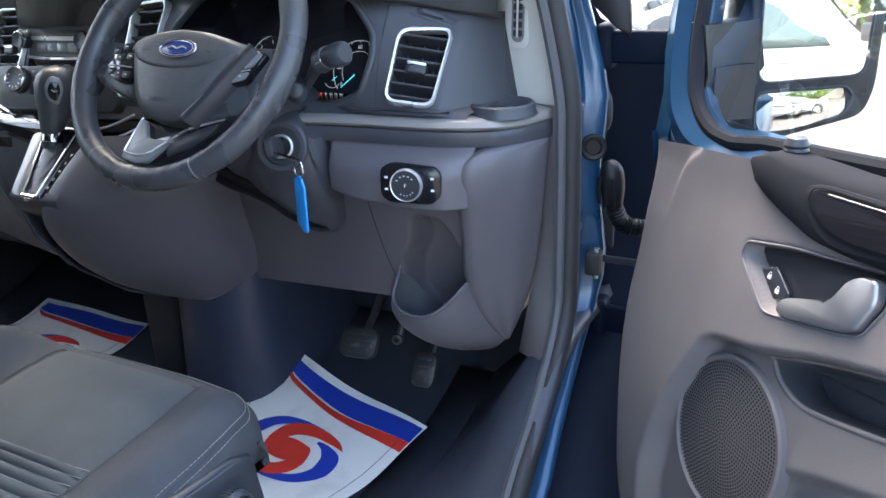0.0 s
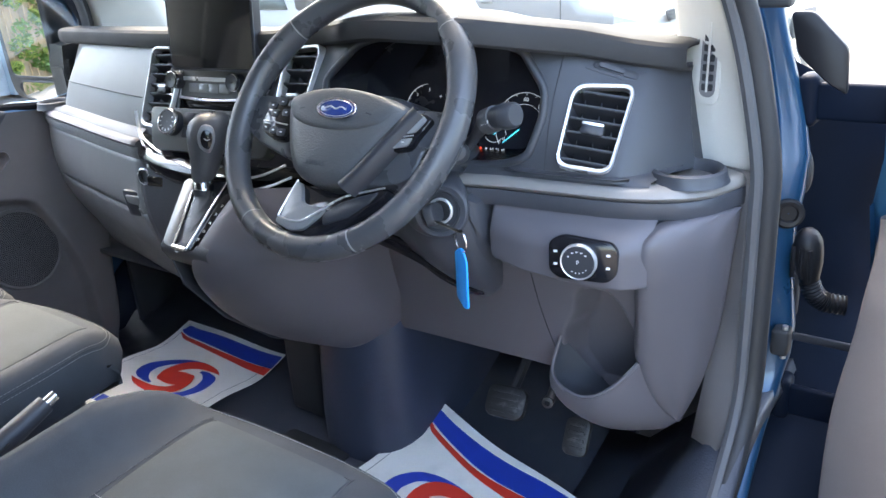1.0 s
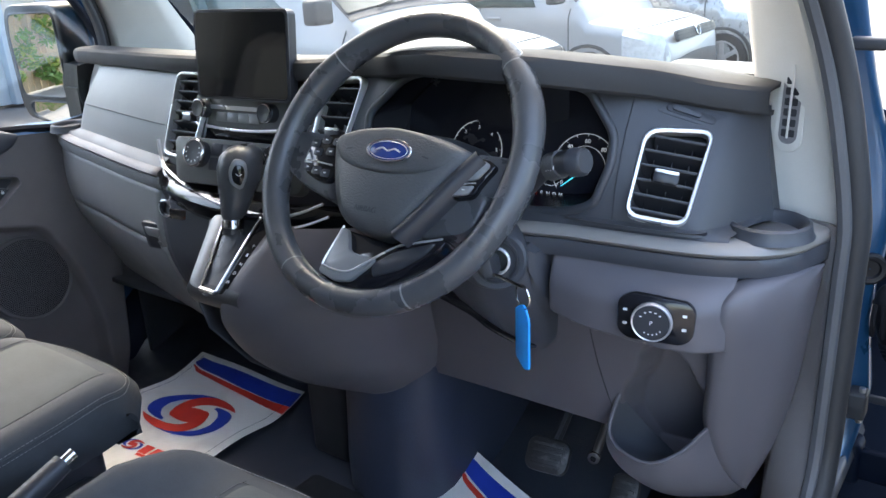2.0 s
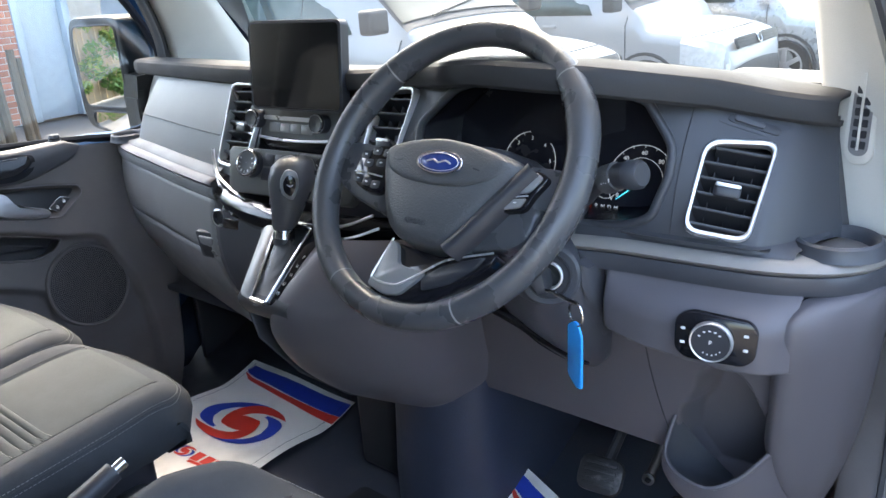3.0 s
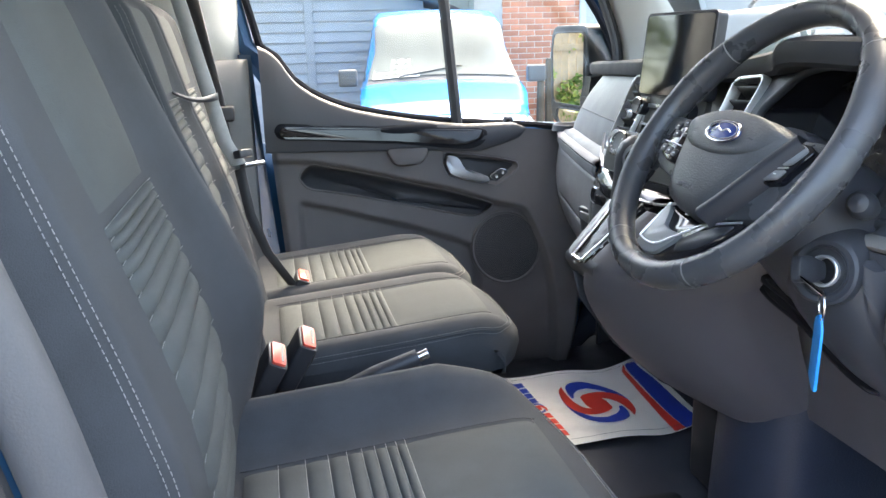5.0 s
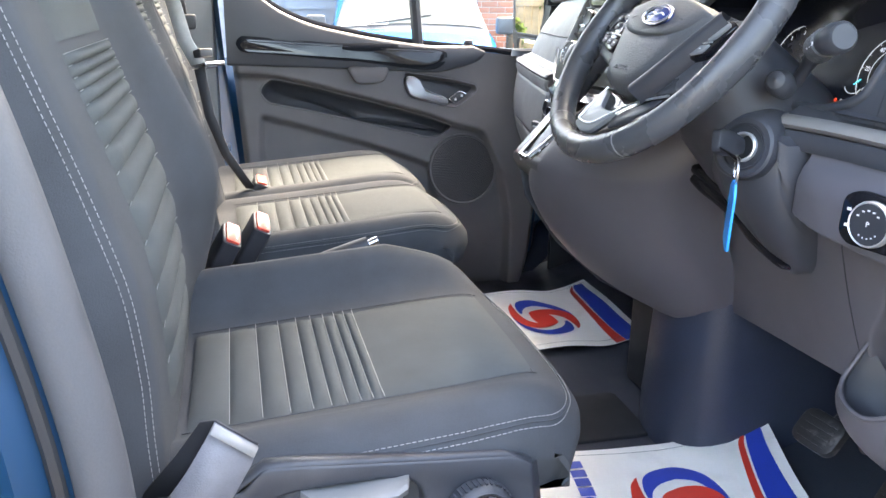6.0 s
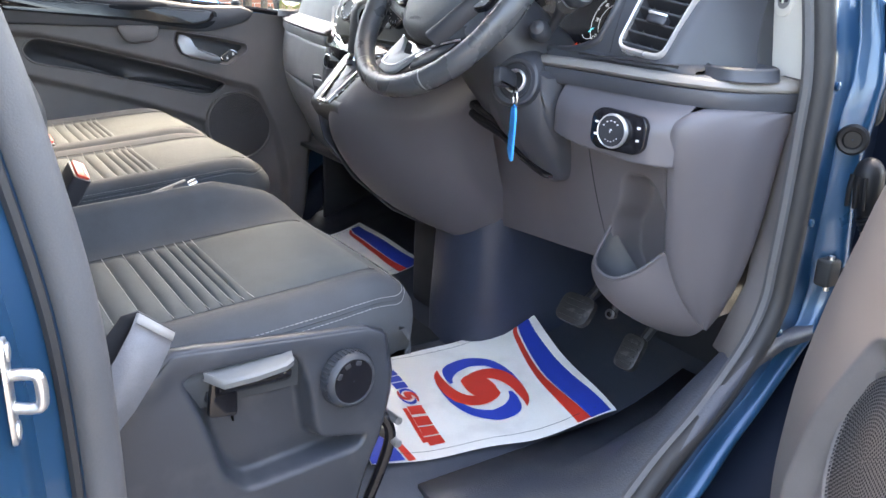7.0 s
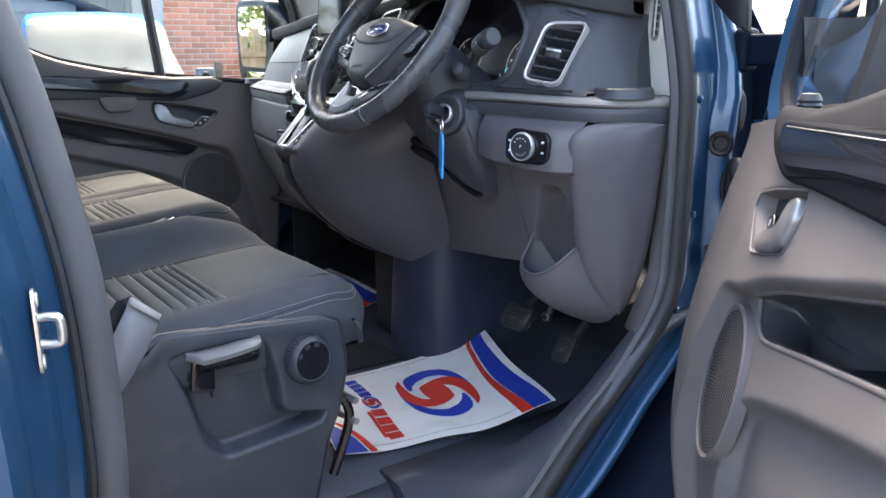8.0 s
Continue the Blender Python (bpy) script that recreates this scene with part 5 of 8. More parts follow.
part("silver_trim", slab(round_poly([(-0.0356, -0.0965), (-0.0448, -0.1440), (-0.0505, -0.1560), (-0.0212, -0.1640), (0.0030, -0.1600), (0.0240, -0.1370), (0.0300, -0.1260), (0.0080, -0.1265), (-0.0120, -0.1240), (-0.0230, -0.1000)], 0.006, 3), WF @ Matrix.Translation((0, 0, -0.006)), 0.010, 0.003), M_SILVERGREY, wheel, "satin silver lower spoke trim")
part("trim_edge", tube(smooth_line([WF @ Vector((x, y, h)) for x, y, h in ((-0.0345, -0.0950, 0.001), (-0.0440, -0.1420, 0.0045), (-0.0400, -0.1485, 0.0048), (-0.0212, -0.1510, 0.0048), (0.0000, -0.1480, 0.0048), (0.0201, -0.1340, 0.0045), (0.0478, -0.1106, 0.001), (0.0689, -0.1009, 0.0), (0.1102, -0.0876, -0.001))], 5), 0.0014, 6), M_SATIN, wheel, "bright trim edge")
part("spoke_fin", slab(round_poly([(0.0230, -0.1340), (0.0480, -0.1140), (0.0700, -0.1045), (0.1040, -0.0930), (0.0950, -0.1090), (0.0666, -0.1335), (0.0300, -0.1490)], 0.005, 3), WF @ Matrix.Translation((0, 0, -0.008)), 0.008, 0.004), M_DARK, wheel)

# ---- steering column with ignition, key and stalks ----
column = thing("steering_column", (0.40, -0.05, 1.2), "dark steering column shroud with ignition lock and stalk", "steering column")
rows = []
for d, w, h, dn in ((-0.040, 0.05, 0.05, 0.0), (-0.055, 0.070, 0.058, 0.004), (-0.085, 0.082, 0.066, 0.006), (-0.13, 0.088, 0.076, 0.014), (-0.20, 0.09, 0.085, 0.02), (-0.25, 0.09, 0.09, 0.02)):
    rows.append([WF @ Vector((0.02 + w * math.copysign(abs(math.cos(t)) ** 0.7, math.cos(t)), h * math.copysign(abs(math.sin(t)) ** 0.7, math.sin(t)) - dn, d)) for t in [2 * math.pi * k / 28 for k in range(28)]])
part("column_shroud", loft(rows, close_u=True, cap=True), M_COLUMN, column, crease=60)
IG = Vector((0.501, -0.153, 1.215))
IGF = face_at(IG, (0.35, -0.90, 0.22))
rows = []
for d, a, b, q in ((0.0, 0.029, 0.029, 1.0), (0.001, 0.035, 0.034, 0.95), (-0.002, 0.039, 0.037, 0.9), (-0.010, 0.042, 0.040, 0.85), (-0.03, 0.046, 0.046, 0.8), (-0.08, 0.050, 0.056, 0.8)):
    rows.append([IGF @ Vector((a * math.copysign(abs(math.cos(t)) ** q, math.cos(t)) + 0.45 * d, b * math.copysign(abs(math.sin(t)) ** q, math.sin(t)) - 0.25 * d, d)) for t in [2 * math.pi * k / 40 for k in range(40)]])
part("ignition_pod", loft(rows, close_u=True), M_COLUMN, column, crease=30)
part("ignition_face", lathe([(0.0295, -0.001), (0.0285, 0.0015), (0.0265, 0.0015), (0.025, -0.001), (0.020, -0.002), (0.016, -0.003), (0.015, -0.012), (0.001, -0.012)], IGF, 32), M_DARK, column)
part("ignition_ring", lathe([(0.0178, -0.003), (0.0178, 0.002), (0.0162, 0.003), (0.0145, 0.002), (0.0145, -0.010)], IGF, 28), M_SATIN, column, "silver ignition ring")
# dark recess below the column, with the folded edges of the lower shroud in it
def on_knee(x, z, out):
    return Vector((x, knee_y(x, z) - out, z))


LEAF = round_poly([(0.340, 1.140), (0.40, 1.185), (0.47, 1.225), (0.538, 1.232), (0.541, 1.160), (0.534, 1.100), (0.524, 1.064), (0.503, 1.046), (0.470, 1.050), (0.420, 1.076), (0.370, 1.108)], 0.014, 4)
LC = (0.465, 1.125)


def leaf_at(a):
    """The leaf outline's point in the direction a from its middle."""
    d = lambda p: abs((math.atan2(p[1] - LC[1], p[0] - LC[0]) - a + math.pi) % (2 * math.pi) - math.pi)
    p, q = sorted(LEAF, key=d)[:2]
    k = d(q) / max(1e-9, d(p) + d(q))
    return (p[0] * k + q[0] * (1 - k), p[1] * k + q[1] * (1 - k))


angles = [2 * math.pi * k / 48 - math.pi for k in range(48)]
ring = [IGF @ Vector((0.044 * math.cos(a) - 0.010, 0.043 * math.sin(a) + 0.004, -0.022)) for a in angles]
foot_ring = [on_knee(*leaf_at(a), 0.020 + 0.16 * max(0.0, 0.503 - leaf_at(a)[0]) if leaf_at(a)[1] < 1.15 else 0.030) for a in angles]
part("lower_shroud", loft([ring] + [[p.lerp(q, k) + Vector((0, -0.012 * math.sin(math.pi * k), 0)) for p, q in zip(ring, foot_ring)] for k in (0.15, 0.3, 0.5, 0.7, 0.85, 1.0)] + [[on_knee(*leaf_at(a), -0.01) for a in angles]], close_u=True), M_COLUMN, column, "dark tapering lower column shroud", crease=70)
# gloss black lower cover: a folded ribbon along the foot of the shroud
LO = smooth_line([(0.275, -0.107, 1.155), (0.323, -0.095, 1.121), (0.373, -0.088, 1.106), (0.411, -0.081, 1.090), (0.433, -0.074, 1.072), (0.462, -0.068, 1.058), (0.485, -0.065, 1.052), (0.503, -0.064, 1.056)], 6)
UP = smooth_line([(0.280, -0.108, 1.162), (0.331, -0.104, 1.158), (0.380, -0.098, 1.146), (0.420, -0.092, 1.134), (0.455, -0.087, 1.122), (0.486, -0.081, 1.108), (0.508, -0.076, 1.092), (0.514, -0.070, 1.074)], 6)
rows = []
for k, (p, q) in enumerate(zip(UP, LO)):
    e = math.sin(math.pi * k / (len(UP) - 1)) ** 0.6
    row = [p + Vector((0, 0.040, 0.004))]
    for u, o in ((0.0, 0.000), (0.10, 0.008), (0.30, 0.010), (0.42, 0.007), (0.50, 0.002), (0.58, 0.006), (0.74, 0.010), (0.90, 0.007), (1.0, 0.000)):
        row.append(p.lerp(q, u) + Vector((0, -o * e, -0.002 * o * e)))
    row += [q + Vector((0, 0.012, 0.002)), q + Vector((0, 0.075, 0.006))]
    rows.append(row)
part("lower_cover", loft(rows), M_PIANO, column, "gloss black lower column cover", crease=60)
part("stalk_ball", lathe([(0.001, 0.016), (0.010, 0.013), (0.014, 0.006), (0.0155, -0.004), (0.015, -0.02)], face_at((0.520, -0.129, 1.291), (0.5, -0.7, 0.25)), 20), M_UPPER, column)
st = smooth_line([(0.515, -0.105, 1.290), (0.530, -0.106, 1.305), (0.548, -0.110, 1.325), (0.572, -0.117, 1.338), (0.596, -0.122, 1.344), (0.606, -0.124, 1.346)], 4)
stalk = part("stalk", tube(st, [0.0075 + 0.0075 * min(1, max(0, (i - 5) / 8)) for i in range(len(st))], 14), M_DARK, column, "black column stalk with a rotary end")
part("stalk_collar", tube([Vector((0.556, -0.112, 1.331)), Vector((0.574, -0.1175, 1.3385))], 0.0168, 16), M_GRAIN, stalk)
part("stalk_cap", tube([Vector((0.590, -0.1208, 1.3425)), Vector((0.604, -0.1237, 1.3455)), Vector((0.608, -0.1245, 1.3463))], [0.0172, 0.0165, 0.013], 18), M_UPPER, stalk)
for k in range(4):
    part("stalk_mark", slab(rrect(0.0012, 0.0055 - 0.001 * (k % 2), 0.0003), face_at((0.560 + 0.0035 * k, -0.1295 - 0.0009 * k, 1.333 + 0.0012 * k), (0.15, -1, 0.15)), 0.0006), M_WHITEMARK, stalk)

key = thing("ignition_key", IG, "car key in the ignition with a bright blue plastic tag", "key")
part("key_head", slab(round_poly([(-0.009, -0.016), (0.009, -0.016), (0.015, 0.012), (0.014, 0.036), (-0.014, 0.036), (-0.015, 0.012)], 0.007, 3), face_at(IG + IGF.to_3x3() @ Vector((0, 0, 0.012)), IGF.to_3x3() @ Vector((1, 0.2, 0)), IGF.to_3x3() @ Vector((0, 0, 1))) @ Matrix.Translation((0, 0.006, -0.005)), 0.011, 0.003), M_DARK, key)
TAGTOP = Vector((0.570, -0.205, 1.190))
part("split_ring", tube([TAGTOP + Vector((0.0, 0.0, 0.012)) + Vector((0.0125 * math.cos(t), -0.006 * math.cos(t), 0.0145 * math.sin(t))) for t in [2 * math.pi * k / 28 for k in range(28)]], 0.0014, 6, True), M_CHROME, key, "steel split ring")
part("key_link", tube([IG + IGF.to_3x3() @ Vector((0.004, -0.006, 0.050)), TAGTOP + Vector((0.002, 0, 0.024))], 0.0022, 8), M_CHROME, key)
part("tag", slab(round_poly([(-0.013, -0.002), (-0.003, 0.005), (0.004, 0.005), (0.012, -0.010), (0.013, -0.074), (0.004, -0.076), (-0.012, -0.064)], 0.003, 2), face_at(TAGTOP + Vector((0, 0, -0.003)), (-0.36, -0.93, 0.03)) @ Matrix.Translation((0, 0, -0.001)), 0.0026, 0.0006), M_TAG, key, "blue plastic key tag")

# ---- gear selector ----
gear = thing("gear_selector", (0.03, -0.2, 1.12), "leather-topped automatic gear selector on a silver-edged plate", "gear selector")
GF = face_at((0.070, -0.270, 1.127), (0.02, -0.64, 0.77), (-0.02, 0.77, 0.64))
WELL = round_poly([(-0.016, 0.000), (0.017, -0.001), (0.020, 0.135), (-0.052, 0.130)], 0.006, 3)
part("selector_plate", slab([(q[0] * 1.05, q[1]) for q in WELL], GF @ Matrix.Translation((0, 0, -0.030)), 0.020, 0.002), M_DARK, gear)
part("plate_edge", tube([GF @ Vector((q[0], q[1], 0.001)) for q in WELL], 0.0026, 8, True), M_CHROME, gear, "bright chrome plate edge")
part("plate_foot", tube([GF @ Vector((-0.015, 0.0015, 0.0015)), GF @ Vector((0.016, 0.0005, 0.0015))], 0.0042, 8), M_CHROME, gear)
part("well_wall", loft([[GF @ Vector((q[0], q[1], z)) for q in WELL] for z in (0.0, -0.012)], close_u=True), M_DARK, gear)
part("plate_cheek", slab(round_poly([(-0.046, 0.002), (-0.019, -0.002), (-0.055, 0.130), (-0.082, 0.126)], 0.008, 3), GF @ Matrix.Translation((0, 0, -0.030)), 0.031, 0.006), M_SILVERGREY, gear, "silver grey console cheek")
part("gate_strip", slab(round_poly([(0.0195, 0.000), (0.030, 0.002), (0.050, 0.120), (0.024, 0.132)], 0.004, 3), GF @ Matrix.Translation((0, 0, -0.012)), 0.012, 0.002), M_PIANO, gear, "black strip with gate letters")
part("plate_cheek", slab(round_poly([(0.031, 0.000), (0.056, 0.004), (0.094, 0.118), (0.051, 0.128)], 0.008, 3), GF @ Matrix.Translation((0, 0, -0.040)), 0.036, 0.008), M_COLUMN, gear)
part("plate_skirt", loft([[GF @ Vector((u, v, d)) for u in (-0.048, -0.020, 0.018, 0.045, 0.062)] for v, d in ((0.012, 0.000), (0.000, -0.001), (-0.006, -0.008), (-0.010, -0.030), (0.002, -0.070))]), M_DARK, gear, crease=70)
for k, ch in enumerate("PRNDM"):
    letters(ch, 0.0075, GF @ Matrix.Translation((0.0375 - 0.0024 * k, 0.086 - 0.016 * k, 0.0004)), M_WHITEMARK, "gate_letter", gear, 0.0002)
foot, neck = GF @ Vector((-0.006, 0.052, -0.004)), Vector((0.046, -0.190, 1.200))
gx, gy = GF.to_3x3() @ Vector((1, 0, 0)), GF.to_3x3() @ Vector((0, 1, 0))
rows = []
for k in range(19):
    t = k / 18
    pleat = 0.0022 * math.sin(7.0 * math.pi * t) * (1 - 0.5 * t)
    rows.append([foot.lerp(neck, t) + gx * (math.cos(a) * (0.023 - 0.010 * t ** 0.7 + pleat + 0.0012 * math.sin(3 * a + 9 * t))) + gy * (math.sin(a) * (0.058 - 0.045 * t ** 0.6 + pleat)) for a in [2 * math.pi * j / 24 for j in range(24)]])
part("gaiter", loft(rows, close_u=True, cap=True), M_LEATHER, gear, "pleated leather gaiter", crease=80)
KN = Vector((0.041, -0.157, 1.262))
part("collar", tube([Vector((0.0455, -0.189, 1.197)), Vector((0.0450, -0.186, 1.207)), Vector((0.0445, -0.184, 1.213))], [0.0170, 0.0165, 0.0150], 20), M_CHROME, gear, "chrome collar")
part("collar_neck", tube([Vector((0.0465, -0.192, 1.188)), Vector((0.0455, -0.189, 1.198))], 0.0150, 18), M_DARK, gear)
part("knob", loft([[Vector((KN.x + dx + w * math.cos(t), KN.y + dy + d * math.sin(t), KN.z + z)) for t in [2 * math.pi * k / 26 for k in range(26)]] for w, d, z, dx, dy in ((0.0150, 0.0155, -0.050, 0.004, -0.028), (0.0190, 0.0200, -0.044, 0.004, -0.025), (0.0225, 0.0260, -0.026, 0.003, -0.016), (0.0270, 0.0330, -0.008, 0.001, -0.006), (0.0310, 0.0390, 0.012, 0.0, 0.002), (0.0310, 0.0400, 0.028, -0.001, 0.006), (0.0265, 0.0350, 0.043, -0.002, 0.009), (0.0165, 0.0230, 0.052, -0.003, 0.011), (0.003, 0.004, 0.055, -0.003, 0.012))], close_u=True, cap=True), M_LEATHER, gear, "leather selector knob")
KF = face_at((0.0645, -0.1790, 1.279), (0.76, -0.62, 0.10), (-0.10, 0.15, 1))
SHIELD = [(-0.004, 0.027), (0.012, 0.022), (0.0145, 0.002), (0.003, -0.023), (-0.013, -0.012), (-0.0145, 0.010)]
part("knob_shield", slab(round_poly(SHIELD, 0.008, 4), KF @ Matrix.Translation((0, 0, -0.006)), 0.008, 0.003), M_SILVERGREY, gear, "silver shield on the knob")
part("shield_inlay", slab([(q[0] * 0.68, q[1] * 0.68) for q in round_poly(SHIELD, 0.008, 4)], KF @ Matrix.Translation((0, 0, 0.002)), 0.0009, 0.0003), M_PIANO, gear)
part("shield_mark", tube([KF @ Vector((-0.004, 0.004, 0.0031)), KF @ Vector((0.001, 0.0, 0.0031)), KF @ Vector((0.005, 0.003, 0.0031))], 0.0007, 5), M_WHITEMARK, gear)

# ---- seats ----
M_THREAD = material("grey_thread", (0.20, 0.21, 0.21), 0.8)


def seat_pad(s_fn, s0, s1, t0, t1, puff, ns=10, nt=10):
    """A stuffed panel over a surface s_fn(s, t, lift): swollen in the middle, drawn in at its edges."""
    rows = []
    for j in range(nt + 1):
        t = t0 + (t1 - t0) * j / nt
        row = []
        for i in range(ns + 1):
            s = s0 + (s1 - s0) * i / ns
            e = min(1, min(i, ns - i) / ns * 5) ** 0.5 * math.sin(math.pi * j / nt) ** 0.6
            row.append(s_fn(s, t, 0.003 + puff * e if 0 < i < ns else -0.003))
        rows.append(row)
    return loft(rows)


BELLY = curve([0.0, 0.06, 0.17, 0.28, 0.40, 0.54, 0.67, 0.85, 1.0], [0.15, 0.30, 0.71, 1.0, 0.85, 0.68, 0.56, 0.45, 0.30])
LUMBAR = curve([0.0, 0.1, 0.19, 0.31, 0.47, 0.8, 1.0], [0.0, 0.020, 0.040, 0.056, 0.060, 0.060, 0.050])


def make_seat(seat, x0, x1, yf, yb, z, back_h=0.62, lean=14, bolster=0.022, skirt=0.09, insert=(0.20, 0.80), taper=0.10, wing=0.05, inner=1.0, back_w=0.0, near=1.0, belly=False, back_insert=None, split=0.70, thread=None, back_y=0.0):
    """Cushion and backrest of one place. s runs across, t from the front edge back (or up)."""
    w, d = x1 - x0, yf - yb

    def cush(s, t, lift=0.0):
        q = abs(2 * s - 1)
        rise = bolster * (inner if s < 0.5 else 1.0) * math.exp(-((q - 0.82) / 0.16) ** 2) * (0.25 + 0.75 * min(1, t / 0.22) if s > 0.5 or inner == 1.0 else min(1, t / 0.3) ** 0.7) - 0.020 * max(0, (q - 0.88) / 0.12) ** 2
        roll = -0.040 * max(0, 1 - t / 0.15) ** 2.2
        corner = 0.10 * q ** 4 * max(0, 1 - t / 0.55) ** 2
        return Vector((x0 + w * (s + (0.5 - s) * 0.09 * max(0, 1 - t / 0.30) ** 2), yf - d * t - corner * d, z + rise + roll + 0.010 - 0.044 * t + lift))
    i0, i1 = insert
    j0, j1 = back_insert or (i0 + 0.02, i1 - 0.02)
    thread = thread or M_STITCH
    body = []
    for j in range(31):
        t = j / 30
        row = []
        for k in range(41):
            s = k / 40
            row.append(cush(s, t))
        l, r = cush(0, t), cush(1, t)
        drop = skirt
        row = [Vector((l.x + 0.012, l.y, z - drop)), Vector((l.x - 0.004, l.y, z - drop * 0.55)), Vector((l.x - 0.004, l.y, l.z - 0.012))] + row + [Vector((r.x + 0.004, r.y, r.z - 0.012)), Vector((r.x + 0.004, r.y, z - drop * 0.55)), Vector((r.x - 0.012, r.y, z - drop))]
        body.append(row)
    f = body[0]
    cx = (x0 + x1) / 2
    front = []
    for dy, dz, pin in ((0.008, 0.012, 0.0), (0.010, 0.030, 0.0), (0.002, 0.058, 0.005), (-0.03, skirt - 0.03, 0.012)):
        front.append([Vector((p.x + (cx - p.x) * pin, p.y + dy, max(p.z - dz, z - skirt))) for p in f])
    cushion = part("cushion", loft(front[::-1] + body), M_FABRIC, seat, "charcoal fabric cushion with raised bolsters", crease=70)
    part("front_insert", seat_pad(cush, i0, i1, 0.10, 0.43, 0.007, 16, 16), M_INSERT, cushion, "smooth grey insert")
    for sq in (i0, i1):
        part("insert_seam", tube([cush(sq, t, 0.0018) for t in np.linspace(0.09, 0.83, 30)], 0.0006, 5), M_DARK, cushion)
    part("insert_seam", tube([cush(q, 0.10, 0.0018) for q in np.linspace(i0, i1, 16)], 0.0006, 5), M_DARK, cushion)
    edges = [0.43, 0.453, 0.478, 0.506, 0.538, 0.575, 0.62, 0.675, 0.74, 0.82]
    for a, b in zip(edges[:-1], edges[1:]):
        part("pleat", seat_pad(cush, i0, i1, a, b, 0.006, 14, 8), M_INSERT, cushion)
        part("pleat_thread", tube([cush(i0 + (i1 - i0) * (0.01 + 0.098 * k), a, 0.0034) for k in range(11)], 0.0005, 4), thread, cushion)
    # twin stitching with a cord between, down the outer side and round the front
    for o, cord in ((0.0, False), (0.006, True), (0.012, False)):
        run = [(0.984 + o, k / 40) for k in range(36, 5, -1)] + [(0.982 + o, 0.10 - o), (0.974 + o, 0.060 - o), (0.955 + o, 0.034 - o), (0.93, 0.026 - o)] + [(q, 0.024 - o) for q in np.linspace(0.90, 0.08, 36)]
        run = smooth_line([cush(q, t, 0.0012) for q, t in run], 2)
        if cord:
            part("piping", tube(run, 0.0010, 6), M_FABRIC, cushion)
        else:
            part("stitching", dashes(run, 0.0042, 0.0020, 0.0005), thread, cushion, "pale double stitching")
    rec = radians(lean)
    zb = z - 0.045

    def bk(s, t, lift=0.0):
        q = 2 * s - 1
        ww = (w + back_w) * (1 - taper * t ** 2.5) * (1 - 0.10 * max(0, (t - 0.86) / 0.14) ** 2)
        side = wing * (near if s > 0.5 else 1.0) * math.exp(-((abs(q) - 0.84) / 0.20) ** 2) * (BELLY(t) if belly else 1 - 0.55 * t ** 2) - 0.05 * max(0, (abs(q) - 0.86) / 0.14) ** 2
        top = -0.05 * max(0, (t - 0.90) / 0.10) ** 2
        lum = LUMBAR(t) if belly else 0.012 * math.sin(math.pi * min(1, t * 1.6))
        h = back_h * t
        fwd = side + top + lum + lift
        return Vector(((x0 + x1) / 2 + ww * q / 2 + 0.5 * back_w * (t > 2), yb + 0.045 + back_y - h * math.sin(rec) + fwd * math.cos(rec), zb + h * math.cos(rec) + fwd * math.sin(rec)))
    rows = []
    for j in range(33):
        t = j / 32
        row = [bk(k / 36, t) for k in range(37)]
        back = Vector((0, -math.cos(rec), -math.sin(rec)))
        l, r = row[0], row[-1]
        row = [l + back * 0.10 + Vector((0.02, 0, 0)), l + back * 0.06 + Vector((-0.003, 0, 0)), l + back * 0.012 + Vector((-0.004, 0, 0))] + row + [r + back * 0.012 + Vector((0.004, 0, 0)), r + back * 0.06 + Vector((0.003, 0, 0)), r + back * 0.10 + Vector((-0.02, 0, 0))]
        rows.append(row)
    topc = [p + Vector((0, -0.03, 0.012)) for p in rows[-1]]
    topd = [p + Vector((0, -0.09, 0.0)) for p in rows[-1]]
    bot = [p + Vector((0, -0.11, 0)) for p in rows[0]]
    back_ob = part("backrest", loft([bot] + rows + [topc, topd]), M_FABRIC, seat, "charcoal fabric backrest with side bolsters", crease=70)
    part("shoulder_insert", seat_pad(bk, j0, j1, split + 0.004, 0.93, 0.007, 12, 12), M_INSERT, back_ob)
    ts = [q * split / 0.561 for q in (0.075, 0.133, 0.183, 0.236, 0.297, 0.352, 0.394, 0.430, 0.461, 0.485, 0.503, 0.519, 0.534, 0.549)]
    for a, b in zip(ts[:-1], ts[1:]):
        part("pleat", seat_pad(bk, j0, j1, float(a), float(b), 0.008, 14, 8), M_INSERT, back_ob)
        part("pleat_thread", tube([bk(j0 + (j1 - j0) * k / 10, float(b), 0.0024) for k in range(11)], 0.0005, 4), M_THREAD, back_ob)
    for s in (0.034, 0.966):
        part("stitching", dashes([bk(s, k / 40, 0.0014) for k in range(0, 38)], 0.0042, 0.0020, 0.0005), thread, back_ob, "pale double stitching")
        part("stitching", dashes([bk(s + (0.009 if s < 0.5 else -0.009), k / 40, 0.0014) for k in range(0, 38)], 0.0042, 0.0020, 0.0005), thread, back_ob, "pale double stitching")
    # head restraint on two chrome posts
    top = bk(0.5, 1.0)
    for dx in (-0.045, 0.045):
        part("headrest_post", tube([top + Vector((dx, -0.045, -0.02)), top + Vector((dx, -0.06, 0.07))], 0.006, 10), M_CHROME, seat, "chrome headrest post")
        part("post_guide", lathe([(0.014, -0.01), (0.013, 0.012), (0.008, 0.014)], Matrix.Translation(top + Vector((dx, -0.047, 0.0))), 16), M_DARK, seat)
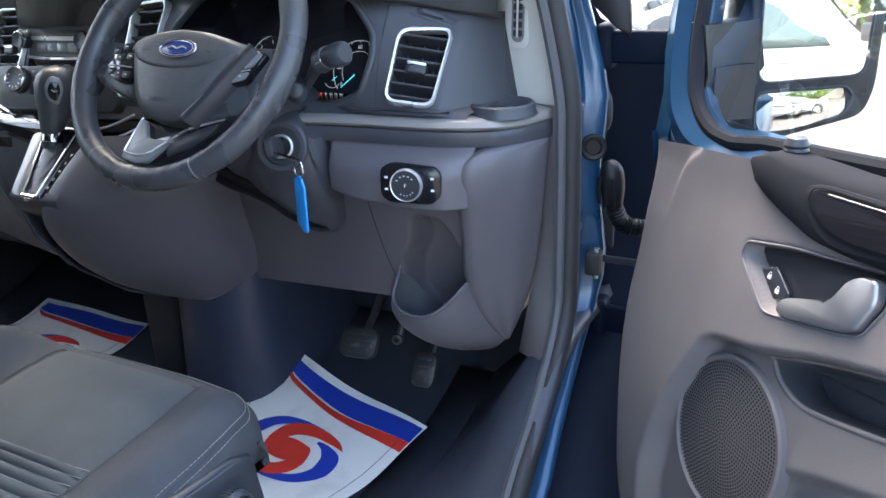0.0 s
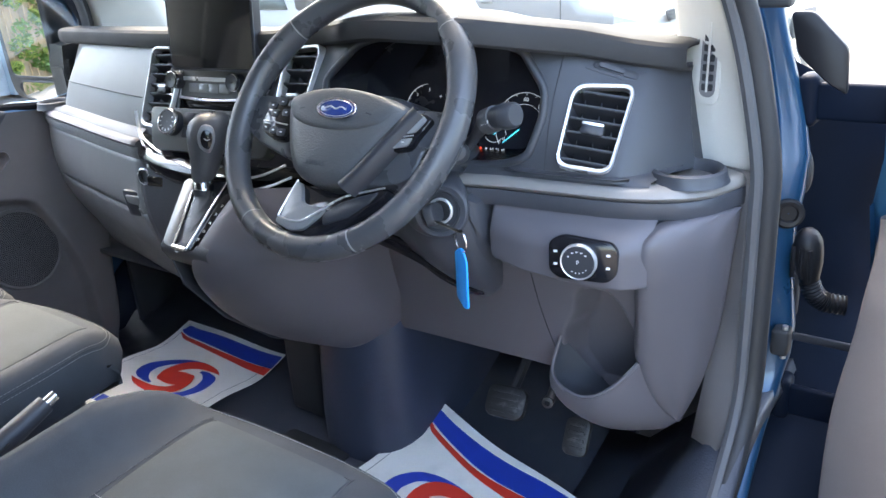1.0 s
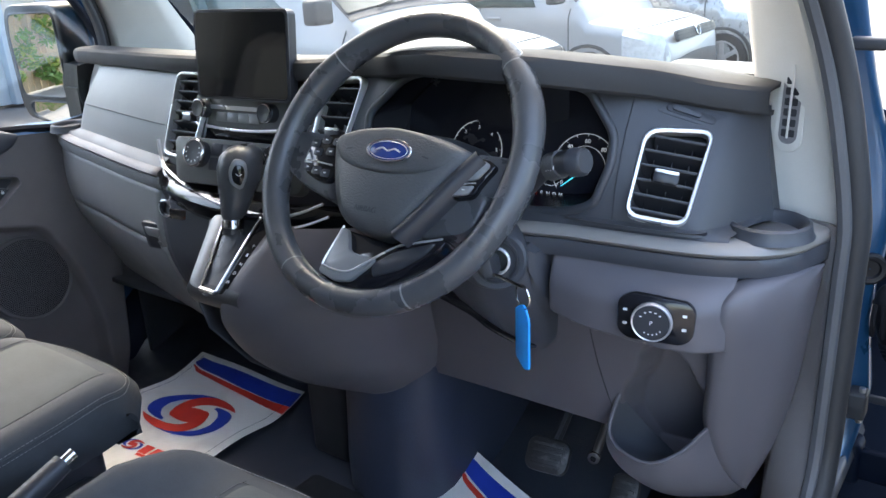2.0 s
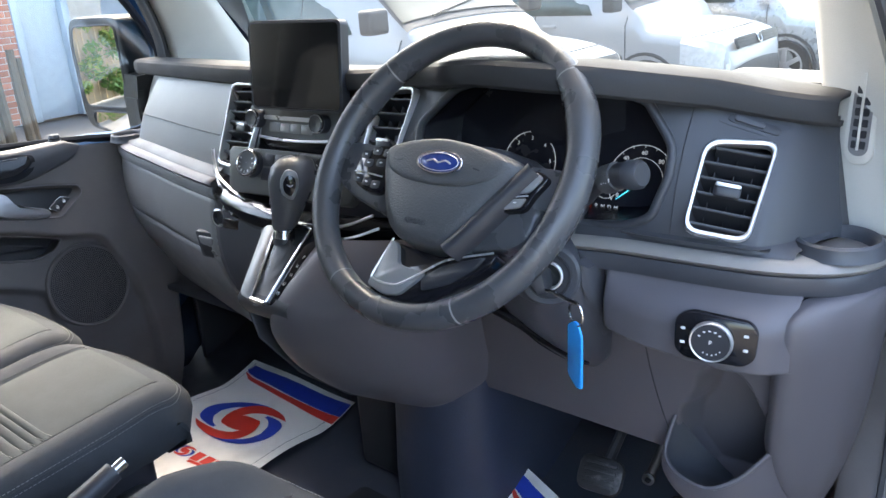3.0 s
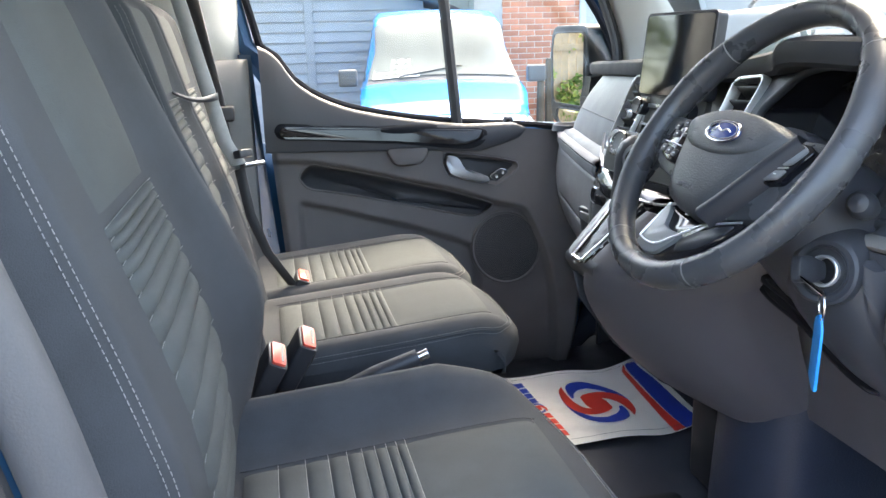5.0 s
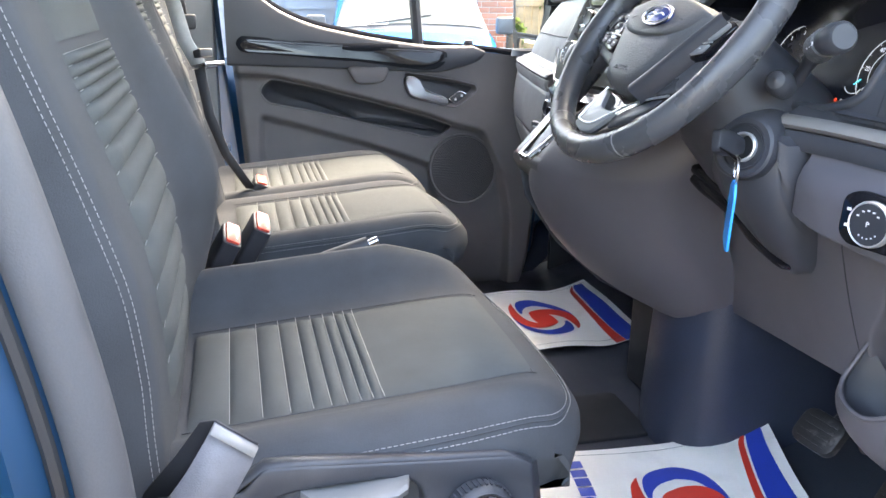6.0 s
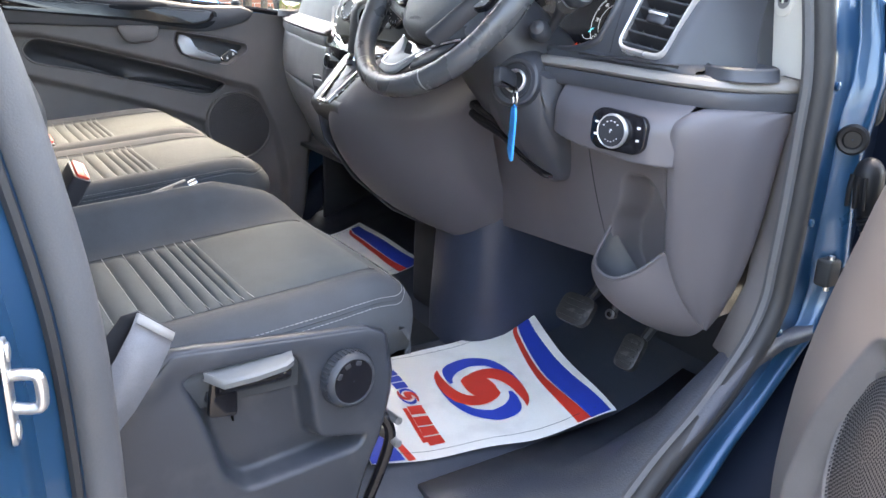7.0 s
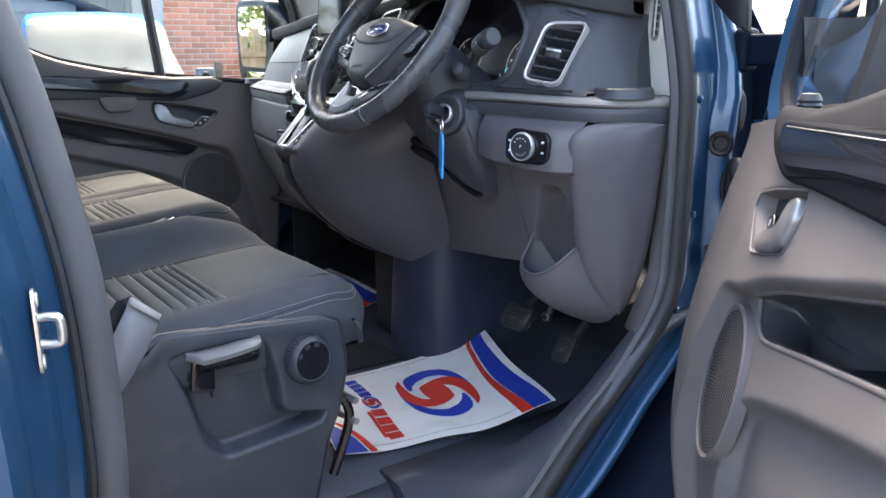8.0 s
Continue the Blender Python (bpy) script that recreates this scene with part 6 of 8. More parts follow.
    part("headrest", box(top.x - 0.12, top.x + 0.12, top.y - 0.12, top.y - 0.01, top.z + 0.06, top.z + 0.23, 0.04), M_FABRIC, seat, "charcoal fabric head restraint")
    return cush, bk


dseat = thing("cab_seat", (0.40, -0.6, 0.6), "charcoal fabric driver seat with pleated grey insert and white stitching", "seat", "front seats")
make_seat(dseat, 0.160, 0.654, -0.364, -0.895, 0.968, back_h=0.735, lean=18, back_y=0.040, wing=0.066, inner=3.0, back_w=0.045, belly=True, near=0.04, back_insert=(0.25, 0.765), split=0.561, insert=(0.25, 0.80))
bench = thing("double_bench", (-0.42, -0.6, 0.6), "charcoal fabric double passenger seat with pleated grey inserts", "seat", "front seats")
make_seat(bench, -0.362, -0.018, -0.318, -0.835, 0.992, wing=0.03, bolster=0.015, insert=(0.16, 0.84), back_h=0.655, taper=0.03, thread=M_THREAD)
make_seat(bench, -0.725, -0.368, -0.318, -0.835, 0.992, wing=0.03, bolster=0.015, insert=(0.16, 0.84), back_h=0.655, taper=0.03, back_w=0.05, thread=M_THREAD)
part("seat_box", box(-0.72, -0.03, -0.84, -0.42, 0.60, 0.92, 0.02), M_DARK, bench)
part("seat_pedestal", box(0.19, 0.61, -0.85, -0.50, 0.60, 0.90, 0.02), M_DARK, dseat)

# ---- doors ----
M_ROLL = material("matt_black_waist_plastic", (0.017, 0.019, 0.024), 0.90, grain=0.25, grain_size=0.0012, spec=0.05)
M_MIRRORCASE = material("slate_mirror_plastic", (0.014, 0.017, 0.021), 0.5, grain=0.25, grain_size=0.0015)
DOOR_D = (Vector((0.986, 0.053, 0)), Vector((0.682, -0.731, 0)), Vector((-0.731, -0.682, 0)))
DOOR_P = (Vector((-0.820, 0.160, 0)), Vector((0, -1, 0)), Vector((1, 0, 0)))


def make_door(frame3, label, side, nose=0.0):
    """A cab door: u runs back from the hinge edge, w into the cab, z up."""
    o, du, dw = frame3
    P = lambda u, w, z: o + du * u + dw * w + Vector((0, 0, z))
    door = thing("cab_door", P(0, 0, 0.5), label, "van door", "cab doors")
    belt = curve([0.0, 0.2, 0.45, 0.665, 0.75, 0.82, 0.865, 0.90], [1.215, 1.238, 1.262, 1.300, 1.33, 1.376, 1.44, 1.465])
    rear = curve([0.45, 0.7, 0.95, 1.2, 1.47], [0.80, 0.86, 0.885, 0.905, 0.92])
    front = curve([0.45, 0.60, 0.70, 0.80, 0.90, 1.0, 1.1, 1.22], [0.16, 0.12, 0.105, 0.10, 0.082, 0.055, 0.040, 0.005])

    W0 = curve([0.45, 0.60, 0.70, 0.80, 0.90, 1.0, 1.1, 1.2, 1.28, 1.47], [0.03, 0.07, 0.090, 0.098, 0.090, 0.068, 0.040, 0.012, 0.0, -0.03])
    SPK = (0.300, 0.934)
    DISH = round_poly([(0.150, 0.30), (0.168, 0.80), (0.183, 0.89), (0.20, 0.95), (0.238, 1.040), (0.275, 1.052), (0.315, 1.060), (0.41, 1.094), (0.46, 1.108), (0.69, 1.168), (0.80, 1.192), (0.99, 1.20), (0.99, 0.30)], 0.025, 4)
    POCK = round_poly([(0.322, 1.050), (0.345, 1.027), (0.385, 1.018), (0.43, 1.028), (0.55, 1.058), (0.71, 1.096), (0.81, 1.114), (0.832, 1.145), (0.80, 1.178), (0.69, 1.154), (0.46, 1.094), (0.41, 1.080)], 0.03, 4)
    LOWREC = round_poly([(0.375, 0.945), (0.43, 0.972), (0.56, 1.016), (0.73, 1.066), (0.84, 1.095), (0.845, 0.55), (0.40, 0.55), (0.365, 0.80)], 0.03, 4)
    GRIP = round_poly([(0.256, 1.140), (0.258, 1.158), (0.327, 1.174), (0.403, 1.186), (0.452, 1.194), (0.462, 1.165), (0.446, 1.128), (0.426, 1.122), (0.361, 1.106), (0.318, 1.098), (0.288, 1.118)], 0.010, 4)
    WAIST = curve([0.229, 0.236, 0.264, 0.317, 0.364, 0.403, 0.448, 0.92], [1.238, 1.226, 1.213, 1.199, 1.190, 1.190, 1.194, 1.212])
    FOLD = round_poly([(-0.1, 1.40), (0.145, 1.40), (0.139, 1.228), (0.104, 1.207), (0.098, 1.17), (0.10, 1.05), (-0.1, 1.05)], 0.02, 4)

    def skin(us, zs):
        """How far the trim stands into the cab."""
        us, zs = np.asarray(us, float), np.asarray(zs, float)
        base = np.vectorize(W0)(zs)
        return base - 0.030 * sunk(us, zs, DISH, 0.020) - 0.022 * sunk(us, zs, LOWREC, 0.022) - 0.006 * sunk(us, zs, FOLD, 0.010) * np.clip((zs - 1.13) / 0.07, 0, 1) - 0.024 * sunk(us, zs, GRIP, 0.012)

    NU, NV = 200, 190
    grid_u, grid_z = np.zeros((NV + 1, NU + 1)), np.zeros((NV + 1, NU + 1))
    for j in range(NV + 1):
        z = 0.45 + (1.22 - 0.45) * j / NV
        for i in range(NU + 1):
            u = front(z) + (rear(z) - front(z)) * i / NU
            grid_u[j, i], grid_z[j, i] = u, 0.45 + (belt(u) - 0.45) * j / NV
    keep = np.ones((NV, NU), bool)
    mid_u = (grid_u[1:, 1:] + grid_u[:-1, :-1]) / 2
    mid_z = (grid_z[1:, 1:] + grid_z[:-1, :-1]) / 2
    keep = sunk(mid_u, mid_z, POCK, 1e-6) < 0.5
    for j in range(1, NV):
        for i in range(1, NU):
            near = keep[j - 1:j + 1, i - 1:i + 1]
            if near.any() and not near.all():
                grid_u[j, i], grid_z[j, i] = nearest((grid_u[j, i], grid_z[j, i]), POCK)
    depth = skin(grid_u, grid_z)
    bm = bmesh.new()
    vs = [[bm.verts.new(P(grid_u[j, i], depth[j, i] - 0.02 * max(0, 1 - min(i, NU - i) / NU / 0.02) ** 2, grid_z[j, i])) for i in range(NU + 1)] for j in range(NV + 1)]
    for j in range(NV):
        for i in range(NU):
            if keep[j, i]:
                bm.faces.new((vs[j][i], vs[j][i + 1], vs[j + 1][i + 1], vs[j + 1][i]))
    for v in [v for v in bm.verts if not v.link_faces]:
        bm.verts.remove(v)
    part("door_trim", bm, M_LOWER, door, "taupe moulded door trim", crease=80)
    rim = [(p, float(skin(p[0], p[1]))) for p in POCK]
    cu, cz = 0.58, 1.095
    # pocket lining darker than the trim: the shade inside it, put into the colour
    part("map_pocket", loft([[P(p[0], w, p[1]) for p, w in rim]] + [[P(cu + (p[0] - cu) * k, w - d, cz + (p[1] - cz) * (1 if p[1] > 1.12 + 0.25 * (p[0] - 0.6) else 1.0) * k2 - dz) for p, w in rim] for k, k2, d, dz in ((0.995, 0.98, 0.015, 0.002), (0.985, 0.95, 0.040, 0.012), (0.96, 0.9, 0.055, 0.03), (0.5, 0.5, 0.056, 0.03), (0.02, 0.02, 0.056, 0.03))], close_u=True), M_COLUMN, door, "deep map pocket, lining darkened for the shade inside", crease=70)
    part("pocket_lip", tube([P(p[0], w - 0.001, p[1]) for p, w in rim], 0.0032, 8, True), M_LOWER, door, crease=80)
    # upper dark roll and long rail
    rows = []
    for i in range(41):
        u = 0.230 + 0.675 * i / 40
        b = max(belt(u), 1.242 + 0.012 * min(1.0, i / 2))
        zl = WAIST(u)
        w1, w2, g = W0(b), W0(zl), min(1.0, 0.05 + i / 5) ** 0.6
        rows.append([P(u, w1 - 0.034, b + 0.002), P(u, w1 + 0.004 * g, b + 0.002 + 0.003 * g), P(u, w1 + 0.012 * g, b - 0.004 * g), P(u, 0.5 * w1 + 0.5 * w2 + 0.014 * g, 0.5 * b + 0.5 * zl), P(u, w2 + 0.009 * g, zl + 0.006 * g), P(u, w2 + 0.006 * g, zl + 0.001), P(u, w2 - 0.006, zl - 0.001)])
    part("waist_roll", loft(rows), M_ROLL if side > 0 else M_UPPER, door, "dark waist roll", crease=80)

    def fr_at(z, lift=0.0):
        """A frame on the trim at height z: x along the door, y up the trim."""
        k = (W0(z + 0.02) - W0(z - 0.02)) / 0.04
        y = (Vector((0, 0, 1)) + dw * k).normalized()
        m = Matrix((du, y, du.cross(y) * (1 if du.cross(y).dot(dw) > 0 else -1))).transposed().to_4x4()
        m.translation = P(0, W0(z) + lift, z)
        return m

    fr = Matrix((du, Vector((0, 0, 1)), dw)).transposed().to_4x4()
    fr.translation = o
    rail = [(0.347, 0.006), (0.350, 0.018), (0.37, 0.023), (0.45, 0.027), (0.62, 0.036), (0.86, 0.050), (0.874, 0.036), (0.862, 0.020), (0.60, 0.002), (0.45, -0.014), (0.405, -0.018), (0.376, -0.014), (0.356, -0.004)]
    FR = fr_at(1.225, 0.012)
    part("rail_border", slab([(q[0] + (0.010 if q[0] > 0.6 else -0.012), 0.020 + (q[1] - 0.020) * 1.30) for q in round_poly(rail, 0.016, 4)], FR @ Matrix.Translation((0, 0, -0.006)), 0.008, 0.003), M_ROLL, door)
    part("grab_rail", slab(round_poly(rail, 0.014, 4), FR @ Matrix.Translation((0, 0, -0.002)), 0.009, 0.004), M_PIANO, door, "gloss black grab rail")
    # thin bead added to draw the highlight along the rail's top edge
    part("rail_highlight_bead", tube([FR @ Vector((u, 0.0195 + 0.055 * (u - 0.40), 0.0072)) for u in np.linspace(0.375, 0.85, 14)], 0.0012, 6), M_DARK, door)
    part("rail_rim", tube([FR @ Vector((q[0], q[1], 0.003)) for q in round_poly(rail, 0.014, 4)], 0.0028, 6, True), M_ROLL, door)
    bump = []
    for k in range(15):
        u, h = 0.47 + 0.18 * k / 14, math.sin(math.pi * k / 14) ** 0.5
        w = W0(1.25)
        bump.append([P(u, w + 0.010, 1.236), P(u, w + 0.012 + 0.007 * h, 1.242), P(u, w + 0.012 + 0.009 * h, 1.250 + 0.002 * h), P(u, w + 0.012 + 0.006 * h, 1.260 + 0.004 * h), P(u, w + 0.004, 1.264 + 0.004 * h), P(u, w - 0.008, 1.262 + 0.003 * h)])
    if side < 0:
        part("grab_bump", loft(bump), M_ROLL, door, crease=80)
    if side < 0:
        part("grab_bowl", slab(round_poly([(0.492, 0.022), (0.608, 0.024), (0.585, -0.022), (0.51, -0.018)], 0.018, 4), fr_at(1.182, 0.0), 0.016, 0.006), M_LOWER, door)
    # handle recess, lever and lock switch
    HR = fr_at(1.13)
    rec = [(q[0], q[1] - 1.13) for q in GRIP]
    part("handle_recess", slab([(0.362 + (q[0] - 0.362) * 0.95, 0.016 + (q[1] - 0.016) * 0.88) for q in rec], HR @ Matrix.Translation((0, 0, -0.023)), 0.0035, 0.001), M_DARK, door)
    part("recess_rim", tube([HR @ Vector((q[0], q[1], 0.0)) for q in rec], 0.0016, 6, True), M_KNEE, door, crease=80)
    grip_o = round_poly([(0.338, -0.022), (0.339, -0.011), (0.348, -0.004), (0.379, 0.008), (0.399, 0.014), (0.408, 0.022), (0.417, 0.044), (0.430, 0.052), (0.447, 0.054), (0.454, 0.034), (0.444, 0.004), (0.426, -0.006), (0.353, -0.024)], 0.005, 4)
    part("door_handle", slab(grip_o, HR @ Matrix.Translation((0, 0, -0.016)) @ Matrix.Rotation(radians(-1.5), 4, "Y"), 0.012, 0.004), M_HANDLE, door, "satin silver inner door handle", crease=75)
    sw = round_poly([(0.276, 0.003), (0.301, 0.015), (0.334, -0.006), (0.311, -0.021)], 0.007, 4)
    lock = part("lock_switch", slab(sw, HR @ Matrix.Translation((0, 0, -0.019)), 0.006, 0.002), M_DARK, door, "black lock switch with white padlock symbols")
    part("switch_ring", tube([HR @ Vector((p[0], p[1], -0.0135)) for p in sw], 0.0013, 6, True), M_CHROME, lock)
    part("switch_split", tube([HR @ Vector((0.2935, -0.009, -0.0132)), HR @ Vector((0.3175, 0.0045, -0.0132))], 0.0006, 5), M_RUBBER, lock)
    for zz, uu in ((0.0015, 0.296), (-0.0085, 0.314)):
        part("padlock_mark", slab(rrect(0.006, 0.005, 0.001), HR @ Matrix.Translation((uu, zz, -0.0131)), 0.0005), M_WHITEMARK, lock)
        part("padlock_bow", tube([HR @ Vector((uu + 0.002 * math.cos(t), zz + 0.0025 + 0.003 * math.sin(t), -0.0127)) for t in [math.pi * k / 6 for k in range(7)]], 0.0005, 4), M_WHITEMARK, lock)
    # speaker behind a pierced grille
    SP = fr_at(SPK[1], -0.0285)
    spk = part("speaker", lathe([(0.097, -0.01), (0.096, 0.004), (0.093, 0.006), (0.091, 0.005), (0.089, 0.001), (0.001, 0.005)], SP @ Matrix.Translation((SPK[0], 0.0, 0.0)), 48), M_LOWER, door, "round door speaker grille")
    rings = []
    for k in range(1, 23):
        r = 0.0039 * k
        m = max(10, int(2 * math.pi * r / 0.0045))
        for q in range(m):
            t0, t1 = 2 * math.pi * (q + 0.25) / m, 2 * math.pi * (q + 0.85) / m
            rings.append([SP @ Vector((SPK[0] + rr * math.cos(t), rr * math.sin(t), 0.0075 - 0.003 * (r / 0.09) ** 2)) for rr, t in ((r - 0.0012, t0), (r - 0.0012, t1), (r + 0.0012, t1), (r + 0.0012, t0))])
    gb = bmesh.new()
    for q in rings:
        gb.faces.new([gb.verts.new(v) for v in q])
    tagged(part("grille", gb, M_ROLL, spk, "finely pierced grille", smooth=False), kind="stuff")
    # steel: outer skin, window frame, glass
    T = lambda z: -0.03 - 0.22 * max(0, z - 1.24)
    part("outer_skin", loft([[P(u, -0.13 - 0.03 * math.sin(math.pi * (z - 0.3) / 1.0), z) for u in (-0.10, 0.2, 0.6, 0.98)] for z in (0.3, 0.5, 0.8, 1.05, 1.22)]), M_BLUE, door, thick=0.004)
    part("front_edge", loft([[P(front(max(z, 0.45)) - 0.02, -0.006, z), P(front(max(z, 0.45)) - 0.06, -0.05, z), P(-0.10, -0.13 - 0.02, z)] for z in (0.42, 0.6, 0.8, 1.0, 1.22)]), M_BLUE, door)
    fore = curve([1.20, 1.27, 1.33, 1.42, 1.48, 1.60, 1.72], [-0.025, -0.035, -0.058, -0.070, -0.055, 0.015, 0.14])
    part("front_edge", loft([[P(fore(z) + nose, T(z) - 0.012, z), P(fore(z) + nose - 0.016, T(z) - 0.030, z), P(fore(z) + nose - 0.020, T(z) - 0.070, z), P(fore(z) + nose - 0.034, T(z) - 0.095, z)] for z in np.linspace(1.20, 1.72, 14)]), M_BLUE, door, crease=50)
    rows = []
    for z in np.linspace(0.42, 1.72, 27):
        u0 = front(max(z, 0.45)) if z < 1.18 else front(1.18) + (fore(z) + 0.035 + nose - front(1.18)) * min(1.0, (z - 1.18) / 0.06)
        w0 = -0.012 if z < 1.24 else T(z) + 0.010
        rows.append([P(u0 - 0.058, w0 - 0.045, z), P(u0 - 0.050, w0 - 0.016, z), P(u0 - 0.042, w0 - 0.009, z), P(u0 - 0.012, w0 - 0.007, z), P(u0 + 0.004, w0 - 0.002, z)])
    part("hinge_face", loft(rows), M_BLUE, door, "painted steel hinge face of the door", crease=50)
    part("rear_edge", loft([[P(rear(max(z, 0.45)) + 0.004, -0.004, z), P(rear(max(z, 0.45)) + 0.03, -0.05, z), P(0.98, -0.14, z)] for z in (0.42, 0.6, 0.8, 1.0, 1.22, 1.45)]), M_BLUE, door)
    lower_edge = smooth_line([P(u + nose, T(z), z) for u, z in ((0.0, 1.42), (0.006, 1.375), (0.018, 1.325), (0.044, 1.272), (0.091, 1.242), (0.143 - nose * 0.8, 1.236))], 4) + [P(u, T(belt(u)) - 0.012, belt(u) + 0.006) for u in np.linspace(0.19, 0.90, 20)]
    top = [P(0.93, T(1.60), 1.60), P(0.90, T(1.84), 1.84), P(0.75, T(1.88), 1.88), P(0.45, T(1.86), 1.86), P(0.24 + nose, T(1.75), 1.75), P(0.09 + nose, T(1.60), 1.60), P(0.02 + nose, T(1.48), 1.48)]
    loop = lower_edge + smooth_line(top, 4)
    part("window_seal", tube(loop, 0.010, 8, True), M_ROLL, door, "black window seal")
    part("window_frame", tube([p + (p - P(0.5, T(1.5), 1.5)).normalized() * 0.042 - dw * 0.02 for p in loop], 0.034, 8, True), M_BLUE, door, "blue window frame")
    g = bmesh.new()
    g.faces.new([g.verts.new(p - dw * 0.006) for p in loop])
    part("glass", g, M_SIDEGLASS, door, "clear door glass", smooth=False).visible_shadow = False
    part("window_divider", tube([P(0.406, T(1.26) + 0.002, 1.25), P(0.43, T(1.86) + 0.002, 1.86)], 0.015, 8), M_RUBBER, door, "black window divider bar")
    # lock pin and window sill switch on the waist roll
    part("sill_dish", lathe([(0.030, 0.0), (0.030, 0.004), (0.024, 0.006), (0.016, 0.004), (0.001, 0.004)], fr @ Matrix.Translation((0.275, belt(0.275) + 0.003, -0.018)) @ Matrix.Rotation(radians(-90), 4, "X") @ Matrix.Diagonal((1.0, 0.6, 1, 1)), 24), M_ROLL, door)
    part("lock_pin", lathe([(0.013, 0.0), (0.0135, 0.006), (0.012, 0.008), (0.0135, 0.011), (0.012, 0.014), (0.0135, 0.017), (0.012, 0.020), (0.010, 0.024), (0.001, 0.025)], fr @ Matrix.Translation((0.270, belt(0.27) + 0.003, -0.018)) @ Matrix.Rotation(radians(-90), 4, "X"), 20), M_DARK, door, "black ribbed lock pin")
    # door mirror: arm, housing, two glasses
    nrm = (du * 0.965 + dw * 0.262 + Vector((0, 0, 0.055 if side > 0 else 0.0))).normalized()
    mf = face_at(P(0.02, -0.223, 1.34), nrm) @ Matrix.Diagonal((side, 1, 1, 1))
    mirror = part("mirror_housing", slab(round_poly([(-0.088, 0.165), (0.085, 0.165), (0.098, 0.10), (0.094, -0.075), (0.080, -0.115), (-0.070, -0.150), (-0.088, -0.13)], 0.035, 5), mf @ Matrix.Translation((0, 0, -0.085)), 0.088, 0.008), M_MIRRORCASE, door, "black door mirror with two glasses")
    part("mirror_back", slab(round_poly([(-0.084, 0.16), (0.08, 0.16), (0.092, 0.10), (0.088, -0.07), (0.074, -0.108), (-0.066, -0.142), (-0.084, -0.12)], 0.035, 5), mf @ Matrix.Translation((0, 0, -0.085)) @ Matrix.Rotation(math.pi, 4, "Y") @ Matrix.Diagonal((-1, 1, 1, 1)), 0.045, 0.03), M_BLUE, mirror, "blue painted mirror back")
    flat = round_poly([(-0.073, 0.145), (0.072, 0.145), (0.082, 0.09), (0.074, -0.058), (-0.073, -0.064)], 0.020, 5)
    part("mirror_glass", slab(flat, mf @ Matrix.Translation((0, 0, 0.0035)), 0.0015), M_MIRROR, mirror, "flat mirror glass")
    part("glass_rim", tube([mf @ Vector((p[0], p[1], 0.004)) for p in flat], 0.0028, 6, True), M_DARK, mirror)
    low_o = round_poly([(-0.073, -0.076), (0.050, -0.072), (0.062, -0.085), (0.052, -0.112), (-0.020, -0.128), (-0.066, -0.136), (-0.074, -0.125)], 0.014, 5)
    bow = lambda x, y: 0.0065 - 0.9 * ((x + 0.01) ** 2 + (y + 0.10) ** 2)
    part("wide_glass", loft([[mf @ Vector((-0.01 + (p[0] + 0.01) * k, -0.10 + (p[1] + 0.10) * k, bow(-0.01 + (p[0] + 0.01) * k, -0.10 + (p[1] + 0.10) * k))) for p in low_o] for k in (1.0, 0.8, 0.6, 0.4, 0.2, 0.02)], close_u=True), M_MIRROR, mirror, "bowed wide-angle mirror glass")
    part("wide_rim", tube([mf @ Vector((p[0], p[1], 0.003)) for p in low_o], 0.0028, 6, True), M_DARK, mirror)
    part("mirror_arm", loft([[P(u, w, z + h * q) for u, w, q in ((u0, w0, -1), (u0 + 0.028, w0 - 0.004, -0.96), (u0 + 0.034, w0 - 0.010, 0), (u0 + 0.028, w0 - 0.004, 0.96), (u0, w0, 1), (u0 - 0.03, w0 - 0.01, 0.9), (u0 - 0.035, w0 - 0.012, -0.9))] for u0, w0, z, h in ((-0.005, -0.05, 1.300, 0.066), (-0.022, -0.085, 1.300, 0.064), (-0.026, -0.11, 1.300, 0.064), (-0.024, -0.15, 1.302, 0.064))], close_u=True, cap=True), M_MIRRORCASE, door, "black mirror arm")
    part("arm_collar", loft([[P(u, w, z + h * q) for u, w, q in ((u0, w0, -1), (u0 + 0.032, w0 - 0.004, -1), (u0 + 0.032, w0 - 0.004, 0.1), (u0, w0, 0.1), (u0 - 0.03, w0 - 0.01, 0.1), (u0 - 0.03, w0 - 0.01, -1))] for u0, w0, z, h in ((-0.008, -0.070, 1.300, 0.070), (-0.016, -0.100, 1.300, 0.068), (-0.012, -0.135, 1.300, 0.068))], close_u=True, cap=True), M_MIRRORCASE, door)
    return door, P


ddoor, PD = make_door(DOOR_D, "open blue van door with taupe trim and round speaker", 1)
pdoor, PP = make_door(DOOR_P, "closed blue van door with dark trim and gloss rail", -1, -0.055)

# ---- doorway fittings ----
striker = thing("door_striker", (0.876, -0.905, 1.074), "bright zinc door striker loop on the door post", "striker")
SF = face_at((0.882, -0.896, 1.068), (0.20, 1, 0)) @ Matrix.Diagonal((0.85, 0.92, 0.58, 1))
part("striker_plate", slab(round_poly([(-0.014, 0.046), (0.012, 0.046), (0.014, -0.046), (-0.012, -0.046)], 0.012, 3), SF, 0.006, 0.002), M_ZINC, striker)
part("striker_loop", tube(smooth_line([SF @ Vector(q) for q in ((0.000, 0.014, 0.004), (-0.004, 0.015, 0.026), (-0.006, 0.011, 0.038), (-0.006, -0.011, 0.038), (-0.004, -0.015, 0.026), (0.000, -0.014, 0.004))], 5), 0.0045, 10), M_ZINC, striker)
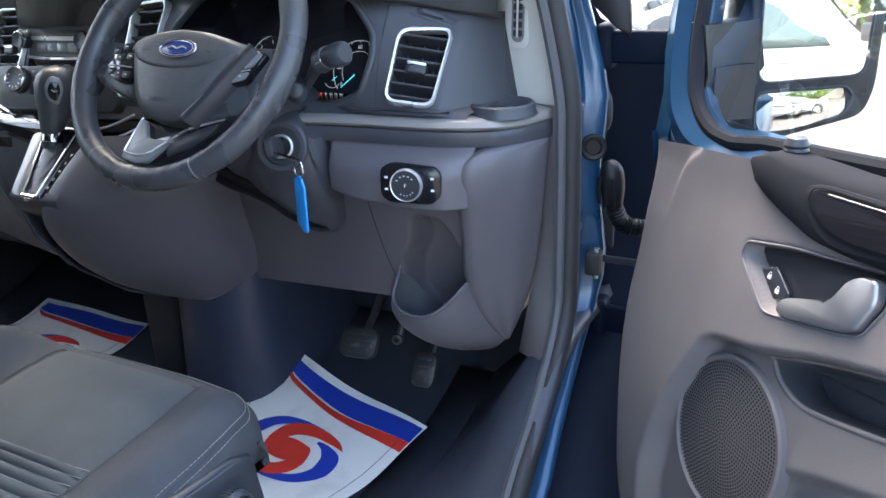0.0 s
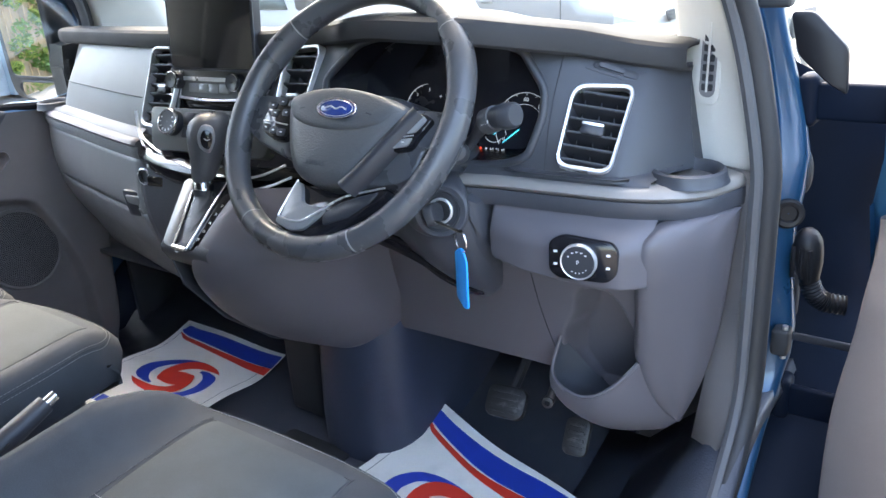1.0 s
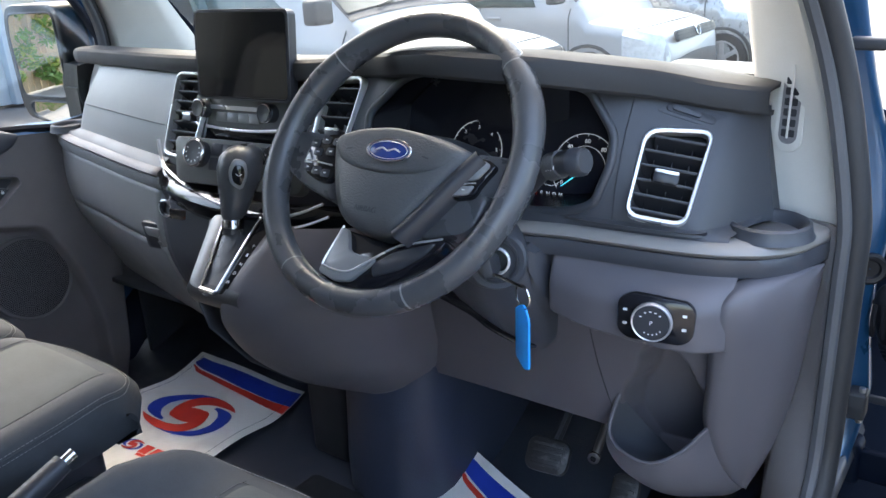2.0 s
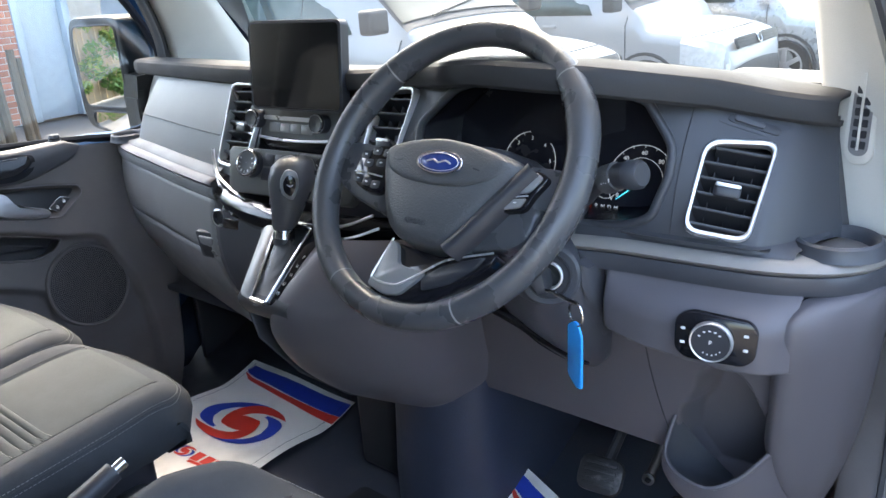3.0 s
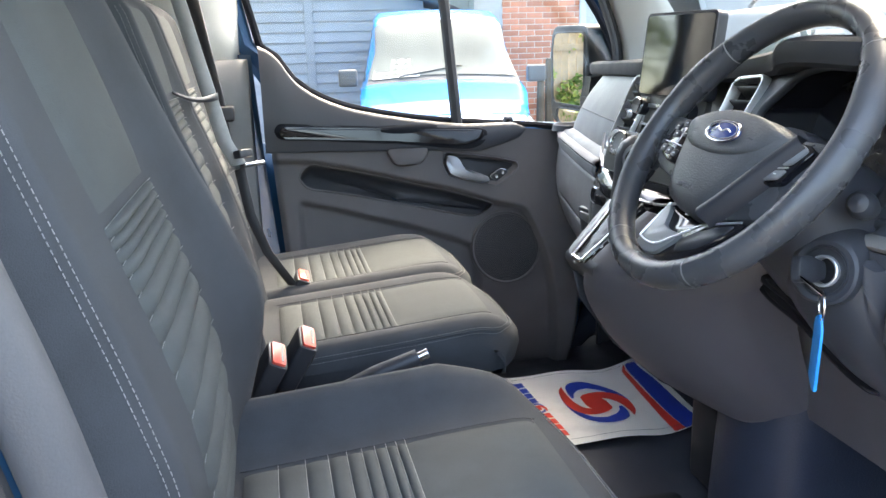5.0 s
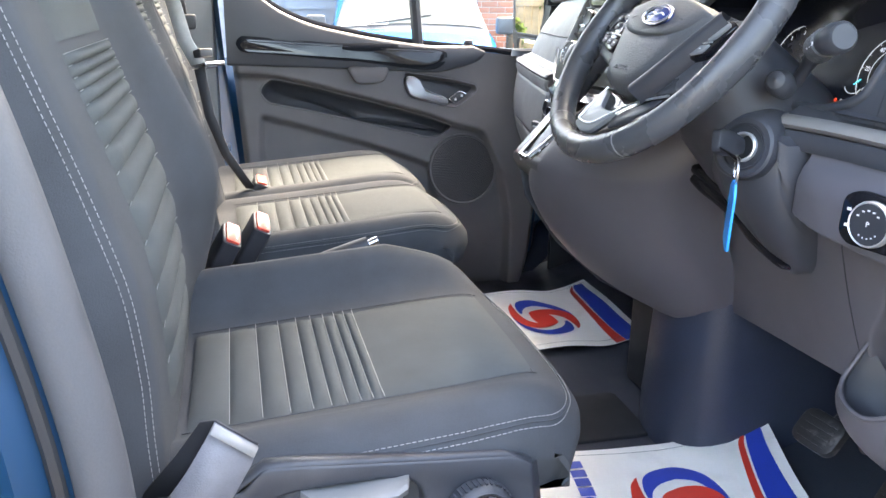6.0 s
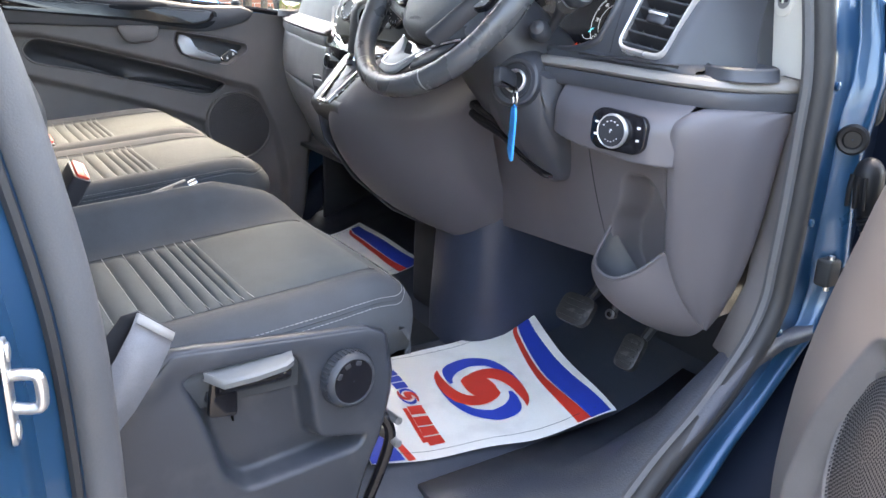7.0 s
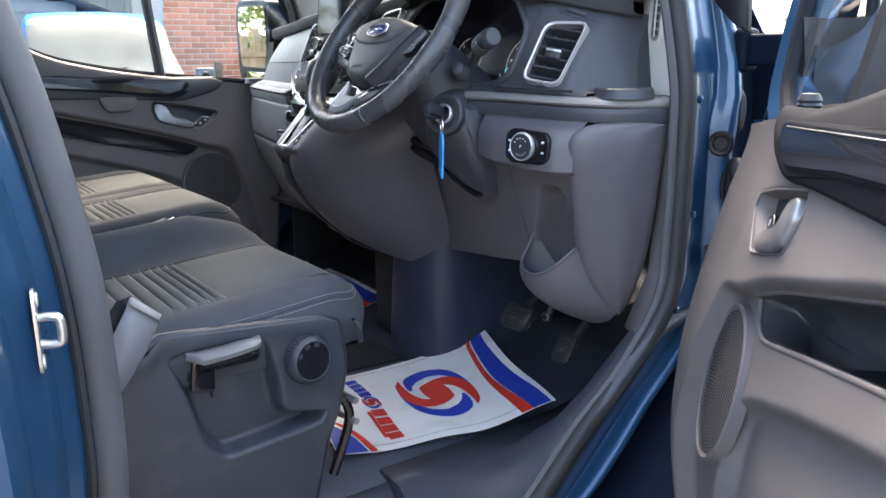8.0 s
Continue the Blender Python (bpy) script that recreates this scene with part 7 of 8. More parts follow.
for zz in (0.034, -0.034):
    part("striker_bolt", lathe([(0.008, 0.005), (0.008, 0.009), (0.005, 0.010), (0.001, 0.008)], SF @ Matrix.Translation((0, zz, 0)), 12), M_ZINC, striker)

M_LEVER = material("worn_lever_plastic", (0.16, 0.165, 0.17), 0.4, grain=0.25, grain_size=0.001)
# ---- seat side, belts, buckles, handbrake ----
def side_pt(y, z, lift=0.0):
    """The outer face of the driver's seat base."""
    bulge = 0.012 * math.sin(math.pi * min(1, max(0, (z - 0.60) / 0.36)))
    return Vector((0.660 + bulge + lift - 0.5 * max(0, (y + 0.52)) ** 2 * 2, y, z))


top_edge = curve([-0.90, -0.80, -0.750, -0.722, -0.65, -0.56, -0.485, -0.445], [0.944, 0.944, 0.940, 0.960, 0.955, 0.948, 0.942, 0.920])
front_edge = curve([0.60, 0.74, 0.80, 0.87, 0.92], [-0.525, -0.495, -0.470, -0.455, -0.462])
RECESS = round_poly([(-0.722, 0.930), (-0.690, 0.936), (-0.605, 0.938), (-0.578, 0.928), (-0.564, 0.88), (-0.558, 0.815), (-0.490, 0.800), (-0.500, 0.780), (-0.652, 0.766), (-0.680, 0.795), (-0.700, 0.87)], 0.014, 4)


def cover(a, b, lift=0.0):
    """a 0 rear .. 1 front, b 0 bottom .. 1 top."""
    zb, y_r = 0.62, -0.90
    y = y_r + (-0.46 - y_r) * a
    z = zb + (top_edge(y) - zb) * b
    yy = y_r + (front_edge(z) - y_r) * a
    return side_pt(yy, z, lift + 0.004 * math.exp(-((b - 0.97) / 0.05) ** 2))


rows = [[cover(i / 130, j / 110) for i in range(131)] for j in range(111)]
dent = sunk(np.array([[p.y for p in r] for r in rows]), np.array([[p.z for p in r] for r in rows]), RECESS, 0.013)
rows = [[p + Vector((-0.034 * dent[j, i], 0, 0)) for i, p in enumerate(r)] for j, r in enumerate(rows)]
part("side_cover", loft(rows), M_SEATPLASTIC, dseat, "slate plastic seat side cover", thick=0.004, crease=70)
part("cover_top", loft([[cover(a, 1.0), cover(a, 1.0) + Vector((-0.006, 0, 0.004)), cover(a, 1.0) + Vector((-0.018, 0, 0.002)), cover(a, 1.0) + Vector((-0.05, 0, -0.03))] for a in np.linspace(0, 1, 16)]), M_SEATPLASTIC, dseat, thick=0.003, crease=60)
part("cover_front", loft([[side_pt(front_edge(z), z), side_pt(front_edge(z), z) + Vector((-0.012, 0.010, 0)), side_pt(front_edge(z), z) + Vector((-0.05, 0.014, 0)), side_pt(front_edge(z), z) + Vector((-0.20, 0.010, 0))] for z in np.linspace(0.62, 0.925, 12)]), M_SEATPLASTIC, dseat, crease=60)
part("cover_split", tube([cover(0.26, 1.0, 0.001), cover(0.255, 0.85, 0.001), cover(0.20, 0.66, 0.001), cover(0.155, 0.50, 0.001)], 0.0013, 5), M_DARK, dseat)
part("recline_lever", loft([[side_pt(y, zt, -0.012), side_pt(y, zt, o), side_pt(y, zt - 0.004, o + 0.003), side_pt(y, zt - 0.011, o), side_pt(y, zt - 0.012, -0.012)] for y, zt, o in ((-0.694, 0.934, 0.000), (-0.690, 0.933, 0.006), (-0.678, 0.930, 0.022), (-0.64, 0.932, 0.024), (-0.605, 0.936, 0.024), (-0.594, 0.938, 0.018), (-0.590, 0.938, 0.004))], cap=False, close_u=True), M_LEVER, dseat, "long worn seat lever", crease=50)
part("lever_foot", loft([[side_pt(y, z, o) for y, z, o in ((-0.690, 0.905, -0.020), (-0.686, 0.900, -0.006), (-0.664, 0.890, -0.006), (-0.660, 0.870, -0.010))], [side_pt(y, z, o) for y, z, o in ((-0.690, 0.890, -0.020), (-0.686, 0.884, -0.006), (-0.664, 0.876, -0.006), (-0.660, 0.860, -0.010))]]), M_DARK, dseat, thick=0.003)
part("lever_underside", loft([[side_pt(y, z, o) for z, o in ((0.921, 0.018), (0.912, 0.015), (0.902, 0.002), (0.896, -0.018))] for y in (-0.682, -0.66, -0.62, -0.597)]), M_PIANO, dseat, "black underside of the seat lever", thick=0.003)
part("lever_link", slab(round_poly([(-0.016, 0.028), (0.014, 0.022), (0.010, -0.024), (-0.024, -0.018)], 0.005, 3), face_at(side_pt(-0.668, 0.893, -0.012), (1, 0.1, 0.1)), 0.008, 0.002), M_PIANO, dseat)
KD = face_at(side_pt(-0.522, 0.888, 0.0), (1, 0.15, 0.05)) @ Matrix.Scale(0.84, 4)
kd = part("height_knob", lathe([(0.042, 0.0), (0.043, 0.012), (0.040, 0.022), (0.035, 0.026), (0.031, 0.024), (0.001, 0.024)], KD, 44), M_SEATPLASTIC, dseat, "round ribbed seat knob")
for k in range(40):
    a = 2 * math.pi * k / 40
    part("knob_rib", tube([KD @ Vector((0.043 * math.cos(a), 0.043 * math.sin(a), 0.003)), KD @ Vector((0.0425 * math.cos(a), 0.0425 * math.sin(a), 0.018))], 0.0014, 4), M_SEATPLASTIC, kd)
part("knob_face", lathe([(0.0335, 0.0238), (0.033, 0.0252), (0.030, 0.0246), (0.001, 0.0246)], KD, 40), M_PIANO, kd, "glossy dark knob face")
for a in (70, 110, 150):
    part("knob_notch", box(-0.005, 0.005, 0.024, 0.031, 0.0235, 0.0262, 0.001, KD @ Matrix.Rotation(radians(a), 4, "Z") @ Matrix.Rotation(radians(-90), 4, "Z")), M_DARK, kd)
part("slide_bar", tube(smooth_line([(0.636, -0.452, 0.80), (0.640, -0.440, 0.775), (0.640, -0.444, 0.74), (0.636, -0.470, 0.67)], 4), 0.008, 8), M_PIANO, dseat, "black seat slide bar")
for zz in (0.790, 0.755):
    part("slide_pin", tube([(0.600, -0.440, zz), (0.658, -0.436, zz + 0.004)], 0.0055, 10), M_ZINC, dseat)
part("base_panel", loft([[(0.645, y, z) for z in (0.60, 0.66, 0.735, 0.76)] for y in (-0.90, -0.75, -0.60, -0.52)]), M_PIANO, dseat, "gloss black seat base panel", thick=0.004)
part("base_front", loft([[(0.645, -0.52, z), (0.635, -0.505, z), (0.60, -0.50, z), (0.40, -0.50, z), (0.19, -0.50, z)] for z in (0.60, 0.7, 0.8, 0.9)]), M_DARK, dseat)
# inertia belt of the driver, hanging over the cover
belt = thing("driver_seat_belt", (0.66, -0.74, 0.95), "grey webbing seat belt end folded over the seat side", "seat belt")
part("webbing", loft([[(0.694, -0.763, 1.033), (0.690, -0.729, 1.003)], [(0.703, -0.772, 1.020), (0.700, -0.736, 0.990)], [(0.706, -0.790, 0.992), (0.704, -0.752, 0.964)], [(0.704, -0.818, 0.953), (0.702, -0.777, 0.927)], [(0.692, -0.845, 0.915), (0.690, -0.805, 0.887)], [(0.675, -0.87, 0.88), (0.675, -0.83, 0.85)]]), M_BELTGREY, belt, thick=0.002, crease=80)
part("webbing_back", loft([[(0.694, -0.763, 1.034), (0.690, -0.729, 1.004)], [(0.680, -0.777, 1.026), (0.676, -0.742, 0.996)], [(0.668, -0.80, 0.99), (0.664, -0.765, 0.96)], [(0.66, -0.84, 0.94), (0.655, -0.805, 0.91)]]), M_BELT, belt, thick=0.002, crease=80)
part("belt_label", loft([[(0.7005, -0.7635, 1.0335), (0.6965, -0.7295, 1.0035)], [(0.7055, -0.7685, 1.0265), (0.7015, -0.7340, 0.9970)]]), M_STITCH, belt, thick=0.0008)


def make_buckle(p, up, name_label):
    b = thing("belt_buckle", p, name_label, "seat belt buckle", "seat belt buckles")
    up = Vector(up).normalized()
    f = face_at(p, up, (0, 1, 0))
    part("buckle_body", slab(rrect(0.058, 0.030, 0.007), f @ Matrix.Translation((0, 0, -0.075)), 0.085, 0.003), M_DARK, b)
    part("release_button", slab(rrect(0.051, 0.021, 0.004), f @ Matrix.Translation((0, 0, 0.0095)), 0.005, 0.001), M_RED, b, "red release button")
    part("tongue_slot", slab(rrect(0.038, 0.004, 0.001), f @ Matrix.Translation((0, 0.005, 0.0146)), 0.0006), M_DARK, b)
    part("stem", tube([f @ Vector((0, 0, -0.07)), f @ Vector((0, -0.01, -0.14))], 0.010, 8), M_DARK, b)


make_buckle((0.100, -0.752, 1.020), (0.25, 0.45, 0.85), "black belt buckle with red button beside the driver seat")
make_buckle((0.040, -0.705, 1.020), (0.25, 0.45, 0.85), "black belt buckle with red button beside the bench seat")
make_buckle((-0.425, -0.690, 0.988), (0.10, 0.35, 0.9), "black belt buckle with red button between bench cushions")
M_BELTPALE = material("pale_belt_webbing", (0.42, 0.42, 0.41), 0.55, grain=0.5, grain_size=0.0015, vary=0.15, blotch=0.02)
# bench belt running up the backrest
pbelt = thing("bench_seat_belt", (-0.41, -0.80, 1.0), "black three-point belt with steel tongue on the bench backrest", "seat belt")
part("lap_webbing", loft([[(-0.405, -0.720, 0.985), (-0.400, -0.700, 0.985)], [(-0.392, -0.765, 1.06), (-0.387, -0.747, 1.065)], [(-0.380, -0.792, 1.14), (-0.375, -0.774, 1.148)], [(-0.374, -0.806, 1.236), (-0.369, -0.786, 1.242)]]), M_BELT, pbelt, thick=0.002)
part("shoulder_webbing", loft([[(-0.374, -0.808, 1.236), (-0.368, -0.778, 1.242)], [(-0.374, -0.834, 1.290), (-0.368, -0.806, 1.295)], [(-0.373, -0.872, 1.465), (-0.368, -0.846, 1.470)], [(-0.373, -0.906, 1.62), (-0.368, -0.880, 1.625)]]), M_BELTPALE, pbelt, "pale worn belt webbing", thick=0.002)
part("tongue", box(-0.024, 0.024, -0.004, 0.004, -0.034, 0.022, 0.002, face_at((-0.368, -0.778, 1.246), (0.7, 0.6, 0.2))), M_CHROME, pbelt, "steel belt tongue")
part("tongue_grip", box(-0.016, 0.016, -0.008, 0.008, -0.006, 0.016, 0.003, face_at((-0.369, -0.790, 1.268), (0.7, 0.6, 0.2))), M_DARK, pbelt)
part("keeper_strap", loft([[Vector((-0.21, -0.888, 1.396 + h)).lerp(Vector((-0.35, -0.822, 1.374 + h)), k / 8) + Vector((0, 0, -0.010 * math.sin(math.pi * k / 8))) for h in (0.0, 0.014 * (0.3 + 0.7 * k / 8))] for k in range(9)]), M_DARK, pbelt, "black webbing pull strap", thick=0.002)
wbelt = thing("window_seat_belt", (-0.78, -0.86, 1.1), "black seat belt hanging beside the door post", "seat belt")
part("webbing", loft([[(-0.74, -0.83, 0.97), (-0.70, -0.80, 0.97)], [(-0.765, -0.84, 1.15), (-0.735, -0.81, 1.15)], [(-0.775, -0.86, 1.35), (-0.745, -0.83, 1.35)], [(-0.78, -0.90, 1.60), (-0.75, -0.87, 1.60)]]), M_BELT, wbelt, thick=0.003)
part("belt_keeper", box(-0.79, -0.73, -0.86, -0.81, 1.30, 1.335, 0.006), M_DARK, wbelt)
brake = thing("handbrake", (0.09, -0.65, 0.9), "dark grey handbrake lever with a chrome button", "handbrake")
hb = [Vector(p) for p in ((0.092, -0.80, 0.895), (0.090, -0.70, 0.935), (0.087, -0.60, 0.972), (0.084, -0.535, 0.994))]
part("lever", tube(hb, [0.012, 0.014, 0.017, 0.014], 12), M_SEATPLASTIC, brake)
part("button", tube([hb[3], hb[3] + Vector((0, 0.016, 0.006))], 0.008, 10), M_CHROME, brake, "chrome release button")
part("grip_seam", tube([hb[1] + Vector((0.014, 0, 0.004)), hb[2] + Vector((0.017, 0, 0.003))], 0.002, 5), M_DARK, brake)
part("seat_gap_tray", box(-0.03, 0.15, -0.88, -0.45, 0.86, 0.885, 0.01), M_SEATPLASTIC, brake)

# ---- pedals ----
def make_pedal(p, w, h, tilt, lab):
    pd = thing("pedal", p, lab, "pedal", "pedals")
    f = face_at(p, (0.1, -math.cos(radians(tilt)), math.sin(radians(tilt))))
    part("pedal_pad", slab(rrect(w, h, min(w, h) * 0.3), f @ Matrix.Translation((0, 0, -0.012)), 0.014, 0.004), M_PEDAL, pd)
    for k in range(4):
        part("pad_ridge", slab(rrect(w * 0.7, h * 0.08, 0.001), f @ Matrix.Translation((0, h * (-0.3 + 0.2 * k), 0.0)), 0.004, 0.001), M_PEDAL, pd)
    part("pedal_arm", tube(smooth_line([f @ Vector((0, 0.0, -0.012)), f @ Vector((0.01, 0.06, -0.02)), f @ Vector((0.02, 0.16, -0.03)), f @ Vector((0.02, 0.26, -0.02))], 4), 0.009, 8), M_DARK, pd)


M_PEDAL = material("worn_pedal_rubber", (0.026, 0.026, 0.028), 0.45, grain=0.4, grain_size=0.004, dirt=((0.22, 0.21, 0.2), 0.5, 0.02))
make_pedal((0.440, 0.075, 0.775), 0.075, 0.058, 40, "worn black rubber brake pedal")
make_pedal((0.572, 0.090, 0.738), 0.044, 0.066, 35, "worn black rubber accelerator pedal")
M_LINK = material("dull_steel", (0.07, 0.07, 0.075), 0.5, 0.6, grain=0.2, grain_size=0.003)
link = thing("pedal_link", (0.53, 0.10, 0.80), "dull steel pedal linkage under the dashboard", "linkage")
part("rod", tube([(0.530, 0.115, 0.845), (0.518, 0.095, 0.790)], [0.008, 0.007], 10), M_LINK, link)
part("joint", lathe([(0.010, -0.007), (0.010, 0.007), (0.005, 0.009)], face_at((0.518, 0.092, 0.790), (0.3, -1, 0.2)), 14), M_LINK, link)

# ---- printed paper floor mats ----
def make_mat(a, b, c, d, z_of, label, seed):
    """Corners: front left, front right, rear right, rear left."""
    a, b, c, d = (Vector(q) for q in (a, b, c, d))
    mat = thing("floor_mat", ((a.x + c.x) / 2, (a.y + c.y) / 2, 0.61), label, "floor mat", "floor mats")
    rnd = random.Random(seed)
    ph = [rnd.uniform(0, 6) for _ in range(4)]

    def at(u, v, lift=0.0):
        p = d.lerp(c, u).lerp(a.lerp(b, u), v)
        z = z_of(p.x, p.y) + 0.004 * math.sin(7 * u + ph[0]) * math.sin(5 * v + ph[1]) + 0.003 * math.sin(13 * v + 6 * u + ph[2]) + 0.006
        return Vector((p.x, p.y, z + lift))
    part("paper", sheet(at, 0, 1, 0, 1, 40, 44), M_PAPER, mat, "white printed paper")
    W, H = (b - a).length, (a - d).length

    def strip(pts, name, m, n=6, lift=0.0016):
        """A printed band: centre (u, v) and half width in metres for each point."""
        line = smooth_line([(q[0] * W, q[1] * H, q[2]) for q in pts], n)
        left, right = [], []
        for i, p in enumerate(line):
            t = (line[min(i + 1, len(line) - 1)] - line[max(i - 1, 0)])
            t = Vector((t.x, t.y)).normalized()
            nn = Vector((-t.y, t.x)) * max(p.z, 0)
            left.append((p.x + nn.x, p.y + nn.y))
            right.append((p.x - nn.x, p.y - nn.y))
        k = 4
        rows = [[at((l[0] + (r[0] - l[0]) * j / k) / W, (l[1] + (r[1] - l[1]) * j / k) / H, lift) for j in range(k + 1)] for l, r in zip(left, right)]
        return part(name, loft(rows), m, mat, crease=80)

    # the round print: a red S with two tails inside two blue crescents
    cu, cv = 0.50, 0.585
    tail = [(-0.0953, -0.0559, 0.0005), (-0.0671, -0.0633, 0.0075), (-0.0213, -0.0630, 0.0125), (0.0164, -0.0510, 0.0155), (0.0380, -0.0310, 0.0175), (0.0446, -0.0070, 0.0150), (0.0451, 0.0135, 0.0057)]
    crescent = [(-0.0383, -0.0451, 0.0032), (-0.0618, -0.0425, 0.0083), (-0.0890, -0.0288, 0.0170), (-0.0994, -0.0060, 0.0182), (-0.0970, 0.0156, 0.0159), (-0.0728, 0.0444, 0.0107), (-0.0261, 0.0642, 0.0072), (0.0273, 0.0724, 0.0034), (0.0681, 0.0707, 0.0005)]
    heart = [(-0.0500, -0.0150, 0.0050), (-0.0440, -0.0120, 0.0150), (-0.0230, -0.0040, 0.0235), (0.0, 0.0, 0.0260), (0.0230, 0.0040, 0.0235), (0.0440, 0.0120, 0.0150), (0.0500, 0.0150, 0.0050)]
    for sg in (1, -1):
        strip([(cu + sg * x / W, cv + sg * y / H, h) for x, y, h in tail], "red_swirl", M_INKRED, 6, 0.0019 + 0.0002 * sg)
        strip([(cu + sg * x / W, cv + sg * y / H, h) for x, y, h in crescent], "blue_swirl", M_INKBLUE, 6)
    strip([(cu + x / W, cv + y / H, h) for x, y, h in heart], "red_swirl", M_INKRED, 6, 0.0026)
    strip([(0.058, 0.940, 0.008), (0.075, 0.938, 0.0125), (0.20, 0.925, 0.0155), (0.491, 0.920, 0.0205), (0.70, 0.924, 0.0205), (0.995, 0.934, 0.0195)], "blue_band", M_INKBLUE)
    strip([(0.055, 0.905, 0.001), (0.10, 0.890, 0.0035), (0.171, 0.873, 0.005), (0.459, 0.852, 0.0065), (0.70, 0.854, 0.009), (0.995, 0.862, 0.0125)], "red_band", M_INKRED)
    strip([(0.62, 0.008, 0.003), (0.80, 0.045, 0.018), (0.92, 0.060, 0.026), (0.995, 0.066, 0.029)], "blue_band", M_INKBLUE)
    strip([(0.55, 0.010, 0.001), (0.70, 0.075, 0.004), (0.85, 0.128, 0.006), (0.995, 0.158, 0.007)], "red_band", M_INKRED)
    for u in (0.052, 0.940):
        strip([(u, 0.02, 0.0006), (u, 0.5, 0.0006), (u, 0.98, 0.0006)], "border_line", M_DARK)
    # the maker's line, as plain slanting bars: blue, a small swirl, red, and a thin line under them
    for u0, hw, m in ((0.105, 0.0125, M_INKBLUE), (0.190, 0.0125, M_INKBLUE), (0.270, 0.0125, M_INKBLUE), (0.350, 0.0125, M_INKBLUE), (0.585, 0.0145, M_INKRED), (0.672, 0.0145, M_INKRED), (0.750, 0.0145, M_INKRED), (0.828, 0.0145, M_INKRED)):
        v = 0.239 + 0.055 * (u0 - 0.1)
        strip([(u0, v, hw), (u0 + 0.034, v + 0.002, hw), (u0 + 0.068, v + 0.004, hw)], "print_bar", m, 3)
    strip([(0.60, 0.222, 0.004), (0.73, 0.231, 0.004), (0.87, 0.240, 0.004)], "print_bar", M_INKRED)
    for sg in (1, -1):
        strip([(0.497 + sg * 0.24 * x / W, 0.262 + sg * 0.24 * y / H, 0.26 * h) for x, y, h in tail], "small_swirl", M_INKRED, 3, 0.0019 + 0.0002 * sg)
        strip([(0.497 + sg * 0.24 * x / W, 0.262 + sg * 0.24 * y / H, 0.22 * h) for x, y, h in crescent], "small_swirl", M_INKBLUE, 3)
    strip([(0.497 + 0.24 * x / W, 0.262 + 0.24 * y / H, 0.24 * h) for x, y, h in heart], "small_swirl", M_INKRED, 3, 0.0026)
    return mat


make_mat((0.232, 0.142, 0), (0.598, 0.048, 0), (0.489, -0.385, 0), (0.122, -0.290, 0), lambda x, y: floor_y(y) + 0.004 + 0.052 * max(0, (y + 0.12) / 0.26) ** 1.3 * (1 if y > -0.12 else 0), "white paper floor mat with red and blue print", 3)
make_mat((-0.635, 0.180, 0), (-0.255, 0.175, 0), (-0.262, -0.275, 0), (-0.642, -0.270, 0), lambda x, y: floor_y(y) + 0.006, "shaded white paper mat with red and blue print", 8)

# ---- the yard outside ----
M_WHITE = material("white_van_paint", (0.33, 0.34, 0.35), 0.3, vary=0.03, rough_vary=0.0, coat=0.5, dirt=((0.36, 0.35, 0.33), 0.2, 0.5))
M_SILVER = material("silver_car_paint", (0.40, 0.41, 0.42), 0.3, 0.5, vary=0.04, coat=0.7)
M_SKYBLUE = material("sky_blue_van_paint", (0.004, 0.23, 0.62), 0.26, 0.1, vary=0.03, rough_vary=0.0, coat=0.2)
M_DARKCAR = material("dark_grey_car_paint", (0.04, 0.042, 0.045), 0.3, 0.3, coat=0.7)
M_TYRE = material("tyre_rubber", (0.025, 0.025, 0.026), 0.8, grain=0.3, grain_size=0.01)
M_ALLOY = material("wheel_alloy", (0.55, 0.55, 0.56), 0.35, 0.8)
M_TINT = material("dark_vehicle_glass", (0.07, 0.10, 0.10), 0.05, vary=0.3, blotch=0.5, rough_vary=0.02, spec=0.5)
# opaque screen: the pale base stands for the lit cabin behind the glass
M_SCREENGLASS = material("pale_lit_windscreen", (0.15, 0.15, 0.13), 0.06, vary=0.35, blotch=0.5, rough_vary=0.02, spec=0.25)
M_LAMP = material("headlamp_glass", (0.55, 0.57, 0.58), 0.12, vary=0.2, blotch=0.05, coat=0.8)
M_BUMPER = material("grey_bumper_plastic", (0.07, 0.072, 0.075), 0.6, grain=0.3, grain_size=0.004)
M_TAIL = material("red_tail_lamp", (0.45, 0.02, 0.02), 0.2, coat=0.6)


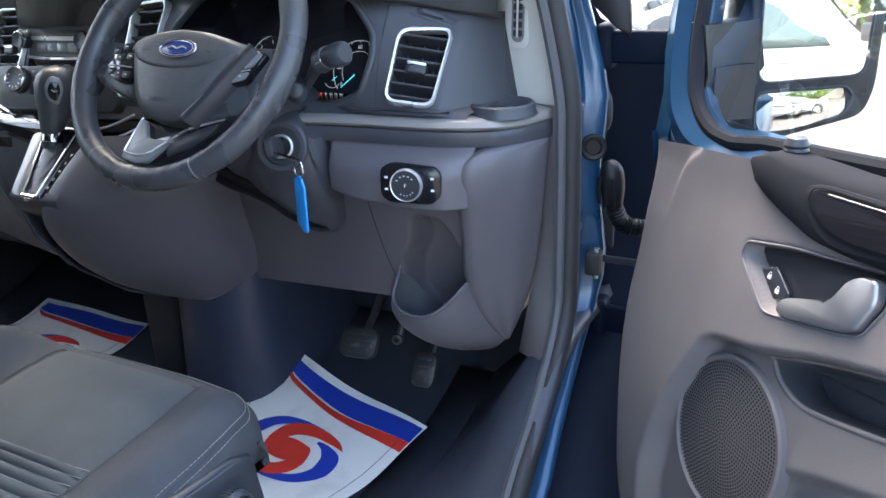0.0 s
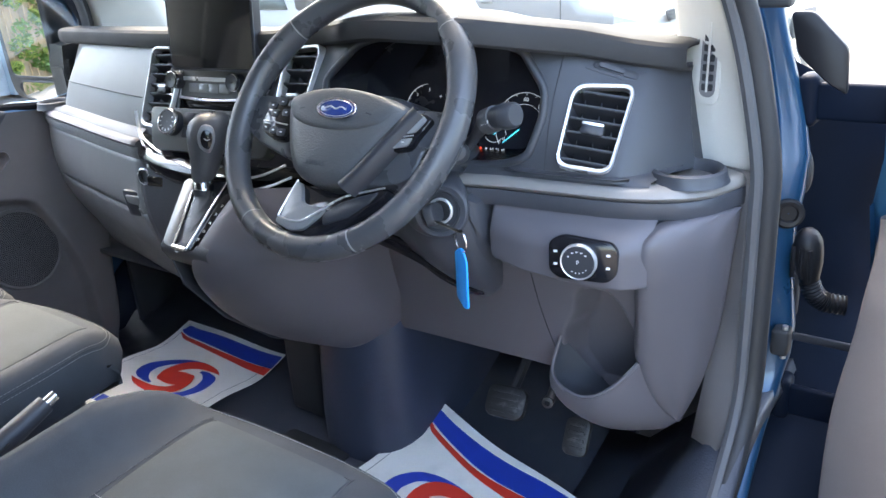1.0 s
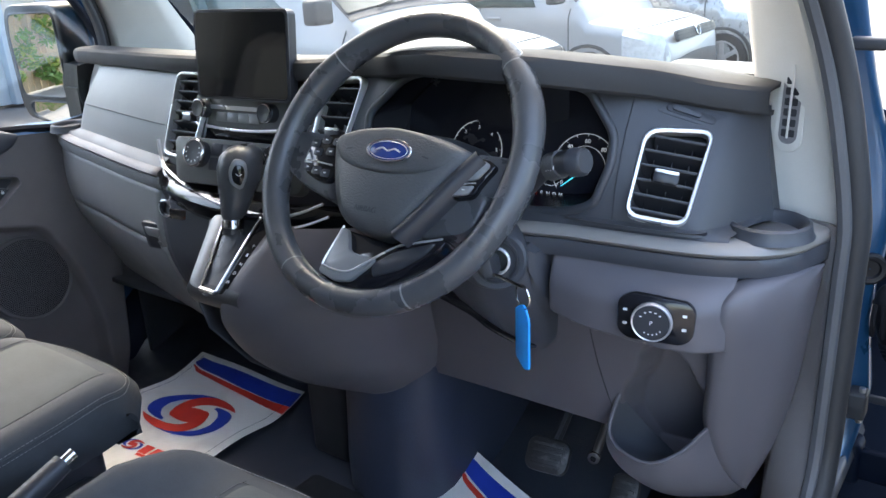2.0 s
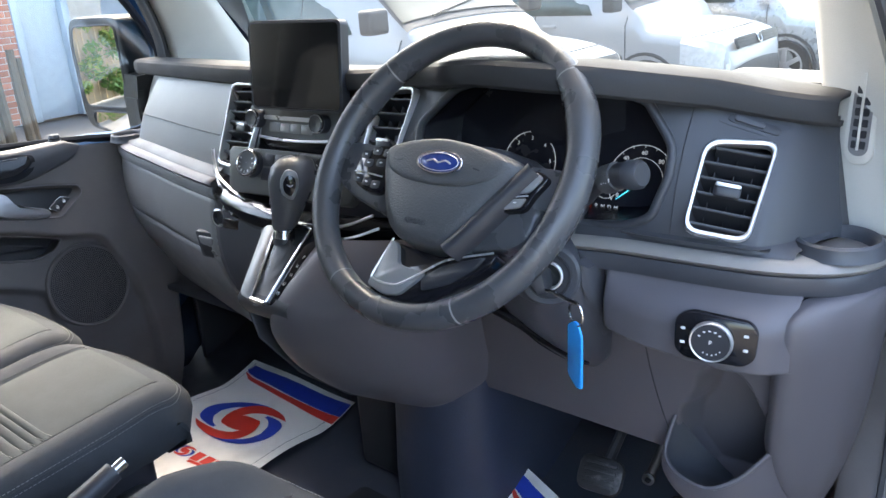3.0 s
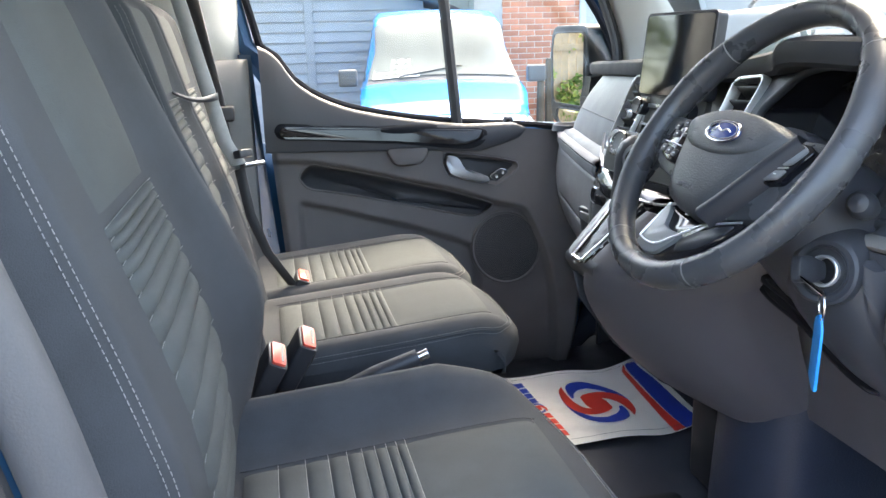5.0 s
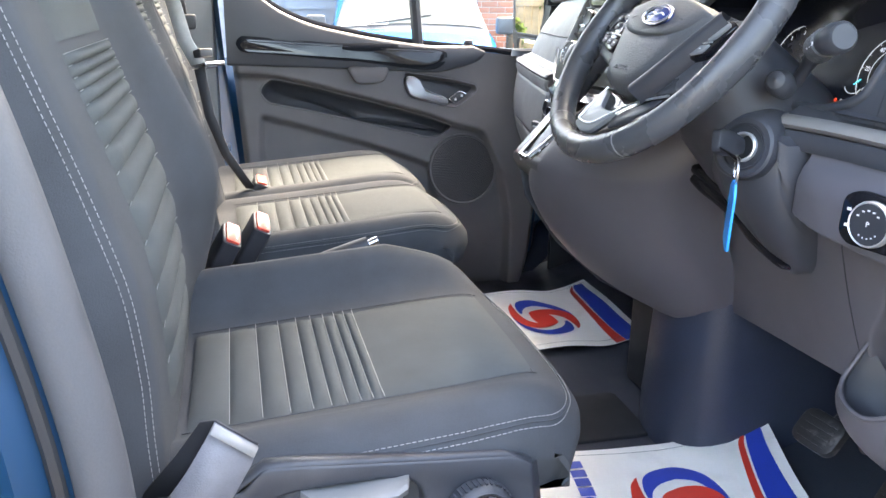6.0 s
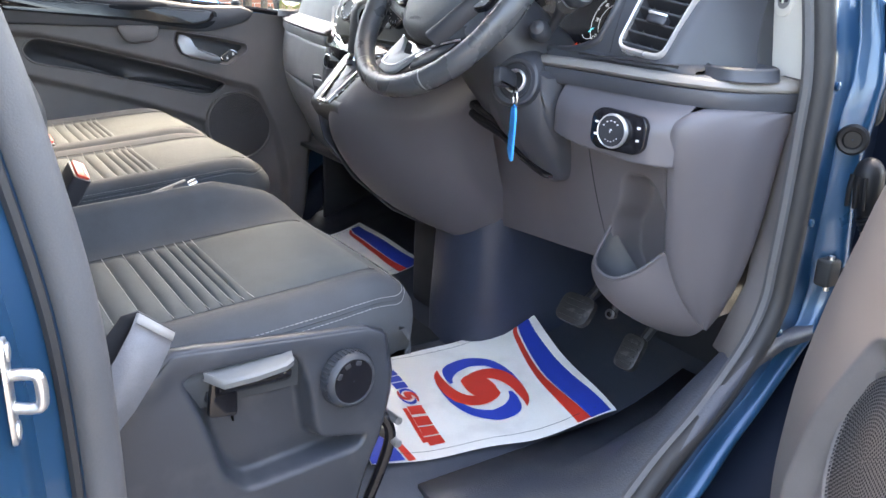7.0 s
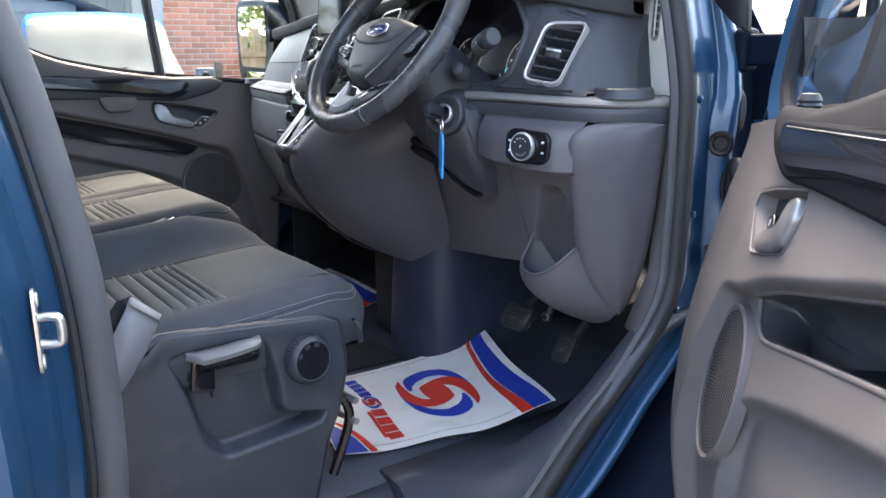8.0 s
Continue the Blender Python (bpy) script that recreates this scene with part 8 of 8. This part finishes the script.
def make_vehicle(m, label, category, paint, L, Wd, H, bon, scr, roof0, bon_z, group="parked vehicles", rails=False, windows=(), panel_side=True, rear_face=False, papers=False, name="parked_van"):
    """A parked vehicle: nose at the frame's origin, pointing along +x; bon, scr, roof0 are the bonnet's, screen's and roof's starts."""
    v = thing(name, (0, 0, 0), label, category, group, m=m)
    G = lambda p: m @ Vector(p)
    top = curve([-L, -L + 0.10, -L + 0.5, roof0 - 0.6, roof0, scr, scr + 0.12, bon, -0.10, 0.0], [0.95, H - 0.12, H - 0.02, H, H - 0.08, bon_z + 0.10, bon_z + 0.02, bon_z - 0.10, bon_z - 0.24, 0.50])
    half = curve([-L, -L + 0.3, -1.2, -0.35, -0.05, 0.0], [Wd / 2 * 0.95, Wd / 2, Wd / 2, Wd / 2 * 0.96, Wd / 2 * 0.80, Wd / 2 * 0.66])

    def S(x, s, lift=0.0):
        T, hw = top(x), half(x)
        a = abs(s)
        tall = min(1, max(0, (T - 1.05) / 0.4))
        ht = hw * (0.93 - 0.13 * tall)
        zs = T - (0.06 + 0.09 * tall)
        if a <= 0.35:
            y, z = ht * 0.90 * a / 0.35, T - 0.03 * (a / 0.35) ** 2
        elif a <= 0.5:
            t = (a - 0.35) / 0.15 * math.pi / 2
            y, z = ht * 0.90 + (ht * 0.10 + 0.01) * math.sin(t), T - 0.03 - (T - 0.03 - zs) * (1 - math.cos(t))
        else:
            t = (a - 0.5) / 0.5
            z = zs + (0.26 - zs) * t
            y = ht + 0.01 + (hw - ht - 0.01) * min(1, max(0, (zs - z) / max(0.05, zs - 0.95))) - 0.05 * max(0, (0.45 - z) / 0.2) ** 2
        k = 1 + lift / max(0.3, hw)
        return (x + lift * (1 if x > roof0 - 0.2 and a < 0.4 else 0), math.copysign(y * k, s) if s else 0.0, z + lift * (1 if a < 0.5 else 0))
    xs = sorted(set([-L, -L + 0.05, -L + 0.2, 0.0, -0.02, -0.06, -0.12] + list(np.linspace(-L + 0.3, -0.2, 46))))
    ss = [-1 + 2 * k / 48 for k in range(49)]
    rows = [[G(S(x, s)) for s in ss] for x in xs]
    body = part("body", loft([[G((-L, q[1], q[2])) for q in [S(-L, s) for s in ss]]] + rows, cap=True), paint, v, crease=50)

    def side_y(x, z):
        lo, hi = 0.5, 1.0
        for _ in range(24):
            mid = (lo + hi) / 2
            if S(x, mid)[2] > z:
                lo = mid
            else:
                hi = mid
        return S(x, lo)[1]

    def side_patch(nm, x0, x1, z0, z1, sg, mat, lift=0.006, rake=0.0, lab=""):
        return part(nm, loft([[G((x + rake * (z - z0) / (z1 - z0), sg * (side_y(x, z) + lift), z)) for x in np.linspace(x0, x1, 8)] for z in np.linspace(z0, z1, 6)]), mat, v, lab, thick=0.003)
    part("screen_rubber", loft([[G(S(x, s, 0.004)) for s in np.linspace(-0.445, 0.445, 16)] for x in np.linspace(roof0 + 0.14, scr - 0.01, 12)]), M_BUMPER, v, "black windscreen surround")
    part("windscreen", loft([[G(S(x, s, 0.012)) for s in np.linspace(-0.41, 0.41, 16)] for x in np.linspace(roof0 + 0.20, scr - 0.07, 12)]), M_SCREENGLASS, v, "raked windscreen")
    part("bonnet_gap", tube([G(S(x, s, 0.001)) for s, x in [(-0.50 + k / 20, -0.26 + 0.14 * (abs(k - 10) / 10) ** 2 * -1) for k in range(21)]], 0.006, 4), M_BUMPER, v)
    for s0 in (-0.24, 0.24):
        part("bonnet_crease", tube([G(S(x, s0 * (1.0 + 0.25 * (x + 0.3)), 0.0)) for x in np.linspace(bon + 0.02, -0.30, 8)], 0.007, 6), paint, v)
    for sg in (-1, 1):
        for x0, x1, z0, z1, rake in windows:
            side_patch("side_window", x0, x1, z0, z1, sg, M_TINT, 0.008, rake)
        side_patch("sill_trim", -L + 0.5, -0.7, 0.28, 0.36, sg, M_BUMPER)
        side_patch("rubbing_strip", -L + 1.3, -1.35, 0.56, 0.63, sg, M_BUMPER, 0.010)
        part("door_gap", tube([G((bon - 0.15, sg * (side_y(bon - 0.15, z) + 0.002), z)) for z in np.linspace(0.4, bon_z, 8)], 0.006, 4), M_BUMPER, v)
        part("door_gap", tube([G((bon - 1.25, sg * (side_y(bon - 1.25, z) + 0.002), z)) for z in np.linspace(0.4, H - 0.25, 10)], 0.006, 4), M_BUMPER, v)
        part("door_handle", box(bon - 1.15, bon - 0.98, sg * (side_y(bon - 1, 0.95)) - 0.015, sg * side_y(bon - 1, 0.95) + 0.015, 0.93, 0.96, 0.006, m), paint, v)
        part("door_mirror", box(scr - 0.20, scr - 0.06, sg * Wd / 2 + (0.02 if sg > 0 else -0.22), sg * Wd / 2 + (0.22 if sg > 0 else -0.02), bon_z + 0.06, bon_z + 0.24, 0.03, m), M_BUMPER, v, "black door mirror")
        # lamp clusters
        part("headlamp", loft([[G(S(x, sg * s, 0.008)) for s in np.linspace(0.46, 0.72, 7)] for x in np.linspace(-0.46, -0.03, 8)]), M_LAMP, v, "clear headlamp")
        part("tail_lamp", side_patch_mesh(G, side_y, -L + 0.0, -L + 0.12, 0.85, 1.35, sg), M_TAIL, v)
        for wx in (-0.82, -L + 0.85):
            yy = sg * (side_y(wx, 0.6) - 0.02)
            wf = m @ face_at((wx, yy, 0.31), (0, sg, 0))
            part("wheel_arch", lathe([(0.30, -0.05), (0.375, 0.02), (0.385, 0.032), (0.36, 0.032), (0.33, 0.0)], wf, 28), M_BUMPER, v)
            wh = part("wheel", lathe([(0.18, -0.10), (0.30, -0.10), (0.315, -0.06), (0.315, 0.01), (0.295, 0.035), (0.225, 0.035), (0.215, 0.02), (0.001, 0.0)], wf, 32), M_TYRE, v, "black tyre")
            part("rim", lathe([(0.218, 0.015), (0.222, 0.034), (0.205, 0.036), (0.195, 0.02)], wf, 28), M_ALLOY, wh)
            for k in range(6):
                part("spoke", box(-0.028, 0.028, 0.03, 0.21, 0.012, 0.030, 0.006, wf @ Matrix.Rotation(radians(60 * k), 4, "Z")), M_ALLOY, wh)
            part("wheel_hub", lathe([(0.055, 0.0), (0.052, 0.034), (0.001, 0.038)], wf, 16), M_ALLOY, wh)
        if rails:
            part("roof_rail", tube(smooth_line([G((roof0 - 0.35, sg * half(-2) * 0.70, H - 0.03)), G((roof0 - 0.55, sg * half(-2) * 0.70, H + 0.06)), G((-L + 1.0, sg * half(-2) * 0.72, H + 0.06)), G((-L + 0.7, sg * half(-2) * 0.72, H - 0.03))], 5), 0.020, 8), M_SILVER, v, "silver roof rail")
    part("front_bumper", loft([[G(S(x, s, 0.012)) for s in np.linspace(-0.86, 0.86, 30)] for x in (-0.012, -0.004)] + [[G((0.012, S(0.0, s)[1], min(S(0.0, s)[2], 0.45))) for s in np.linspace(-0.86, 0.86, 30)], [G((0.0, S(0.0, s)[1], 0.25)) for s in np.linspace(-0.86, 0.86, 30)]]), M_BUMPER, v)
    gz = bon_z - 0.30
    part("grille", slab(rrect(Wd * 0.60, 0.11, 0.03), m @ face_at((-0.045, 0, gz), (1, 0, 0.35)), 0.03, 0.006), M_BUMPER, v, "dark radiator grille")
    for k in range(3):
        part("grille_bar", slab(rrect(Wd * 0.58, 0.012, 0.003), m @ face_at((-0.045, 0, gz), (1, 0, 0.35)) @ Matrix.Translation((0, -0.033 + 0.033 * k, 0.028)), 0.008, 0.002), M_DARK, v)
    bd = m @ face_at((-0.012, 0, gz + 0.01), (1, 0, 0.35))
    part("front_badge", lathe([(0.062, 0.0), (0.062, 0.012), (0.052, 0.015), (0.047, 0.010), (0.001, 0.010)], bd, 28), M_CHROME, v, "round chrome badge")
    part("badge_disc", lathe([(0.046, 0.010), (0.040, 0.0125), (0.001, 0.013)], bd, 24), M_BUMPER, v)
    part("wiper", tube([G(S(scr - 0.06, -0.22, 0.02)), G(S(scr - 0.16, 0.10, 0.02))], 0.008, 5), M_DARK, v)
    if papers:
        for s0, s1, f0, f1 in ((-0.36, -0.12, 0.80, 0.93), (-0.27, -0.17, 0.70, 0.80)):
            part("price_card", loft([[G(S(roof0 + (scr - roof0) * f, q, 0.012)) for q in np.linspace(s0, s1, 6)] for f in np.linspace(f0, f1, 4)]), M_WHITEMARK, v, "white card on the screen")
    return v


def side_patch_mesh(G, side_y, x0, x1, z0, z1, sg):
    return loft([[G((x, sg * (side_y(x, z) + 0.006), z)) for x in (x0, (x0 + x1) / 2, x1)] for z in np.linspace(z0, z1, 5)])


def ground_z(y):
    return -0.028 * max(0.0, y - 2.5)


make_vehicle(pose(-6.40, 1.00, 0, 0, 0, -8), "bright sky blue small panel van with white cards inside", "van", M_SKYBLUE, 4.4, 1.79, 1.84, -0.80, -0.95, -1.80, 0.96, papers=True, windows=((-2.35, -1.35, 1.06, 1.52, -0.28),))
make_vehicle(pose(-2.15, 4.45, ground_z(4), 0, 0, 0), "white people carrier with silver roof rails", "car", M_WHITE, 4.5, 1.78, 1.78, -0.95, -1.05, -1.85, 1.08, rails=True, windows=((-2.55, -1.60, 1.12, 1.52, -0.30), (-3.55, -2.65, 1.12, 1.52, 0.0)))
make_vehicle(pose(-2.05, 7.75, ground_z(7.2), 0, 0, 0), "white panel van with dark cab windows", "van", M_WHITE, 4.7, 1.85, 1.95, -0.90, -1.00, -1.80, 1.04, windows=((-2.50, -1.45, 1.06, 1.58, -0.32),))
make_vehicle(pose(-1.45, 10.1, ground_z(9.6), 0, 0, 0), "silver estate van with alloy wheels", "van", M_SILVER, 4.5, 1.80, 1.85, -0.90, -1.00, -1.75, 1.04, windows=((-2.45, -1.45, 1.06, 1.54, -0.30), (-3.6, -2.6, 1.06, 1.54, 0.0)))
make_vehicle(pose(-14.0, 5.6, ground_z(5), 0, 0, 180), "tall white delivery van with red tail lamps", "van", M_WHITE, 5.6, 2.0, 2.5, -0.85, -0.95, -1.7, 1.25, windows=((-2.3, -1.35, 1.3, 1.9, -0.3),))
make_vehicle(pose(0.55, 15.2, ground_z(13.5), 0, 0, 200), "dark grey parked car", "car", M_DARKCAR, 4.2, 1.75, 1.5, -1.0, -1.1, -1.9, 0.98, windows=((-2.6, -1.7, 1.0, 1.32, -0.3),), name="parked_car")
make_vehicle(pose(9.2, -4.9, 0, 0, 0, 25), "white panel van parked behind the open door", "van", M_WHITE, 4.8, 1.9, 2.0, -0.90, -1.00, -1.80, 1.05, windows=((-2.45, -1.45, 1.08, 1.6, -0.3),))
make_vehicle(pose(11.5, -8.6, 0, 0, 0, 25), "white panel van further along the row", "van", M_WHITE, 4.8, 1.9, 2.0, -0.90, -1.00, -1.80, 1.05, windows=((-2.45, -1.45, 1.08, 1.6, -0.3),))

# grey boarded barn with a gable
M_BARN = material("grey_weathered_boards", (0.26, 0.28, 0.30), 0.75, grain=0.5, grain_size=0.01, vary=0.15, blotch=0.5, random_tone=0.08)
M_SLATE = material("dark_roof_slate", (0.10, 0.10, 0.11), 0.8, grain=0.5, grain_size=0.02)
M_BRICK = material("orange_red_brick", (0.42, 0.155, 0.085), 0.85, grain=0.6, grain_size=0.006, vary=0.2, blotch=0.1, random_tone=0.22)
M_MORTAR = material("pale_mortar", (0.50, 0.44, 0.37), 0.9, grain=0.5, grain_size=0.004)
M_STEEL = material("grey_painted_steel", (0.38, 0.42, 0.44), 0.45, grain=0.1, grain_size=0.01, vary=0.1)
M_GREENWALL = material("grey_green_cladding", (0.20, 0.25, 0.25), 0.6, grain=0.2, grain_size=0.02)
M_FENCE = material("weathered_fence_board", (0.34, 0.24, 0.14), 0.85, grain=0.6, grain_size=0.008, vary=0.25, blotch=0.15, random_tone=0.2)
M_LEAF = material("hedge_leaf", (0.10, 0.17, 0.035), 0.6, vary=0.3, blotch=0.3, spec=0.3)
M_LEAF2 = material("yellow_green_leaf", (0.22, 0.25, 0.05), 0.6, vary=0.3, blotch=0.3, spec=0.3)
M_BARK = material("tree_bark", (0.10, 0.075, 0.05), 0.9, grain=0.7, grain_size=0.02)

BX = -11.0
barn = thing("barn", (BX - 2, -2.0, 0), "grey timber-boarded barn with a slate gable roof", "barn")
part("barn_frame", box(BX - 6, BX - 0.03, -5.5, 1.75, 0, 1.95), M_BARN, barn, smooth=False)
for k in range(22):
    z0 = 0.05 + 0.145 * k
    half_w = 3.62 if z0 < 1.9 else max(0.1, 3.62 - (z0 - 1.9) / 0.40)
    if half_w < 0.3:
        break
    bmx = bmesh.new()
    vs = [bmx.verts.new((x, y, z)) for y in (-1.88 - half_w, -1.88 + half_w) for x, z in ((BX - 0.03, z0), (BX + 0.004, z0), (BX - 0.018, z0 + 0.15), (BX - 0.03, z0 + 0.15))]
    for a, b in ((0, 1), (1, 2), (2, 3)):
        bmx.faces.new((vs[a], vs[b], vs[b + 4], vs[a + 4]))
    bmx.faces.new(vs[:4])
    bmx.faces.new(vs[4:][::-1])
    part("board", bmx, M_BARN, barn, smooth=False)
part("barn_post", box(BX - 0.01, BX + 0.02, -0.10, 0.02, 0, 2.6, 0.005), M_BARN, barn)
for s in (-1, 1):
    part("barn_roof", loft([[(x, -1.88 + s * 4.0, 1.85) for x in (BX - 6, BX + 0.25)], [(x, -1.88, 1.85 + 4.0 * 0.40) for x in (BX - 6, BX + 0.25)]]), M_SLATE, barn, "dark slate roof", thick=0.08)
shed = thing("clad_shed", (BX - 4, 3, 0), "tall grey-green metal-clad shed", "shed")
part("shed_wall", box(BX - 6.5, BX - 2.0, 0.5, 7.5, 0, 4.5), M_GREENWALL, shed, smooth=False)
for k in range(24):
    part("rib", box(BX - 2.0, BX - 1.97, 0.6 + 0.28 * k, 0.68 + 0.28 * k, 0, 4.5), M_GREENWALL, shed, smooth=False)
house = thing("brick_building", (-10.0, 2.9, 0), "orange red brick workshop with a grey steel door", "building")
HX0, HY0, HY1 = -9.5, 2.42, 3.50
part("wall_core", box(HX0 - 1.5, HX0 - 0.006, HY0, HY1, 0, 3.6), M_MORTAR, house, smooth=False)
part("door_frame", box(HX0 - 0.3, HX0 + 0.03, HY1, HY1 + 0.09, 0, 3.2, 0.01), M_STEEL, house)
part("steel_door", box(HX0 - 0.25, HX0 - 0.10, HY1 + 0.09, HY1 + 0.62, 0, 3.2, 0.01), M_STEEL, house, "grey steel door leaf")
part("door_frame", box(HX0 - 0.3, HX0 + 0.03, HY1 + 0.62, HY1 + 0.71, 0, 3.2, 0.01), M_STEEL, house)
part("side_wall", box(HX0 - 1.5, HX0 - 0.01, HY1 + 0.71, HY1 + 6.0, 0, 3.4), M_MORTAR, house, smooth=False)
brick_mesh = None
for r in range(44):
    for c in range(6):
        y = HY0 + 0.005 + 0.225 * c - (0.1125 if r % 2 else 0)
        y0, y1 = max(y, HY0), min(y + 0.215, HY1)
        if y1 - y0 < 0.03:
            continue
        if brick_mesh is None or y1 - y0 < 0.21:
            ob = part("brick", box(HX0 - 0.05, HX0, y0, y1, 0.01 + 0.075 * r, 0.075 + 0.075 * r, 0.004), M_BRICK, house)
            if y1 - y0 >= 0.21 and brick_mesh is None:
                brick_mesh = (ob.data, y0, r)
        else:
            ob = new("brick", brick_mesh[0])
            ob.parent = house
            ob.location = (0, y0 - brick_mesh[1], 0.075 * (r - brick_mesh[2]))
posts = thing("timber_posts", (-7.4, 2.35, 0), "dark weathered timber posts leaning by the brick wall", "post")
for k, (dx, dy, h, t) in enumerate(((0, 0, 1.25, 0.06), (0.1, 0.15, 1.05, 0.05), (-0.1, 0.30, 0.95, 0.035), (0.05, -0.12, 1.1, 0.05))):
    part("post", tube([(-7.4 + dx, 2.35 + dy, 0), (-7.42 + dx, 2.34 + dy, h * 0.6), (-7.46 + dx, 2.36 + dy, h)], [t, t * 0.9, t * 0.8], 8), M_BARK, posts)

# fence and hedge along the yard's edge behind the van
fence = thing("timber_fence", (-6.6, -7, 0), "weathered vertical-board timber fence", "fence")
for k in range(90):
    y = -1.6 - 0.155 * k
    h = 1.62 + 0.03 * math.sin(k * 2.3)
    part("board", box(-6.62, -6.60, y - 0.07, y + 0.07, 0.03, h, 0.004), M_FENCE, fence)
for k in range(8):
    part("fence_post", box(-6.72, -6.63, -1.7 - 1.9 * k, -1.6 - 1.9 * k, 0, 1.7, 0.006), M_FENCE, fence)
for z in (0.4, 1.3):
    part("fence_rail", box(-6.60, -6.57, -15.4, -1.5, z, z + 0.08, 0.004), M_FENCE, fence)


def leaves(n, centre_of, size, seed, keep=None):
    """Many small leaf blades with random turn, in one mesh."""
    rnd = random.Random(seed)
    vs, fs = [], []
    for _ in range(n):
        c = centre_of(rnd)
        a = Vector((rnd.gauss(0, 1), rnd.gauss(0, 1), rnd.gauss(0, 0.7))).normalized()
        b = a.orthogonal().normalized()
        b.rotate(Matrix.Rotation(rnd.uniform(0, 6.28), 3, a))
        s = size * rnd.uniform(0.6, 1.4)
        c = Vector(c)
        i = len(vs)
        vs += [c - a * s, c + b * s * 0.45, c + a * s, c - b * s * 0.45 + a.cross(b) * s * 0.2]
        fs.append((i, i + 1, i + 2, i + 3))
    me = bpy.data.meshes.new("leaves")
    me.from_pydata([tuple(v) for v in vs], [], fs)
    return me


def clump_points(clumps):
    def at(rnd):
        c, r = clumps[rnd.randrange(len(clumps))]
        d = Vector((rnd.gauss(0, 1), rnd.gauss(0, 1), rnd.gauss(0, 1))).normalized()
        q = r * rnd.uniform(0.35, 1.0) ** 0.5
        return (c[0] + d.x * q, c[1] + d.y * q, c[2] + d.z * q)
    return at


rnd = random.Random(5)
clumps = [((-6.9 + rnd.uniform(-0.3, 0.45), rnd.uniform(-15, -1.5), rnd.choice((rnd.uniform(1.3, 2.6), rnd.uniform(1.5, 2.9)))), rnd.uniform(0.18, 0.42)) for _ in range(190)]
clumps += [((-6.5 + rnd.uniform(-0.02, 0.12), rnd.uniform(-15, -1.5), rnd.uniform(0.1, 1.6)), rnd.uniform(0.08, 0.22)) for _ in range(90)]
hedge = tagged(new("hedge", leaves(17000, clump_points(clumps), 0.045, 11)), "overgrown green hedge spilling over the timber fence", "hedge", kind="stuff")
hedge.data.materials.append(M_LEAF)
hedge2 = tagged(new("ivy", leaves(9000, clump_points(clumps[::2]), 0.05, 12)), "yellow-green climbing leaves on the fence", "ivy", kind="stuff")
hedge2.data.materials.append(M_LEAF2)


def make_tree(x, y, h, seed):
    t = thing("tree", (x, y, 0), "leafy green tree behind the yard", "tree", "trees")
    rnd = random.Random(seed)
    part("trunk", tube([(x, y, 0), (x + 0.1, y, h * 0.25), (x - 0.1, y + 0.1, h * 0.5), (x, y, h * 0.8)], [0.22, 0.18, 0.13, 0.05], 10), M_BARK, t)
    cl = []
    for k in range(14):
        a, r, z = rnd.uniform(0, 6.28), rnd.uniform(0.3, 0.36 * h), rnd.uniform(h * 0.4, h)
        e = (x + r * math.cos(a), y + r * math.sin(a), z)
        part("limb", tube([(x, y, max(h * 0.3, z - 1.2)), ((x + e[0]) / 2, (y + e[1]) / 2, z - 0.3), e], [0.08, 0.05, 0.02], 6), M_BARK, t)
        for _ in range(4):
            cl.append(((e[0] + rnd.gauss(0, 0.6), e[1] + rnd.gauss(0, 0.6), e[2] + rnd.gauss(0, 0.5)), rnd.uniform(0.4, 0.9)))
    me = leaves(6000, clump_points(cl), 0.11, seed + 1)
    me.materials.append(M_LEAF)
    crown = new("crown", me)
    crown.parent = t
    crown.matrix_basis = WORLDS[t].inverted()


make_tree(-17.5, -2.5, 7.0, 21)
make_tree(-19.0, 1.5, 6.5, 22)
make_tree(15.0, -14.0, 5.5, 23)
make_tree(18.0, -12.0, 6.0, 24)
make_tree(21.0, -9.0, 5.0, 25)
hall = thing("long_hall", (24, -14, 0), "long low brown-roofed industrial hall", "building")
part("hall_wall", box(22, 30, -24, 2, 0, 3.0), M_MORTAR, hall, smooth=False)
part("hall_roof", loft([[(21.5, y, 2.9) for y in (-24.5, 2.5)], [(26, y, 4.6) for y in (-24.5, 2.5)], [(30.5, y, 2.9) for y in (-24.5, 2.5)]]), M_SLATE, hall, thick=0.15)
